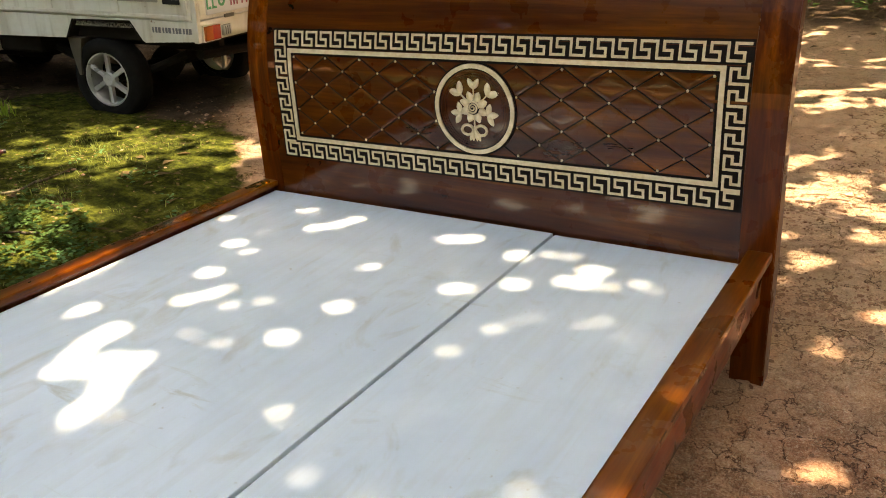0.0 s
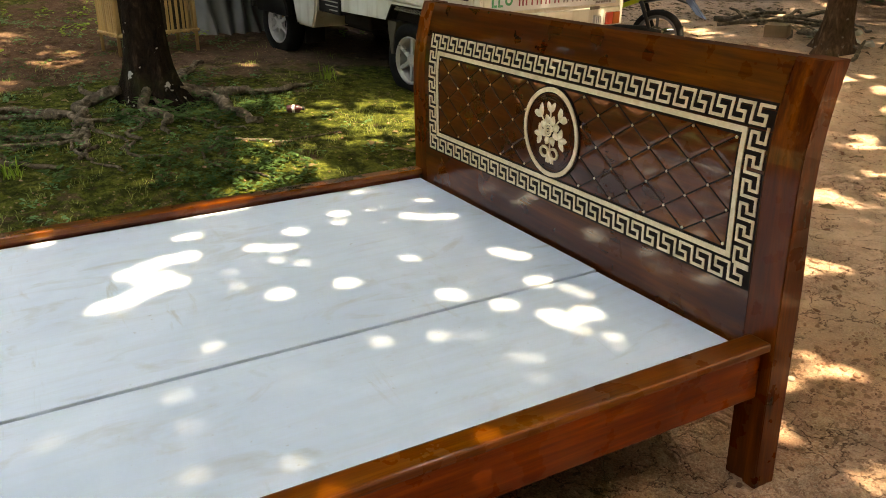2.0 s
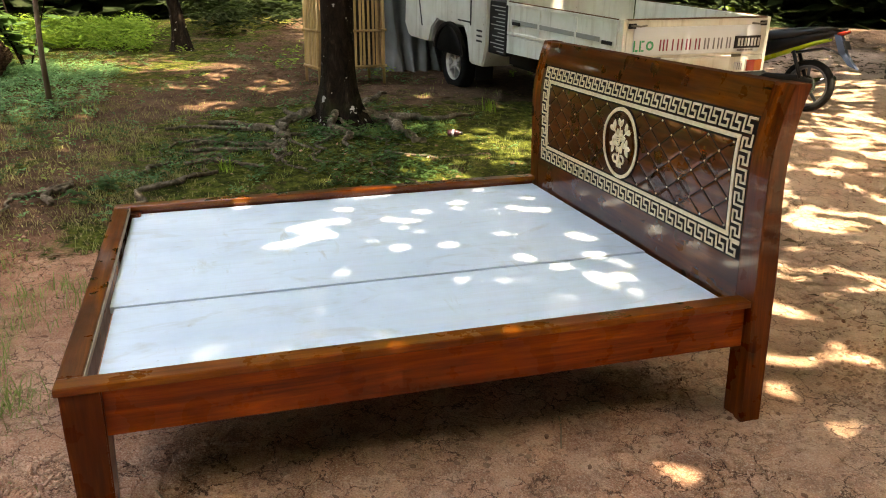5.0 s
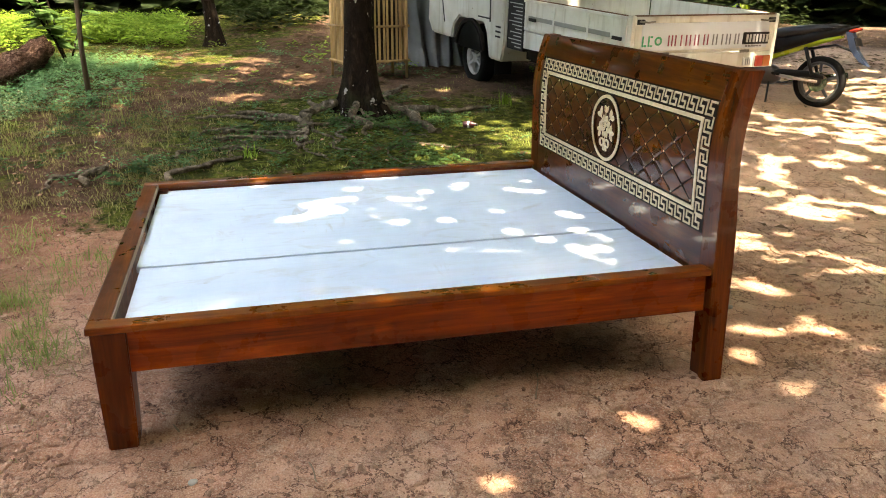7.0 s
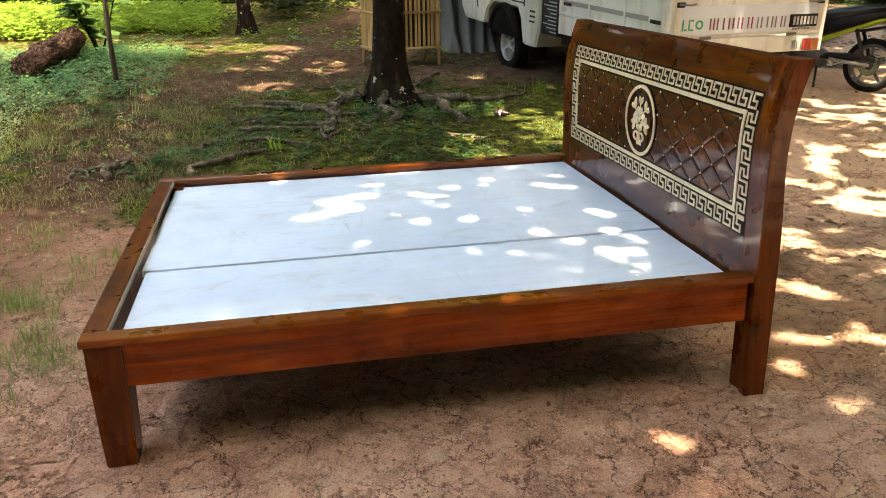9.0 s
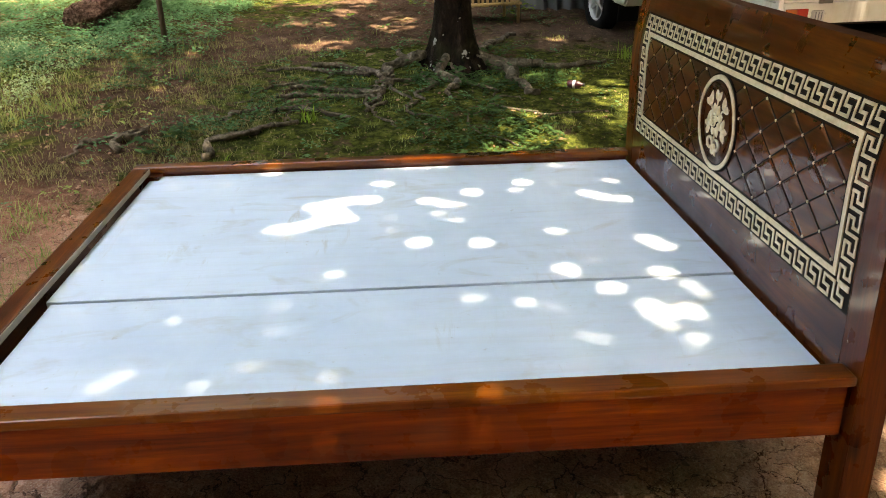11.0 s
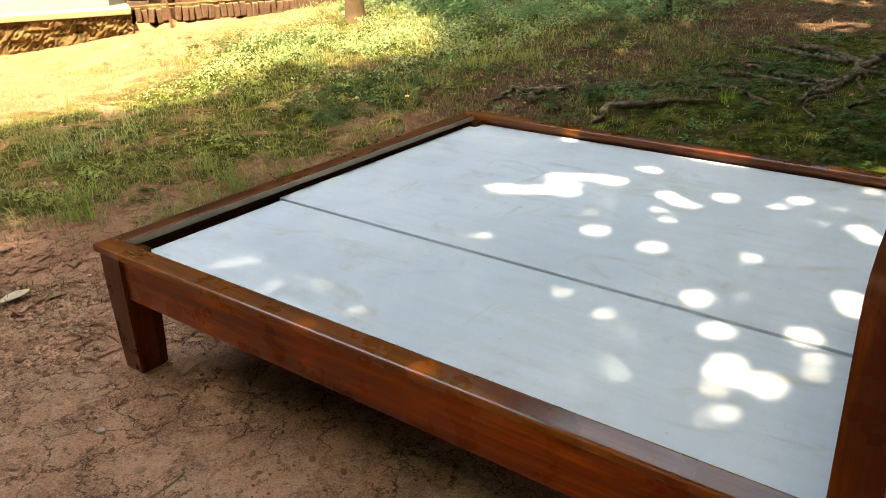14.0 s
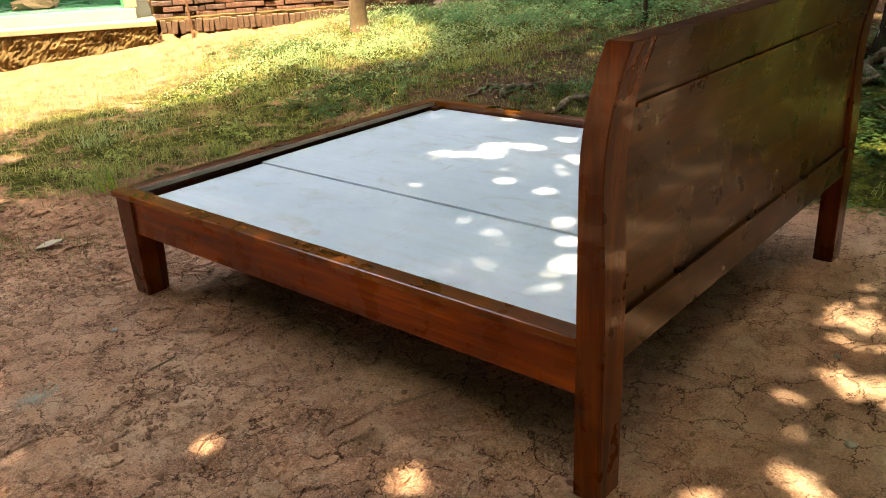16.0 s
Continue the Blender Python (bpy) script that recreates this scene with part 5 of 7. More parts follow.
def brick_material():
    n = Nodes("old_brick")
    o = n.node("ObjectInfo")
    a = n.noise(n.coords((1, 1, 1)), 30, 6, 0.65)
    c = n.mix(o.outputs["Random"], (0.20, 0.088, 0.055), (0.11, 0.062, 0.047))
    c = n.mix(n.span(a, 0.4, 0.7, 0, 0.8), c, (0.05, 0.03, 0.024))
    c = n.mix(n.span(n.noise(n.coords((1, 1, 1)), 11, 6, 0.7), 0.58, 0.68, 0, 0.6), c, (0.36, 0.27, 0.2))
    return n.done(c, 0.92, 0.0, n.bump(a, 0.6, 0.01))


BRICK = brick_material()
BRICK_MUD = plain("mud_stained_brick", (0.24, 0.135, 0.08), 0.95, 0, 0.65, 22, 0.8)
BANK = plain("washed_down_mud", (0.33, 0.19, 0.10), 0.98, 0, 0.45, 26, 0.8, Specular_IOR_Level=0.05)


def log_bark():
    n = Nodes("flaking_log_bark")
    a = n.noise(n.coords((2.5, 14, 14)), 2.2, 8, 0.72, 0.8)
    b = n.noise(n.coords((1, 1, 1)), 40, 5, 0.7)
    c = n.ramp(a, [(0.34, (0.018, 0.010, 0.008)), (0.5, (0.10, 0.055, 0.038)), (0.66, (0.26, 0.17, 0.13))])
    c = n.mix(n.span(b, 0.5, 0.7, 0, 0.6), c, (0.03, 0.018, 0.013))
    return n.done(c, 0.98, 0.0, n.bump(a, 1.0, 0.09), Specular_IOR_Level=0.05)


LOG_BARK = log_bark()


# near-black sheet added inside the crate for the shade between its slats
CRATE_SHADE = plain("crate_inner_shade", (0.035, 0.025, 0.015), 0.95, 0, 0.5, 60, 0.4)


def build_cage():
    """A bamboo crate on short legs beside the tree."""
    c = empty("bamboo_crate", pose(-6.25, 1.97, level(-6.25, 1.97), 0, 0, 100), "pale split-bamboo crate on legs behind the tree", "crate")
    w, d, h, z0 = 0.74, 0.46, 0.98, 0.17
    for x in (-w / 2, w / 2):
        for y in (-d / 2, d / 2):
            part("leg", tube(bmesh.new(), [(x, y, -0.03), (x, y, h)], 0.017, 8), BAMBOO, c, smooth=True)
    for z in (z0, 0.55, h - 0.03):
        for y in (-d / 2 - 0.014, d / 2 + 0.014):
            part("rail", tube(bmesh.new(), [(-w / 2 - 0.03, y, z), (w / 2 + 0.03, y, z + 0.006)], 0.013, 7), BAMBOO, c, smooth=True)
        for x in (-w / 2 - 0.014, w / 2 + 0.014):
            part("rail", tube(bmesh.new(), [(x, -d / 2 - 0.03, z + 0.012), (x, d / 2 + 0.03, z + 0.012)], 0.012, 7), BAMBOO, c, smooth=True)
    for s in (-1, 1):
        for k in range(15):
            x = -w / 2 + 0.022 + k * (w - 0.044) / 14
            lean = 0.006 * math.sin(k * 2.3)
            part("slat", boxed((x - 0.0125, s * d / 2 - 0.005, z0 - 0.02), (x + 0.0125, s * d / 2 + 0.005, h + 0.03 * abs(math.sin(k * 3.7))), 0.002, pose(lean, 0, 0)), BAMBOO, c)
        for k in range(9):
            y = -d / 2 + 0.03 + k * (d - 0.06) / 8
            part("slat", boxed((s * w / 2 - 0.004, y - 0.014, z0 - 0.02), (s * w / 2 + 0.004, y + 0.014, h), 0.002), BAMBOO, c)
    for k in range(13):
        x = -w / 2 + 0.03 + k * (w - 0.06) / 12
        part("top_slat", boxed((x - 0.024, -d / 2 - 0.02, h), (x + 0.024, d / 2 + 0.02, h + 0.008), 0.002), BAMBOO, c)
        part("inner_shade", boxed((x - 0.0285, -0.03, z0), (x + 0.0285, -0.02, h - 0.01)), CRATE_SHADE, c)
        part("floor_slat", boxed((x - 0.024, -d / 2, z0 - 0.008), (x + 0.024, d / 2, z0), 0.002), BAMBOO, c)


build_cage()


def build_tarp():
    """A tarpaulin that hangs to the ground in folds."""
    nx, nz = 90, 26
    verts, faces = [], []
    for layer in (0.0, 0.006):
        for j in range(nz + 1):
            for i in range(nx + 1):
                u, v = i / nx, j / nz
                fold = 0.055 * math.sin(u * 41 + 1.5 * math.sin(u * 9)) * (1.1 - 0.6 * v) + 0.03 * noise.noise((u * 12, v * 5, 3.0))
                foot = 0.22 * max(0.0, 0.16 - v) / 0.16 * (0.6 + 0.6 * noise.noise((u * 14, 0, 1.0)))
                x = -7.35 + 0.25 * u + fold + foot + layer
                y = 2.35 + 1.15 * u + 0.02 * math.sin(v * 7 + u * 20)
                verts.append((x, y, level(-7.4, 2.8) - 0.03 + 1.75 * v + 0.015 * noise.noise((u * 20, v * 3, 0.0)) * (1 - v)))
    w, n = nx + 1, (nx + 1) * (nz + 1)
    for k in (0, n):
        for j in range(nz):
            for i in range(nx):
                f = (k + j * w + i, k + j * w + i + 1, k + (j + 1) * w + i + 1, k + (j + 1) * w + i)
                faces.append(f if k else f[::-1])
    ob = raw("tarpaulin", verts, faces, TARP, smooth=True)
    tagged(ob, "grey tarpaulin hanging in folds down to the ground", "tarpaulin")
    rope = part("tarpaulin_pole", tube(bmesh.new(), [(-7.37, 2.2, 2.13), (-7.1, 3.6, 2.13)], 0.025, 8), BAMBOO)
    tagged(rope, "bamboo pole that carries the hanging tarpaulin", "pole")
    for y, x in ((2.2, -7.37), (3.6, -7.1)):
        ob = part("tarpaulin_stake", tube(bmesh.new(), [(x, y, level(x, y) - 0.1), (x, y, 2.2)], 0.028, 8), BAMBOO)
        tagged(ob, "upright bamboo stake beside the hanging tarpaulin", "stake", "tarpaulin stakes")


build_tarp()

LIME = plain("lime_fairing", (0.42, 0.58, 0.03), 0.25, 0, 0.15, 12, 0.03, Coat_Weight=0.6)
GREY_FAIRING = plain("grey_fairing", (0.025, 0.027, 0.034), 0.25, 0, 0.2, 12, 0.03, Coat_Weight=0.6)
SEAT = plain("black_vinyl_seat", (0.016, 0.016, 0.017), 0.38, 0, 0.3, 40, 0.2)
STEEL = plain("engine_alloy", (0.42, 0.40, 0.37), 0.45, 0.4, 0.35, 30, 0.2)
BLUE_PLATE = plain("blue_mud_guard", (0.045, 0.065, 0.12), 0.35)


def loft(bm, sections, sides=14):
    """A body through cross sections: (x, z, half width, half height)."""
    rings = []
    for x, z, a, b in sections:
        rings.append([bm.verts.new((x, a * math.copysign(abs(math.cos(q)) ** 0.75, math.cos(q)), z + b * math.copysign(abs(math.sin(q)) ** 0.75, math.sin(q)))) for q in (2 * math.pi * k / sides for k in range(sides))])
    for r, s in zip(rings, rings[1:]):
        for k in range(sides):
            bm.faces.new((r[k], r[(k + 1) % sides], s[(k + 1) % sides], s[k]))
    bm.faces.new(rings[0][::-1])
    bm.faces.new(rings[-1])
    bmesh.ops.recalc_face_normals(bm, faces=bm.faces[:])
    return bm


ENGINE = plain("engine_casing", (0.11, 0.11, 0.115), 0.45, 0.4, 0.4, 30, 0.2)


def build_motorbike(m, label, fairing, rear_lift):
    """An underbone motorbike: rear axle at the origin, front along +x."""
    b = empty("motorbike", m, label, "motorbike", "parked motorbikes")
    R = 0.27
    wheel(b, pose(0, 0, R), R, 0.085, 5, ENGINE, "rear_wheel", True)
    wheel(b, pose(1.22, 0, R), R - 0.005, 0.075, 5, BLACK, "front_wheel", True)
    part("brake_disc", lathe(bmesh.new(), [(0.045, -0.002), (0.105, -0.002), (0.105, 0.002), (0.045, 0.002), (0.045, -0.002)], 28, pose(0, 0.062, R, -90)), CHROME, b)
    for s in (1, -1):
        part("swingarm", tube(bmesh.new(), [(0.0, s * 0.075, R), (0.25, s * 0.075, R + 0.02), (0.50, s * 0.06, 0.33)], [0.016, 0.018, 0.024], 8), STEEL, b, smooth=True)
        part("shock_absorber", tube(bmesh.new(), [(0.06, s * 0.085, 0.34), (0.17, s * 0.085, 0.62)], [0.018, 0.02], 10), BLACK, b, smooth=True)
        part("fork", tube(bmesh.new(), [(1.22, s * 0.075, R), (1.00, s * 0.075, 0.82)], 0.02, 8), CHROME, b, smooth=True)
        part("foot_peg", tube(bmesh.new(), [(0.42, s * 0.06, 0.32), (0.42, s * 0.24, 0.33)], 0.016, 8), RUBBER, b)
        part("side_fairing", loft(bmesh.new(), [(x, z, 0.02, h) for x, z, h in ((-0.22, 0.765, 0.010), (-0.05, 0.72, 0.022), (0.12, 0.665, 0.036), (0.32, 0.60, 0.050), (0.52, 0.53, 0.055), (0.72, 0.46, 0.02))], 10), fairing, b, at=pose(0.06, s * 0.112, rear_lift * 0.5, s * 12), smooth=True)
    part("chain_guard", loft(bmesh.new(), [(-0.06, 0.32, 0.012, 0.02), (0.1, 0.345, 0.015, 0.035), (0.42, 0.345, 0.015, 0.035), (0.5, 0.335, 0.01, 0.02)], 8), BLACK, b, at=pose(0, 0.07, 0), smooth=True)
    part("exhaust", tube(bmesh.new(), [(0.72, -0.08, 0.24), (0.45, -0.14, 0.22), (0.22, -0.155, 0.27), (-0.22, -0.165, 0.34)], [0.016, 0.018, 0.042, 0.048], 12), CHROME, b, smooth=True)
    part("seat", loft(bmesh.new(), [(-0.30, 0.86, 0.04, 0.012), (-0.16, 0.845, 0.09, 0.035), (0.10, 0.80, 0.125, 0.060), (0.34, 0.765, 0.12, 0.065), (0.54, 0.74, 0.085, 0.05), (0.64, 0.735, 0.04, 0.012)]), SEAT, b, at=pose(0.09, 0, rear_lift), smooth=True)
    part("tail_cowl", loft(bmesh.new(), [(-0.40, 0.86, 0.02, 0.012), (-0.26, 0.81, 0.07, 0.035), (0.05, 0.735, 0.105, 0.07), (0.45, 0.62, 0.10, 0.09)]), BLACK, b, at=pose(0.09, 0, rear_lift), smooth=True)
    part("tail_lamp", loft(bmesh.new(), [(-0.43, 0.83, 0.03, 0.012), (-0.39, 0.82, 0.05, 0.022), (-0.32, 0.80, 0.05, 0.026)]), RED_LENS, b, at=pose(0.09, 0, rear_lift), smooth=True)
    part("grab_rail", tube(bmesh.new(), [(-0.05, 0.13, 0.815), (-0.20, 0.12, 0.83), (-0.28, 0.0, 0.845), (-0.20, -0.12, 0.83), (-0.05, -0.13, 0.815)], 0.010, 8), BLACK, b, at=pose(0.09, 0, rear_lift), smooth=True)
    part("mud_guard", extruded(bmesh.new(), [(-0.36, 0.79), (-0.29, 0.80), (-0.36, 0.62), (-0.47, 0.50), (-0.56, 0.46), (-0.50, 0.53), (-0.43, 0.62)], -0.05, 0.05), BLUE_PLATE if fairing is LIME else BLACK, b, at=pose(0.09, 0, 0))
    part("number_plate", extruded(bmesh.new(), [(-0.405, 0.74), (-0.395, 0.74), (-0.43, 0.66), (-0.44, 0.66)], -0.1, 0.1), BLACK, b, at=pose(0.09, 0, 0))
    part("rear_fender", loft(bmesh.new(), [(-0.30, 0.60, 0.05, 0.012), (-0.12, 0.66, 0.06, 0.014), (0.2, 0.60, 0.06, 0.014)]), BLACK, b, smooth=True)
    part("engine", loft(bmesh.new(), [(0.44, 0.31, 0.06, 0.06), (0.52, 0.31, 0.13, 0.11), (0.78, 0.32, 0.13, 0.12), (0.86, 0.35, 0.06, 0.07)]), ENGINE, b, smooth=True)
    for k in range(6):
        part("cylinder_fin", boxed((0.79 + k * 0.024, -0.06, 0.29), (0.80 + k * 0.024, 0.06, 0.41), 0.002), ENGINE, b)
    part("leg_shield", loft(bmesh.new(), [(0.60, 0.44, 0.05, 0.06), (0.80, 0.50, 0.09, 0.10), (0.96, 0.66, 0.12, 0.16), (1.03, 0.86, 0.10, 0.10), (1.02, 0.96, 0.05, 0.03)]), fairing, b, smooth=True)
    part("head_lamp_cowl", loft(bmesh.new(), [(0.92, 1.0, 0.06, 0.05), (1.02, 0.99, 0.11, 0.08), (1.12, 0.95, 0.08, 0.06), (1.16, 0.93, 0.03, 0.02)]), fairing, b, smooth=True)
    part("handlebar", tube(bmesh.new(), [(0.86, 0.34, 1.0), (0.95, 0.2, 1.02), (0.98, 0, 1.0), (0.95, -0.2, 1.02), (0.86, -0.34, 1.0)], 0.014, 8), BLACK, b, smooth=True)
    for s in (1, -1):
        part("mirror", loft(bmesh.new(), [(0.90, 1.20, 0.02, 0.02), (0.92, 1.20, 0.06, 0.035), (0.94, 1.20, 0.02, 0.02)]), BLACK, b, at=pose(0, s * 0.28, 0), smooth=True)
        part("mirror_stem", tube(bmesh.new(), [(0.93, s * 0.2, 1.02), (0.92, s * 0.28, 1.18)], 0.006, 6), BLACK, b)
    part("front_fender", loft(bmesh.new(), [(1.0, 0.50, 0.045, 0.012), (1.12, 0.585, 0.055, 0.014), (1.28, 0.585, 0.055, 0.014), (1.42, 0.50, 0.045, 0.012)]), fairing, b, smooth=True)
    part("side_stand", tube(bmesh.new(), [(0.52, 0.07, 0.26), (0.46, 0.22, 0.0)], 0.012, 7), BLACK, b)
    return b


build_motorbike(pose(-3.80, 6.06, level(-3.80, 6.06) - 0.005, 5, 0, 212) @ Matrix.Scale(0.92, 4), "black and lime-green motorbike parked behind the truck", LIME, 0.0)
build_motorbike(pose(-1.72, 8.94, level(-1.72, 8.94) - 0.005, 5, 0, 177), "black and grey motorbike parked across the dirt track", GREY_FAIRING, 0.0)


# ---- house terrace and brick plinth at the edge of the yard ----
HX = Matrix(((-0.87, -0.493, 0, -2.49), (0.493, -0.87, 0, -5.2), (0, 0, 1, 0.15), (0, 0, 0, 1)))     # x along the front, y into the house


def build_house():
    h = empty("house_terrace", HX, "green house terrace with cream step and muddy plinth", "terrace")
    part("plinth", boxed((-9.0, 0.06, -0.5), (-0.06, 3.0, 0.188), 0.0), MUD, h)
    nx, nz = 190, 20
    verts, faces = [], []
    for i in range(nx + 1):
        for j in range(nz + 1):
            x, z = -4.6 + 4.62 * i / nx, -0.32 + 0.505 * j / nz
            lump = 0.035 * noise.noise((x * 5, z * 9, 1.0)) + 0.022 * noise.noise((x * 18, z * 24, 1.0)) + 0.030 * noise.noise((x * 42, z * 42, 2.0))
            verts.append((x - max(lump, 0) * (i == nx), min(lump * 0.8 - 0.01, 0.05), z))
    for i in range(nx):
        for j in range(nz):
            k = i * (nz + 1) + j
            faces.append((k, k + nz + 1, k + nz + 2, k + 1))
    raw("muddy_face", verts, faces, MUD, h)
    part("step", boxed((-9.0, -0.03, 0.19), (0.02, 2.9, 0.245), 0.005), CONCRETE, h)
    part("tile_edge", boxed((-9.0, 0.27, 0.246), (-0.16, 2.9, 0.36), 0.006), TILE_EDGE, h)
    part("floor_tiles", boxed((-9.0, 0.31, 0.361), (-0.2, 2.9, 0.372), 0.002), GREEN_TILE, h)
    part("back_wall", boxed((-9.0, 1.9, 0.373), (-0.2, 2.1, 2.9)), GREEN_WALL, h)
    part("end_wall", boxed((-0.30, 0.42, 0.373), (-0.20, 1.9, 2.9), 0.004), GREEN_WALL, h)
    part("pillar", boxed((-0.27, 0.29, 0.365), (-0.14, 0.41, 2.9), 0.008), CONCRETE, h)
    part("roof", boxed((-9.2, -0.1, 2.9), (0.1, 3.2, 3.0)), RUST, h)
    rag = bmesh.new()
    bmesh.ops.create_icosphere(rag, subdivisions=3, radius=0.2)
    for v in rag.verts:
        v.co = Vector((v.co.x * 1.2, v.co.y * 0.6, max(v.co.z * 0.45 + 0.03, 0.0))) * (1 + 0.45 * noise.noise(v.co * 9))
    ob = new("folded_cloth", mesh("folded_cloth", rag, plain("beige_cloth", (0.42, 0.30, 0.18), 0.9, 0, 0.4, 18, 0.4)))
    ob.matrix_basis = HX @ pose(-1.15, 0.85, 0.374)
    tagged(ob, "crumpled beige cloth lying on green terrace tiles", "cloth")


build_house()


def build_bricks():
    w = empty("brick_wall", HX, "old brick wall with a soldier course at its foot", "wall", kind="structure")
    part("wall_core", boxed((0.0, 0.42, -0.4), (3.2, 0.58, 1.25)), MUD, w)
    ledge = boxed((0.03, 0.20, 0.205), (2.9, 0.40, 0.232))
    bmesh.ops.subdivide_edges(ledge, edges=[e for e in ledge.edges if abs(e.verts[0].co.x - e.verts[1].co.x) > 1], cuts=60)
    for v in ledge.verts:
        v.co += Vector((0, 0.03, 0.012)) * noise.noise(v.co * 9)
    part("ledge", ledge, MUD, w, "crumbling mud-covered ledge")
    part("footing", boxed((0.03, 0.10, -0.4), (2.9, 0.40, 0.02)), MUD, w)
    a = mesh("brick", boxed((-0.105, -0.055, -0.026), (0.105, 0.055, 0.026), 0.006), BRICK)
    r = random.Random(3)

    def lay(x, y, z, rx=0, ry=0, rz=0):
        ob = new("brick", a)
        ob.parent = w
        ob.matrix_basis = pose(x, y, z, rx + r.uniform(-2, 2), ry + r.uniform(-2, 2), rz + r.uniform(-4, 4))

    for row in range(12):
        for k in range(14):
            x = 0.12 + k * 0.222 + (0.11 if row % 2 else 0)
            lay(x + r.uniform(-0.008, 0.008), 0.375 + 0.02 * r.random(), 0.245 + row * 0.066 + r.uniform(-0.006, 0.006))
    a = mesh("brick", boxed((-0.068, -0.055, -0.028), (0.068, 0.055, 0.028), 0.009), BRICK_MUD)
    for k in range(44):
        lay(0.09 + k * 0.0635 + r.uniform(-0.006, 0.006), 0.20 + 0.05 * noise.noise((k * 0.7, 0, 0)), 0.142 + r.uniform(-0.016, 0.012), r.uniform(-5, 5), 90 + r.uniform(-6, 6), 0)
    a = mesh("brick", boxed((-0.105, -0.055, -0.026), (0.105, 0.055, 0.026), 0.006), BRICK)
    # washed-down mud heaped against the wall's foot
    nx, ny = 150, 14
    verts, faces = [], []
    for i in range(nx + 1):
        for j in range(ny + 1):
            x, v = 0.02 + 3.0 * i / nx, j / ny
            lump = 0.035 * noise.noise((x * 6, v * 3, 5.0)) + 0.022 * noise.noise((x * 19, v * 7, 6.0)) + 0.012 * noise.noise((x * 50, v * 20, 7.0))
            verts.append((x, -0.14 + 0.30 * v + 0.4 * lump, -0.13 + 0.20 * v ** 1.4 + lump * (0.3 + v)))
    for i in range(nx):
        for j in range(ny):
            k = i * (ny + 1) + j
            faces.append((k, k + ny + 1, k + ny + 2, k + 1))
    raw("mud_bank", verts, faces, BANK, w, smooth=True)
    # a loose stack past the end of the wall
    for row in range(5):
        for k in range(6):
            lay(2.95 + k * 0.225 + r.uniform(-0.03, 0.03), 0.22 + r.uniform(-0.03, 0.05) + 0.25 * (k > 2), 0.03 + row * 0.062)
    for k in range(8):
        lay(0.5 + k * 0.3 + r.uniform(-0.1, 0.1), 0.02 + r.uniform(-0.05, 0.05), -0.03, r.uniform(-8, 8), 0, r.uniform(0, 180))


DRY_TWIG = plain("dry_twig", (0.34, 0.24, 0.15), 0.9, 0, 0.4, 60, 0.2)


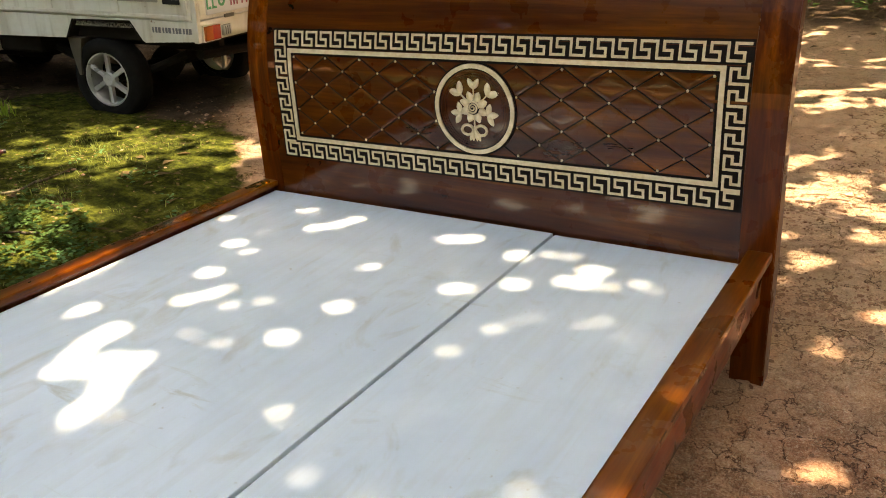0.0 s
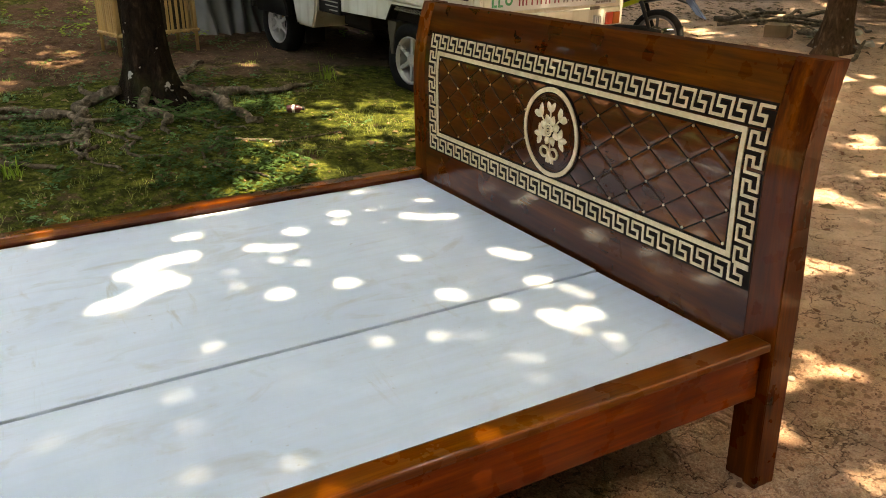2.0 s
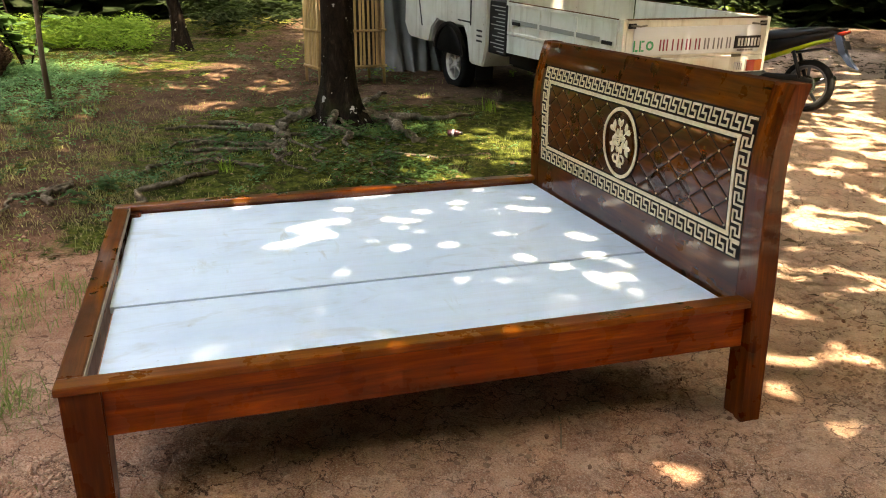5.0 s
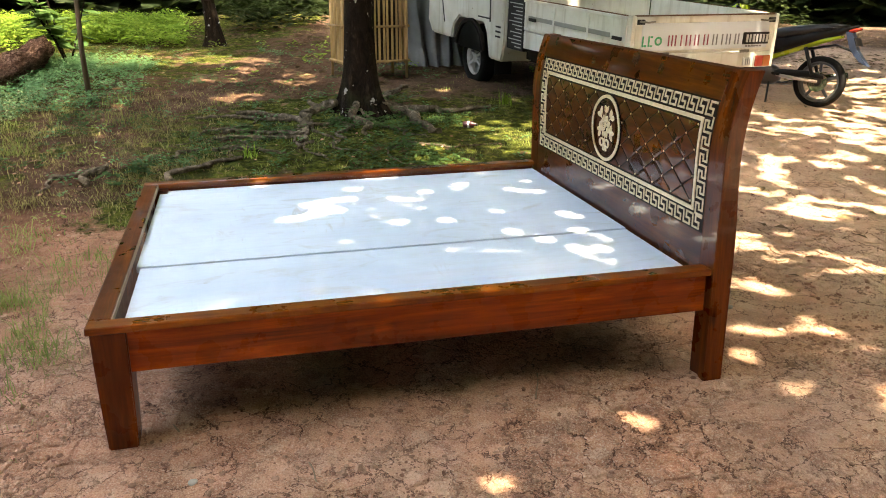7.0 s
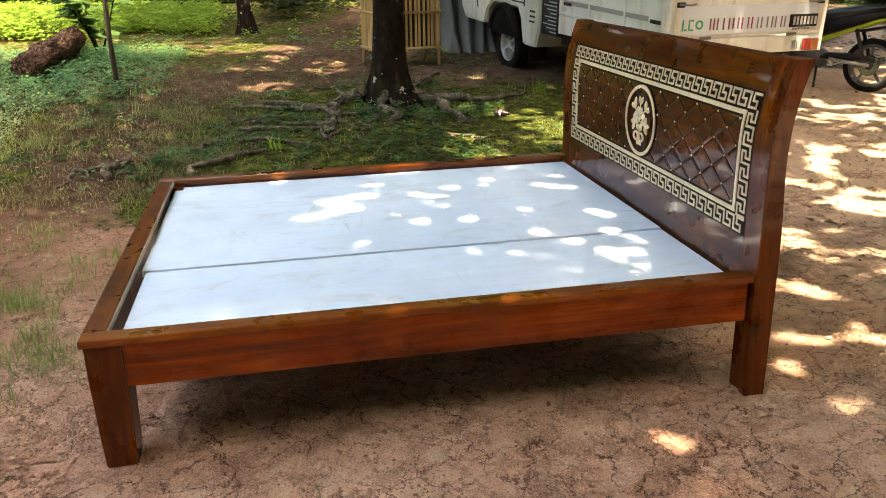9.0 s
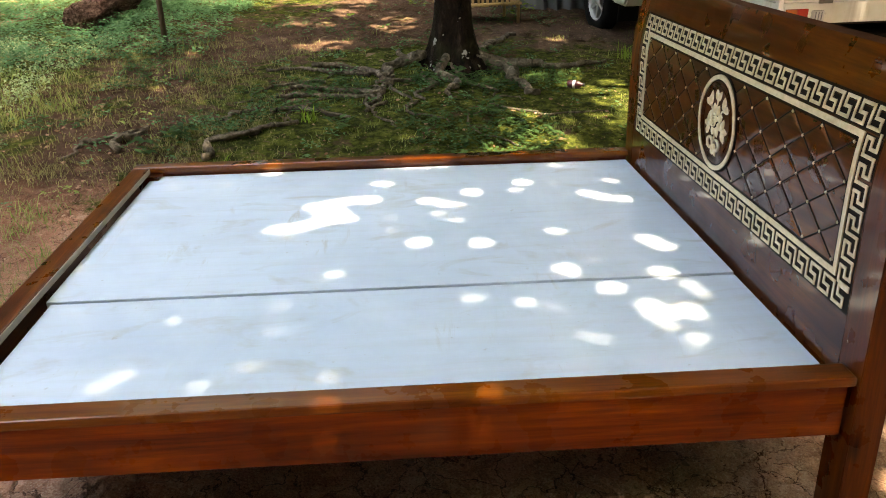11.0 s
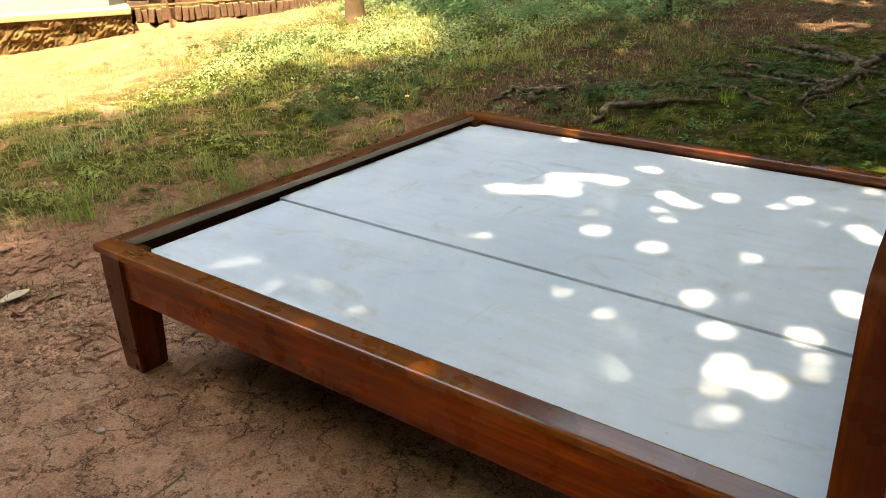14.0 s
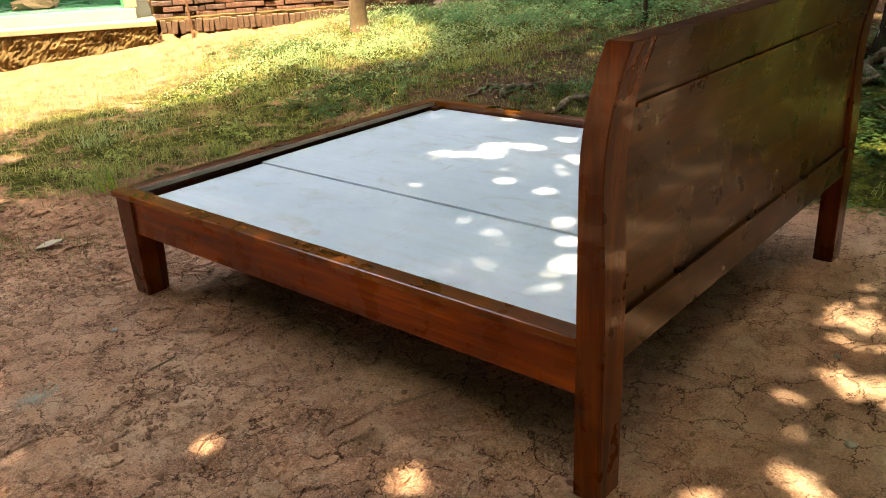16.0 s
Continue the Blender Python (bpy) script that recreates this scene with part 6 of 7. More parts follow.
def build_posts():
    bm = bmesh.new()
    rings = []
    x0, y0 = -3.79, -3.45
    z0 = level(x0, y0) - 0.1
    for h in (0, 0.1, 0.25, 0.5, 0.8, 1.2, 1.7, 2.3):
        rings.append([])
        for k in range(22):
            q = 2 * math.pi * k / 22
            r = (0.085 + 0.03 * math.exp(-h * 5)) * (1 + 0.16 * noise.noise((math.cos(q) * 2, math.sin(q) * 2, h * 1.2)) - 0.16 * math.exp(-((q - 2.2) % 6.28 - 0.2) ** 2 / 0.03))
            rings[-1].append(bm.verts.new((x0 + 0.02 * h + r * math.cos(q), y0 + r * math.sin(q), z0 + h)))
    for p, q in zip(rings, rings[1:]):
        for k in range(22):
            bm.faces.new((p[k], p[(k + 1) % 22], q[(k + 1) % 22], q[k]))
    bm.faces.new(rings[-1])
    ob = part("tree_stump_post", bm, plain("sunlit_bare_wood", (0.27, 0.17, 0.085), 0.9, 0, 0.75, 18, 1.0), smooth=True)
    tagged(ob, "rough bare wooden post standing in the sunlit yard", "post")
    ob = part("iron_rod", tube(bmesh.new(), [(-2.84, -5.05, 0.12), (-2.86, -5.13, 0.6), (-2.9, -5.19, 1.3)], 0.014, 7), RUST)
    tagged(ob, "thin rusty rod leaning beside the brick wall", "rod")
    ob = part("garden_stake", tube(bmesh.new(), [(-5.13, -0.89, level(-5.13, -0.89) - 0.1), (-5.13, -0.91, 0.8), (-5.15, -0.89, 1.9)], [0.028, 0.024, 0.02], 8), OLDWOOD, smooth=True)
    tagged(ob, "thin wooden stake standing among low weeds", "stake")
    bm = bmesh.new()
    pts = [(-5.85 - 0.1 * k, -1.9 + 0.016 * k, 0.47 + 0.013 * k) for k in range(15)]
    tube(bm, pts, [0.125 + 0.02 * min(k / 6, 1) + 0.012 * math.sin(k * 1.7) for k in range(15)], 44)
    for v in bm.verts:
        ridge = abs(noise.noise((v.co.x * 1.6, v.co.y * 17, v.co.z * 17)))
        v.co += (v.co - Vector((v.co.x, -1.9 - 0.16 * (v.co.x + 5.85), 0.47 - 0.13 * (v.co.x + 5.85)))) * (0.5 * ridge - 0.1 + 0.25 * noise.noise(v.co * 4))
    ob = part("fallen_log", bm, LOG_BARK, smooth=True)
    tagged(ob, "fallen reddish-brown log lying among green weeds", "log")
    for k, (x, y, a, l, r) in enumerate(((0.72, 0.16, 25, 0.16, 0.003), (1.15, 0.62, 8, 0.12, 0.003), (0.75, 1.5, -20, 0.2, 0.003), (1.55, 0.85, 70, 0.14, 0.003))):
        bm = bmesh.new()
        c, s = math.cos(radians(a)), math.sin(radians(a))
        tube(bm, [(x + c * l * t, y + s * l * t + 0.004 * math.sin(t * 5), level(x + c * l * t, y + s * l * t) + r) for t in (0, 0.25, 0.5, 0.75, 1)], r, 5)
        tagged(part("twig", bm, DRY_TWIG), "thin dry twig lying on bare earth", "twig", "fallen twigs")
    bm = bmesh.new()
    petal_pts = []
    for i in range(9):
        u = i / 8
        wd = 0.028 * math.sin(math.pi * (0.06 + 0.9 * u))
        petal_pts.append([bm.verts.new((0.92 + (u - 0.5) * 0.13, -0.735 + v * wd + 0.01 * math.sin(u * 3), level(0.92, -0.74) + 0.008 + 0.012 * v * v + 0.006 * math.sin(u * 4))) for v in (-1, -0.4, 0.4, 1)])
    for p, q in zip(petal_pts, petal_pts[1:]):
        for j in range(3):
            bm.faces.new((p[j], p[j + 1], q[j + 1], q[j]))
    r = bmesh.ops.extrude_face_region(bm, geom=bm.faces[:])
    for v in r["geom"]:
        if isinstance(v, bmesh.types.BMVert):
            v.co.z += 0.0015
    tagged(part("dry_leaf", bm, plain("pale_dry_leaf", (0.55, 0.45, 0.32), 0.7), smooth=True), "pale curled dry leaf lying on reddish earth", "leaf")
    x, y = -3.50, 2.40
    bottle = empty("drink_bottle", pose(x, y, level(x, y) + 0.026, 0, 88, 62) @ Matrix.Scale(0.8, 4), "crushed dark-red plastic drink bottle with white band on moss", "bottle")
    bm = lathe(bmesh.new(), [(0.001, -0.062), (0.026, -0.062), (0.034, -0.054), (0.036, -0.02), (0.032, 0.0), (0.036, 0.02), (0.034, 0.046), (0.016, 0.066), (0.014, 0.078)], 20)
    for v in bm.verts:
        v.co.x *= 1 + 0.18 * noise.noise(v.co * 30)
    part("body", bm, plain("dark_red_plastic", (0.05, 0.007, 0.014), 0.35, 0, 0.5, 40, 0.1), bottle, smooth=True)
    part("band", lathe(bmesh.new(), [(0.0362, -0.012), (0.0385, -0.010), (0.0385, 0.010), (0.0362, 0.012)], 20), CLEAR, bottle, "white band")
    part("cap", lathe(bmesh.new(), [(0.001, 0.096), (0.017, 0.095), (0.018, 0.078), (0.001, 0.078)], 16), BLACK, bottle, "black cap")
    box_thing = empty("cardboard_box", pose(-4.2, 8.2, level(-4.2, 8.2), 0, 0, 25), "small open cardboard box among dry branches", "box")
    CARD = plain("cardboard", (0.24, 0.155, 0.085), 0.85, 0, 0.35, 12, 0.2)
    for a, b in (((-0.12, -0.09, 0), (0.12, -0.084, 0.13)), ((-0.12, 0.084, 0), (0.12, 0.09, 0.13)), ((-0.12, -0.084, 0), (-0.114, 0.084, 0.13)), ((0.114, -0.084, 0), (0.12, 0.084, 0.13))):
        part("side", boxed(a, b), CARD, box_thing)
    part("flap", boxed((-0.12, -0.084, 0.131), (0.12, 0.084, 0.136), 0, pose(0, 0, 0, 6)), CARD, box_thing)


build_posts()


# ---- plants, litter and stones ----
def tufts(name, points, material, label, category, blades, height, width, spread, droop=0.5):
    """Grass: blades that rise from a point and bend outwards."""
    r = random.Random(len(points))
    verts, faces = [], []
    for x, y, k in points:
        for _ in range(max(1, int(blades * r.uniform(0.5, 1.4)))):
            a, h = r.uniform(0, 6.283), height * k * r.uniform(0.4, 1.2)
            bx, by = x + r.gauss(0, spread), y + r.gauss(0, spread)
            bz = level(bx, by) - 0.004
            dx, dy = math.cos(a), math.sin(a)
            w, d = width * r.uniform(0.7, 1.3), droop * r.uniform(0.2, 1.3)
            i = len(verts)
            verts += [(bx - dy * w, by + dx * w, bz), (bx + dy * w, by - dx * w, bz),
                      (bx + dx * h * d * 0.35 - dy * w * 0.8, by + dy * h * d * 0.35 + dx * w * 0.8, bz + h * 0.6), (bx + dx * h * d * 0.35 + dy * w * 0.8, by + dy * h * d * 0.35 - dx * w * 0.8, bz + h * 0.6),
                      (bx + dx * h * d, by + dy * h * d, bz + h * (1 - 0.3 * d))]
            faces += [(i, i + 1, i + 3, i + 2), (i + 2, i + 3, i + 4)]
    return tagged(raw(name, verts, faces, material), label, category, kind="stuff")


def herbs(name, points, material, label, category, leaf, height, count, droop=0.35):
    """Low leafy plants: leaves on short stems round each point."""
    r = random.Random(len(points) + 5)
    verts, faces = [], []
    for x, y, k in points:
        z = level(x, y)
        for _ in range(max(2, int(count * k * r.uniform(0.6, 1.3)))):
            a, q = r.uniform(0, 6.283), math.sqrt(r.random()) * height * k * 0.9
            h = height * k * r.uniform(0.15, 1.0)
            c = Vector((x + q * math.cos(a), y + q * math.sin(a), z + h))
            b = r.uniform(0, 6.283)
            l = leaf * r.uniform(0.6, 1.3)
            d = Vector((math.cos(b), math.sin(b), r.uniform(-droop, droop))) * l
            s = Vector((-math.sin(b), math.cos(b), r.uniform(-droop, droop))) * l * 0.36
            i = len(verts)
            verts += [c - d * 0.2, c + d * 0.35 + s + Vector((0, 0, 0.1 * l)), c + d, c + d * 0.35 - s + Vector((0, 0, 0.1 * l))]
            faces.append((i, i + 1, i + 2, i + 3))
    return tagged(raw(name, verts, faces, material), label, category, kind="stuff")


def scatter(n, x0, x1, y0, y1, chance, seed, grow=(0.6, 1.4)):
    r = random.Random(seed)
    out = []
    for _ in range(n):
        x, y = r.uniform(x0, x1), r.uniform(y0, y1)
        if r.random() < chance(x, y):
            out.append((x, y, r.uniform(*grow)))
    return out


def clear_of_bed(x, y):
    return 0.0 if abs(x) < 1.1 and -0.1 < y < 2.4 else 1.0


def clump(x, y, f, seed):
    return smooth01(0.0, 0.35, noise.noise((x * f, y * f, seed)))


tufts("short_grass", scatter(24000, -6.2, 1.6, -4.0, 3.4, lambda x, y: clear_of_bed(x, y) * green(x, y) * clump(x, y, 1.6, 3.0) * (0.15 + 0.85 * clump(x, y, 4.5, 13.0)), 1), GRASS, "short mossy grass under the trees", "grass", 5, 0.042, 0.0020, 0.035, 1.1)
tufts("yard_grass", scatter(13000, -5.2, 1.4, -3.9, -0.2, lambda x, y: green(x, y) * clump(x, y, 1.1, 6.0) * clump(x, y, 3.1, 16.0), 2), GRASS, "tufts of taller grass at the bed's foot", "grass", 6, 0.10, 0.0024, 0.05, 1.1)
tufts("dry_grass", scatter(30000, -5.5, 1.7, -4.6, 0.4, lambda x, y: clear_of_bed(x, y) * smooth01(0.3, -0.7, y + 0.25 * (x + 1) + 0.5 * noise.noise((x, y, 71.0))) * (0.2 + 0.8 * clump(x, y, 2.2, 72.0)), 12), STRAW, "sparse dry grass over bare earth", "grass", 4, 0.05, 0.0018, 0.04, 1.3)
tufts("sunlit_grass", scatter(9000, -5.5, 0.8, -4.9, -1.9, lambda x, y: smooth01(-4.6, -3.6, y - 0.3 * (x + 2.5)) * clump(x, y, 1.3, 75.0) * (0.2 + 0.8 * clump(x, y, 4.0, 76.0)), 15), SUNNY, "yellow-green grass in the yard, sunlight put into its colour", "grass", 5, 0.085, 0.0022, 0.05, 1.0)
tufts("foot_grass", scatter(1300, -1.6, 0.5, -1.5, -0.18, lambda x, y: clump(x, y, 3.4, 95.0) * (0.35 + 0.65 * clump(x, y, 1.2, 97.0)), 96), GRASS, "pale grass tufts on bare soil beside the bed", "grass", 9, 0.085, 0.0022, 0.03, 1.2)
tufts("spider_grass", [(-4.3, 2.99, 0.7), (-2.75, 0.55, 0.45), (-1.9, 0.15, 0.5), (0.3, -1.3, 0.5), (-0.6, -0.9, 0.5)], BRIGHT, "bright green grass tufts rising from moss", "grass", 26, 0.24, 0.004, 0.03, 1.0)
herbs("yard_weeds", scatter(4200, -5.0, 1.0, -3.6, -0.5, lambda x, y: green(x, y) * clump(x, y, 1.4, 25.0) * clump(x, y, 4.2, 26.0), 27, (0.5, 1.4)), GRASS, "broad-leaved weeds scattered in the grass", "weeds", 0.024, 0.06, 12, 0.7)
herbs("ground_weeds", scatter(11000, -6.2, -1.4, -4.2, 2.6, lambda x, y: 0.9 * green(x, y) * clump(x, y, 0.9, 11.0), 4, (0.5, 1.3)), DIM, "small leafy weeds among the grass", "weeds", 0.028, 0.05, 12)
herbs("sunlit_weeds", scatter(9000, -5.4, 0.4, -4.2, -1.4, lambda x, y: smooth01(-4.0, -3.4, y - 0.35 * (x + 2.5)) * smooth01(-1.3, -2.2, y + 0.35 * (x + 2.2)) * (0.1 + 0.6 * smooth01(-1.6, -2.8, x) + 0.5 * clump(x, y, 0.8, 21.0)) * (0.15 + 0.85 * clump(x, y, 3.0, 22.0)), 5, (0.4, 1.5)), SUNNY, "leafy weeds in the yard, sunlight put into their pale colour", "weeds", 0.019, 0.085, 11, 0.9)
herbs("weed_bank", scatter(7000, -8.2, -4.2, -3.4, -0.5, lambda x, y: smooth01(-0.45, -0.95, y + 0.15 * (x + 5) + 0.25 * noise.noise((x * 1.7, y * 1.7, 4.0))) * smooth01(-4.2, -4.8, x + 0.2 * (y + 2)) * (0.3 + 0.7 * clump(x, y, 1.0, 31.0)) * (0.3 + 0.7 * clump(x, y, 3.3, 32.0)), 6, (0.5, 1.4)), HERB, "dense bank of low green weeds round a log", "weeds", 0.032, 0.10, 18)
herbs("shade_weeds", scatter(5200, -9.6, -1.35, -1.7, 2.8, lambda x, y: smooth01(-1.3, -1.8, x) * (0.15 + 0.85 * clump(x, y, 1.3, 35.0)) * clump(x, y, 3.6, 36.0) * (1 - 0.7 * math.exp(-((x + 4.6) ** 2 / 2.0 + (y + 0.3) ** 2 / 0.4))), 37, (0.5, 1.4)), HERB, "patches of dark green seedlings in the shade", "weeds", 0.026, 0.055, 12)
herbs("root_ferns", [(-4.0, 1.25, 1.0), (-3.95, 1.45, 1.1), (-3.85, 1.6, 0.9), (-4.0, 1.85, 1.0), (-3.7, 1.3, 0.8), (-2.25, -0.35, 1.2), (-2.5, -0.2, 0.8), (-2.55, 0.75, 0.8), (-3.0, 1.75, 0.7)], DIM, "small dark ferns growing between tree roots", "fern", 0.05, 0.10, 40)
herbs("sunlit_shrubs", scatter(3800, -13.8, -9.4, -4.5, 0.0, lambda x, y: smooth01(0.0, -0.9, y + 0.3 * noise.noise((x, y, 1.0))) * smooth01(-9.3, -10.2, x + 0.5 * noise.noise((x, y * 1.3, 2.0))) * (0.25 + 0.75 * clump(x, y, 1.5, 33.0)), 8, (0.5, 1.5)), BRIGHT, "bright sunlit low shrubs behind the trees", "shrubs", 0.06, 0.20, 22)
herbs("dark_undergrowth", scatter(1300, -19.0, -11.5, 0.2, 16.0, lambda x, y: 0.35 + 0.5 * clump(x, y, 0.5, 41.0), 9, (0.6, 1.7)), DARK_LEAF, "undergrowth under the far trees, shade put into its dark colour", "undergrowth", 0.12, 0.34, 20)
herbs("litter_seedlings", scatter(260, -12.0, -6.0, 0.2, 9.0, lambda x, y: clump(x, y, 0.8, 43.0), 19, (0.5, 1.3)), BRIGHT, "scattered green seedlings among fallen leaves", "weeds", 0.05, 0.11, 14)
herbs("track_edge_weeds", scatter(900, -9.0, 4.0, 9.9, 15.0, lambda x, y: smooth01(10.2, 11.6, y + 0.25 * x) * (0.3 + 0.7 * clump(x, y, 0.7, 51.0)), 10, (0.6, 1.6)), DIM, "green weeds beyond the dirt track", "undergrowth", 0.10, 0.26, 24)


def far_leaf_screen():
    """A thick belt of leaves added all round, mostly unseen, to block low skylight."""
    r = np.random.default_rng(5)
    n = 120000
    a = r.uniform(0, 2 * np.pi, n)
    d = 13.5 + 5 * r.random(n)
    x, y = -2 + d * np.cos(a), 3 + d * np.sin(a)
    hx, hy = x + 2.49, y + 5.2
    u, v = -0.87 * hx + 0.493 * hy, -0.493 * hx - 0.87 * hy
    keep = ~((u > -10.5) & (u < 4.5) & (v > -2) & (v < 4.5))
    x, y = x[keep], y[keep]
    n = len(x)
    z = 10.5 * r.random(n) ** 1.25
    # tallest past the plot's open side, out of view, to cut more light there
    z = z * (1 + 0.45 * np.clip((x - 4.0) / 8.0, 0, 1)) + np.array([rise(v) for v in x])
    b = r.uniform(0, 2 * np.pi, n)
    l = r.uniform(0.22, 0.5, n)
    t = r.uniform(-0.6, 0.6, (n, 2))
    dd = np.stack([np.cos(b), np.sin(b), t[:, 0]], 1) * l[:, None]
    ss = np.stack([-np.sin(b), np.cos(b), t[:, 1]], 1) * (l * 0.5)[:, None]
    c = np.stack([x, y, z], 1)
    q = np.stack([c - dd, c + ss, c + dd, c - ss], 1).reshape(-1, 3)
    tagged(raw("far_leaf_screen", q.tolist(), np.arange(len(q)).reshape(-1, 4).tolist(), DARK_LEAF), "belt of near-black leaves added all round to block low skylight", "woods", kind="stuff")


far_leaf_screen()


def build_litter():
    r = random.Random(21)
    verts, faces = [], []
    pts = scatter(16000, -13, 4.2, -5.0, 12.0, lambda x, y: clear_of_bed(x, y) * (0.04 * (x < 0.3) + 0.12 * smooth01(-1.3, -2.2, x) + 0.6 * smooth01(-4.2, -6.0, x) * smooth01(-1.5, -0.3, y) + 0.4 * smooth01(8.0, 9.5, y)) * (0.3 + 0.7 * clump(x, y, 0.7, 91.0)), 22)
    for x, y, k in pts:
        a, l = r.uniform(0, 6.283), 0.045 * k * (1.15 if x < -5 or y > 7 else 1.0)
        z = level(x, y) + 0.006
        d = Vector((math.cos(a), math.sin(a), r.uniform(-0.1, 0.25))) * l
        s = Vector((-math.sin(a), math.cos(a), r.uniform(-0.2, 0.3))) * l * 0.42
        c = Vector((x, y, z))
        i = len(verts)
        verts += [c - d, c - d * 0.2 + s + Vector((0, 0, 0.25 * l)), c + d, c - d * 0.2 - s + Vector((0, 0, 0.18 * l)), c + Vector((0, 0, 0.05 * l))]
        faces += [(i, i + 4, i + 1), (i + 1, i + 4, i + 2), (i + 2, i + 4, i + 3), (i + 3, i + 4, i)]
    tagged(raw("leaf_litter", verts, faces, LITTER), "dry brown fallen leaves strewn on the soil", "leaves", kind="stuff")


def build_gravel():
    """Small stones, and clods and flakes of dried mud."""
    r = np.random.default_rng(31)
    base = bmesh.new()
    bmesh.ops.create_icosphere(base, subdivisions=1, radius=1.0)
    vs, fs = np.array([v.co[:] for v in base.verts]), np.array([[v.index for v in f.verts] for f in base.faces])
    base.free()
    chance = lambda x, y: (1 - 0.85 * green(x, y)) * (0.12 + 0.88 * clump(x, y, 1.2, 61.0)) * (0.25 if abs(x) < 0.9 and 0 < y < 2.2 else 1)
    pts = scatter(22000, -3.5, 3.4, -3.0, 7.0, chance, 32, (0.25, 1.0)) + scatter(60000, 0.5, 2.7, -1.6, 4.6, chance, 33, (0.1, 0.93))
    p = np.array([(x, y, level(x, y), k) for x, y, k in pts])
    n = len(p)
    s = 0.0026 + 0.013 * p[:, 3] ** 7 + 0.0036 * p[:, 3]
    a = r.uniform(0, 2 * np.pi, n)
    flat = r.uniform(0.3, 0.75, n)
    v = vs[None] * r.uniform(0.7, 1.25, (n, len(vs), 1)) * np.stack([s, s * r.uniform(0.55, 1, n), s * flat], 1)[:, None]
    x = v[..., 0] * np.cos(a)[:, None] - v[..., 1] * np.sin(a)[:, None] + p[:, :1]
    y = v[..., 0] * np.sin(a)[:, None] + v[..., 1] * np.cos(a)[:, None] + p[:, 1:2]
    z = v[..., 2] + v[..., 0] * r.uniform(-0.3, 0.3, (n, 1)) + (p[:, 2] + 0.15 * s)[:, None]
    verts = np.stack([x, y, z], -1).reshape(-1, 3)
    faces = (fs[None] + (np.arange(n) * len(vs))[:, None, None]).reshape(-1, 3)
    tagged(raw("gravel", verts.tolist(), faces.tolist(), STONE), "small stones and clods on bare earth", "gravel", kind="stuff")



def build_mud_plates():
    """Dried mud that has cracked into small uneven plates, in patches."""
    r = random.Random(51)
    verts, faces, single = [], [], 0
    step = 0.062
    nx, ny = int(4.6 / step), int(7.4 / step)
    corner = {}
    for i in range(nx + 1):
        for j in range(ny + 1):
            x, y = -1.6 + i * step, -2.2 + j * step
            x += 0.07 * noise.noise((x * 4, y * 4, 81.0)) + r.uniform(-0.4, 0.4) * step
            y += 0.07 * noise.noise((x * 4, y * 4, 82.0)) + r.uniform(-0.4, 0.4) * step
            corner[i, j] = (x, y)
    for i in range(nx):
        for j in range(ny):
            ring = [corner[i, j], corner[i + 1, j], corner[i + 1, j + 1], corner[i, j + 1]]
            cx, cy = sum(p[0] for p in ring) / 4, sum(p[1] for p in ring) / 4
            bare = 1 - green(cx, cy) if cy < -0.2 or cy > 3 else 1.0
            if (cx < 0.55 and cy < 2.35) or bare < 0.75 or (cx + cy < 2.2 and cy > 2.3):
                continue
            if noise.noise((cx * 1.3, cy * 1.3, 83.0)) + 0.6 * noise.noise((cx * 5, cy * 5, 84.0)) < -0.02 or r.random() < 0.12:
                continue
            gap = r.uniform(0.05, 0.20)
            line = []
            for a, b in zip(ring, ring[1:] + ring[:1]):
                for u in (0.06, 0.36, 0.66, 0.94):
                    x, y = a[0] + (b[0] - a[0]) * u, a[1] + (b[1] - a[1]) * u
                    x, y = x + (cx - x) * gap, y + (cy - y) * gap
                    line.append((x + 0.007 * noise.noise((x * 60, y * 60, 85.0)), y + 0.007 * noise.noise((x * 60, y * 60, 86.0))))
            # the plates beside the long rail are pieces of their own
            alone = 1.12 < cx < 1.95 and 0.1 < cy < 2.1 and single < 300
            far_verts, far_faces = verts, faces
            if alone:
                verts, faces, single = [], [], single + 1
            n, k = len(line), len(verts)
            h, tx, ty = r.uniform(0.002, 0.010), r.gauss(0, 0.07), r.gauss(0, 0.07)
            top = [level(x, y) + h + tx * (x - cx) + ty * (y - cy) + 0.002 * noise.noise((x * 70, y * 70, 87.0)) for x, y in line]
            inner = [(x + (cx - x) * 0.13, y + (cy - y) * 0.13) for x, y in line]
            verts += [(x, y, level(x, y) - 0.006) for x, y in line] + [(x, y, z - 0.002) for (x, y), z in zip(line, top)] + [(x, y, z + 0.0006) for (x, y), z in zip(inner, top)]
            verts.append((cx, cy, sum(top) / n - 0.001))
            for q in range(n):
                w = (q + 1) % n
                faces += [(k + q, k + w, k + n + w, k + n + q), (k + n + q, k + n + w, k + 2 * n + w, k + 2 * n + q), (k + 2 * n + q, k + 2 * n + w, k + 3 * n)]
            if alone:
                raw("mud_plate", verts, faces, GROUND, GROUND_SHEET)
                verts, faces = far_verts, far_faces
    tagged(raw("mud_plates", verts, faces, GROUND), "cracked plates of dried reddish mud", "mud", kind="stuff")


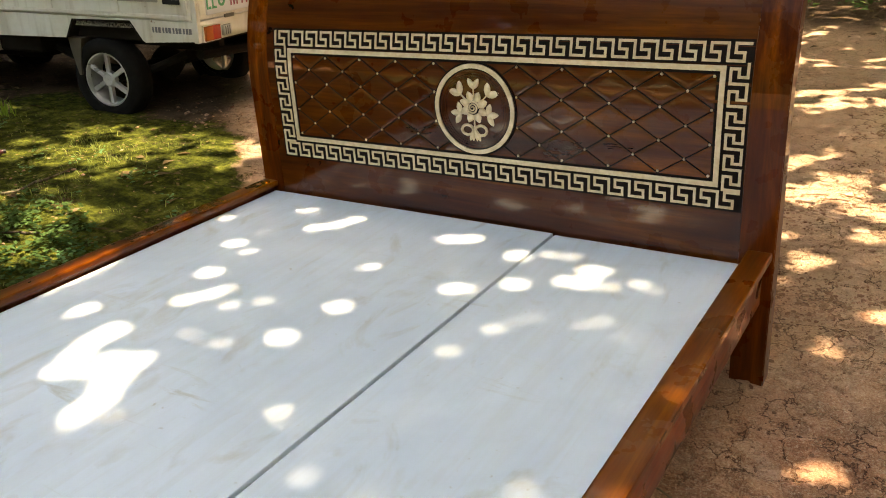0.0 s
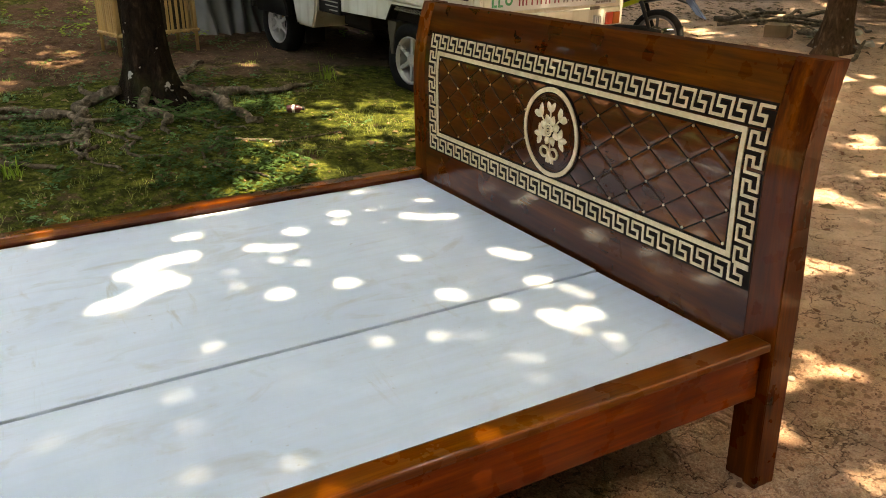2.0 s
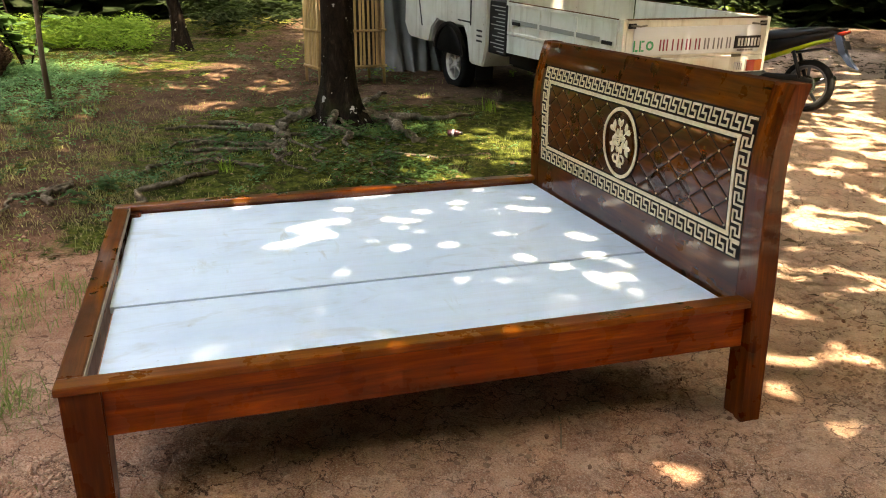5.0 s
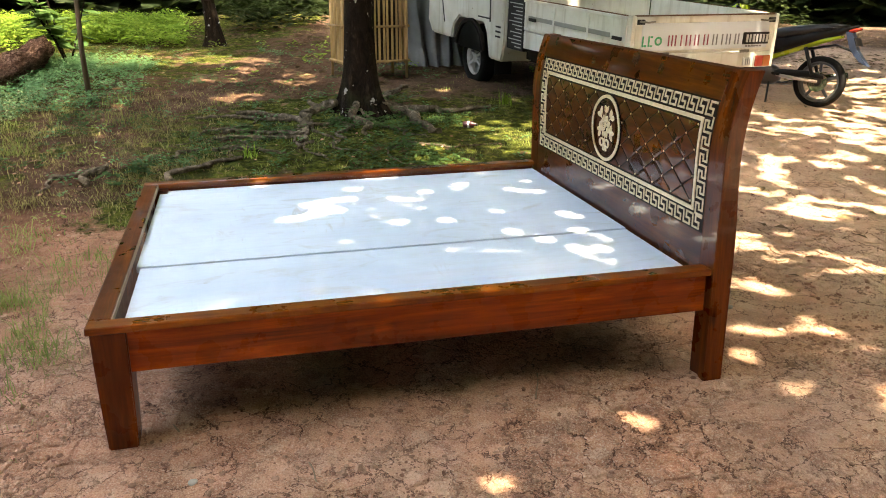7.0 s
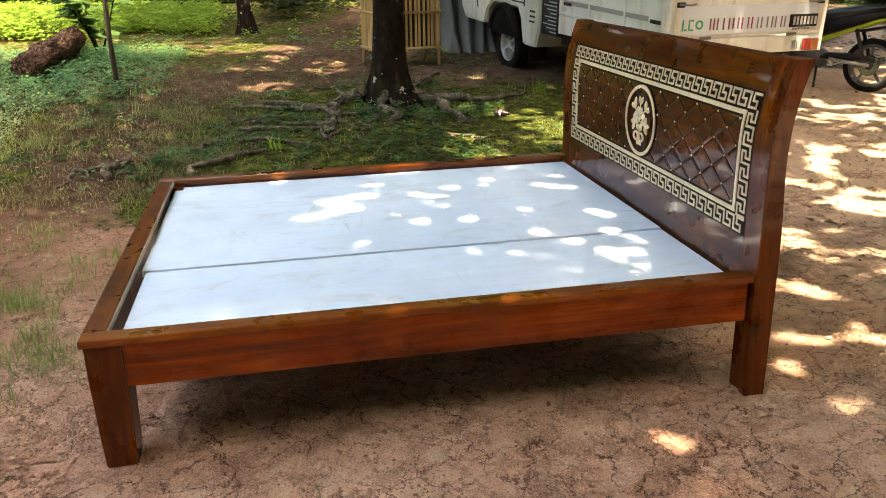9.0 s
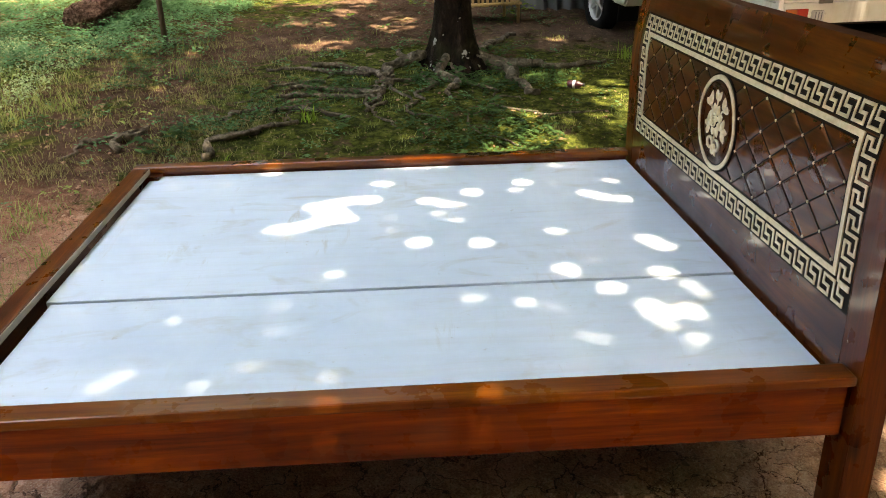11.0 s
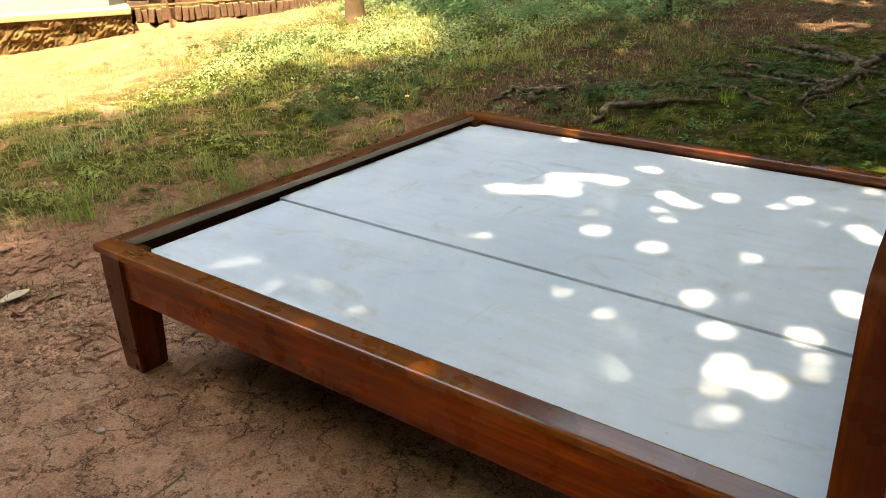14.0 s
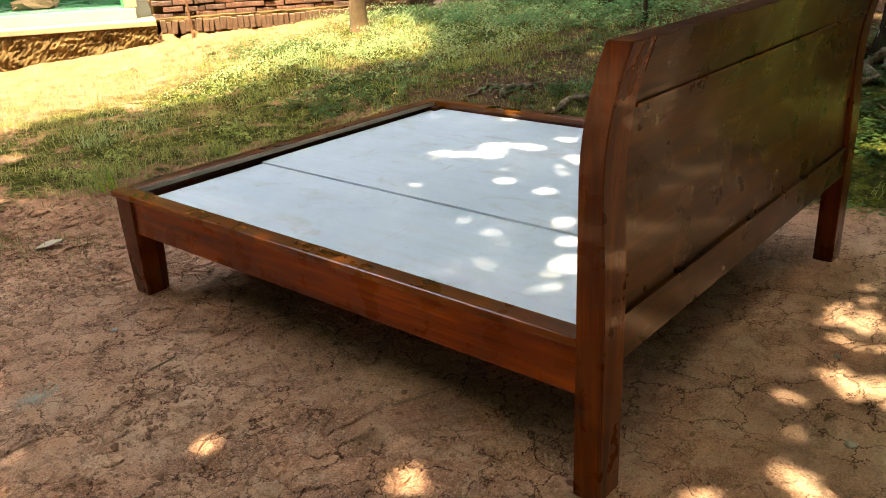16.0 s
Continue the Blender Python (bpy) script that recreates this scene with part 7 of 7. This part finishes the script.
def build_branches():
    """Cut branches heaped beside the roadside tree, each its own thing."""
    r = random.Random(41)
    for k in range(26):
        x, y = -5.5 + 2.3 * r.random(), 8.2 + 1.3 * r.random()
        a, l, rad = r.uniform(0, 6.283), r.uniform(0.4, 1.1), r.uniform(0.012, 0.03)
        z = level(x, y) + 0.02 + 0.14 * r.random()
        bm = bmesh.new()
        tube(bm, [(x + math.cos(a) * l * t, y + math.sin(a) * l * t + 0.05 * math.sin(4 * t + k), z + 0.08 * math.sin(3 * t) * r.random()) for t in (-0.5, -0.25, 0, 0.25, 0.5)], [rad, rad, rad * 0.9, rad * 0.8, rad * 0.6], 6)
        tagged(part("cut_branch", bm, ROOT, smooth=True), "dry cut branch heaped beside the tree", "branch", "heap of cut branches")


def build_sapling():
    t = empty("sapling", None, "dark broad-leaved sapling rising beside a fallen log", "sapling")
    r = random.Random(77)
    x0, y0 = -7.7, -1.5
    z0 = level(x0, y0)
    for k in range(7):
        a = r.uniform(0, 6.283)
        tip = Vector((x0 + 0.35 * math.cos(a), y0 + 0.35 * math.sin(a), z0 + r.uniform(0.6, 1.1)))
        mid = Vector((x0 + 0.12 * math.cos(a), y0 + 0.12 * math.sin(a), z0 + 0.3))
        part("stem", tube(bmesh.new(), [(x0, y0, z0 - 0.05), mid, tip], [0.014, 0.010, 0.005], 6), BARK, t)
        for q in range(11):
            u = 0.35 + 0.065 * q
            c = mid.lerp(tip, (u - 0.35) / 0.65)
            b = r.uniform(0, 6.283)
            l = r.uniform(0.16, 0.26)
            d = Vector((math.cos(b), math.sin(b), r.uniform(-0.5, 0.2))) * l
            s = Vector((-math.sin(b), math.cos(b), 0)) * l * 0.36
            n = Vector((0, 0, 0.02))
            raw("leaf", [c, c + d * 0.35 + s, c + d * 0.75 + s * 0.8, c + d, c + d * 0.75 - s * 0.8, c + d * 0.35 - s, c + d * 0.4 - n, c + d * 0.75 - n],
                [(0, 6, 1), (1, 6, 7, 2), (2, 7, 3), (3, 7, 4), (4, 7, 6, 5), (5, 6, 0)], DIM, t)


def build_rubble():
    """Stones and broken bricks between the weeds and the brick wall."""
    r = random.Random(81)
    for k in range(34):
        x, y = (-4.9 - 1.7 * r.random(), -4.5 + 1.5 * r.random()) if k < 24 else (-4.3 + 0.7 * r.random(), 8.5 + 1.1 * r.random())
        bm = bmesh.new()
        bmesh.ops.create_icosphere(bm, subdivisions=2, radius=1.0)
        s = r.uniform(0.05, 0.13)
        for v in bm.verts:
            v.co *= 1 + 0.45 * noise.noise(v.co * 1.3 + Vector((k, 0, 0)))
            v.co = Vector((v.co.x * s, v.co.y * s * 0.8, v.co.z * s * 0.6))
        ob = part("stone", bm, RUBBLE if k < 24 else PALE_STONE, at=pose(x, y, level(x, y) + 0.2 * s, 0, 0, r.uniform(0, 360)))
        tagged(ob, "rough brown stone lying on shaded soil" if k < 24 else "pale grey stone beside the roadside tree", "stone", "rubble stones" if k < 24 else "stones by the track")


RUBBLE = plain("brown_rubble", (0.16, 0.10, 0.07), 0.95, 0, 0.6, 20, 0.8)
PALE_STONE = plain("pale_stone", (0.40, 0.37, 0.31), 0.95, 0, 0.4, 20, 0.7)
build_sapling()
build_rubble()
build_litter()
build_gravel()
build_mud_plates()

def build_pale_bits():
    """A pale smear of lime crumbs and a few light pebbles on the bare earth."""
    r = random.Random(61)
    bm = bmesh.new()
    for _ in range(420):
        a, q = r.uniform(0, 6.283), abs(r.gauss(0, 1))
        x, y = 1.57 + 0.045 * q * math.cos(a), 0.49 + 0.028 * q * math.sin(a)
        g = bmesh.ops.create_icosphere(bm, subdivisions=1, radius=r.uniform(0.0012, 0.0045))
        for v in g["verts"]:
            v.co = Vector((v.co.x + x, v.co.y + y, 0.45 * v.co.z + level(x, y) + 0.0045))
    tagged(part("lime_crumbs", bm, PALE_STONE), "pale crumbs of lime smeared on reddish earth", "crumbs", kind="stuff")
    for x, y, w in ((1.18, 0.28, 0.013), (0.9, -0.33, 0.012), (1.62, 1.43, 0.009), (0.35, 2.55, 0.016), (0.62, 2.62, 0.013), (-0.1, 2.38, 0.014)):
        bm = bmesh.new()
        bmesh.ops.create_icosphere(bm, subdivisions=2, radius=w)
        for v in bm.verts:
            v.co *= 1 + 0.4 * noise.noise(v.co * (0.9 / w) + Vector((x, y, 0)))
            v.co.z *= 0.6
        tagged(part("pebble", bm, PALE_STONE, at=pose(x, y, level(x, y) + 0.4 * w, 0, 0, r.uniform(0, 360))), "small pale pebble lying on bare earth", "pebble", "pale pebbles")


build_pale_bits()
build_branches()
build_bricks()
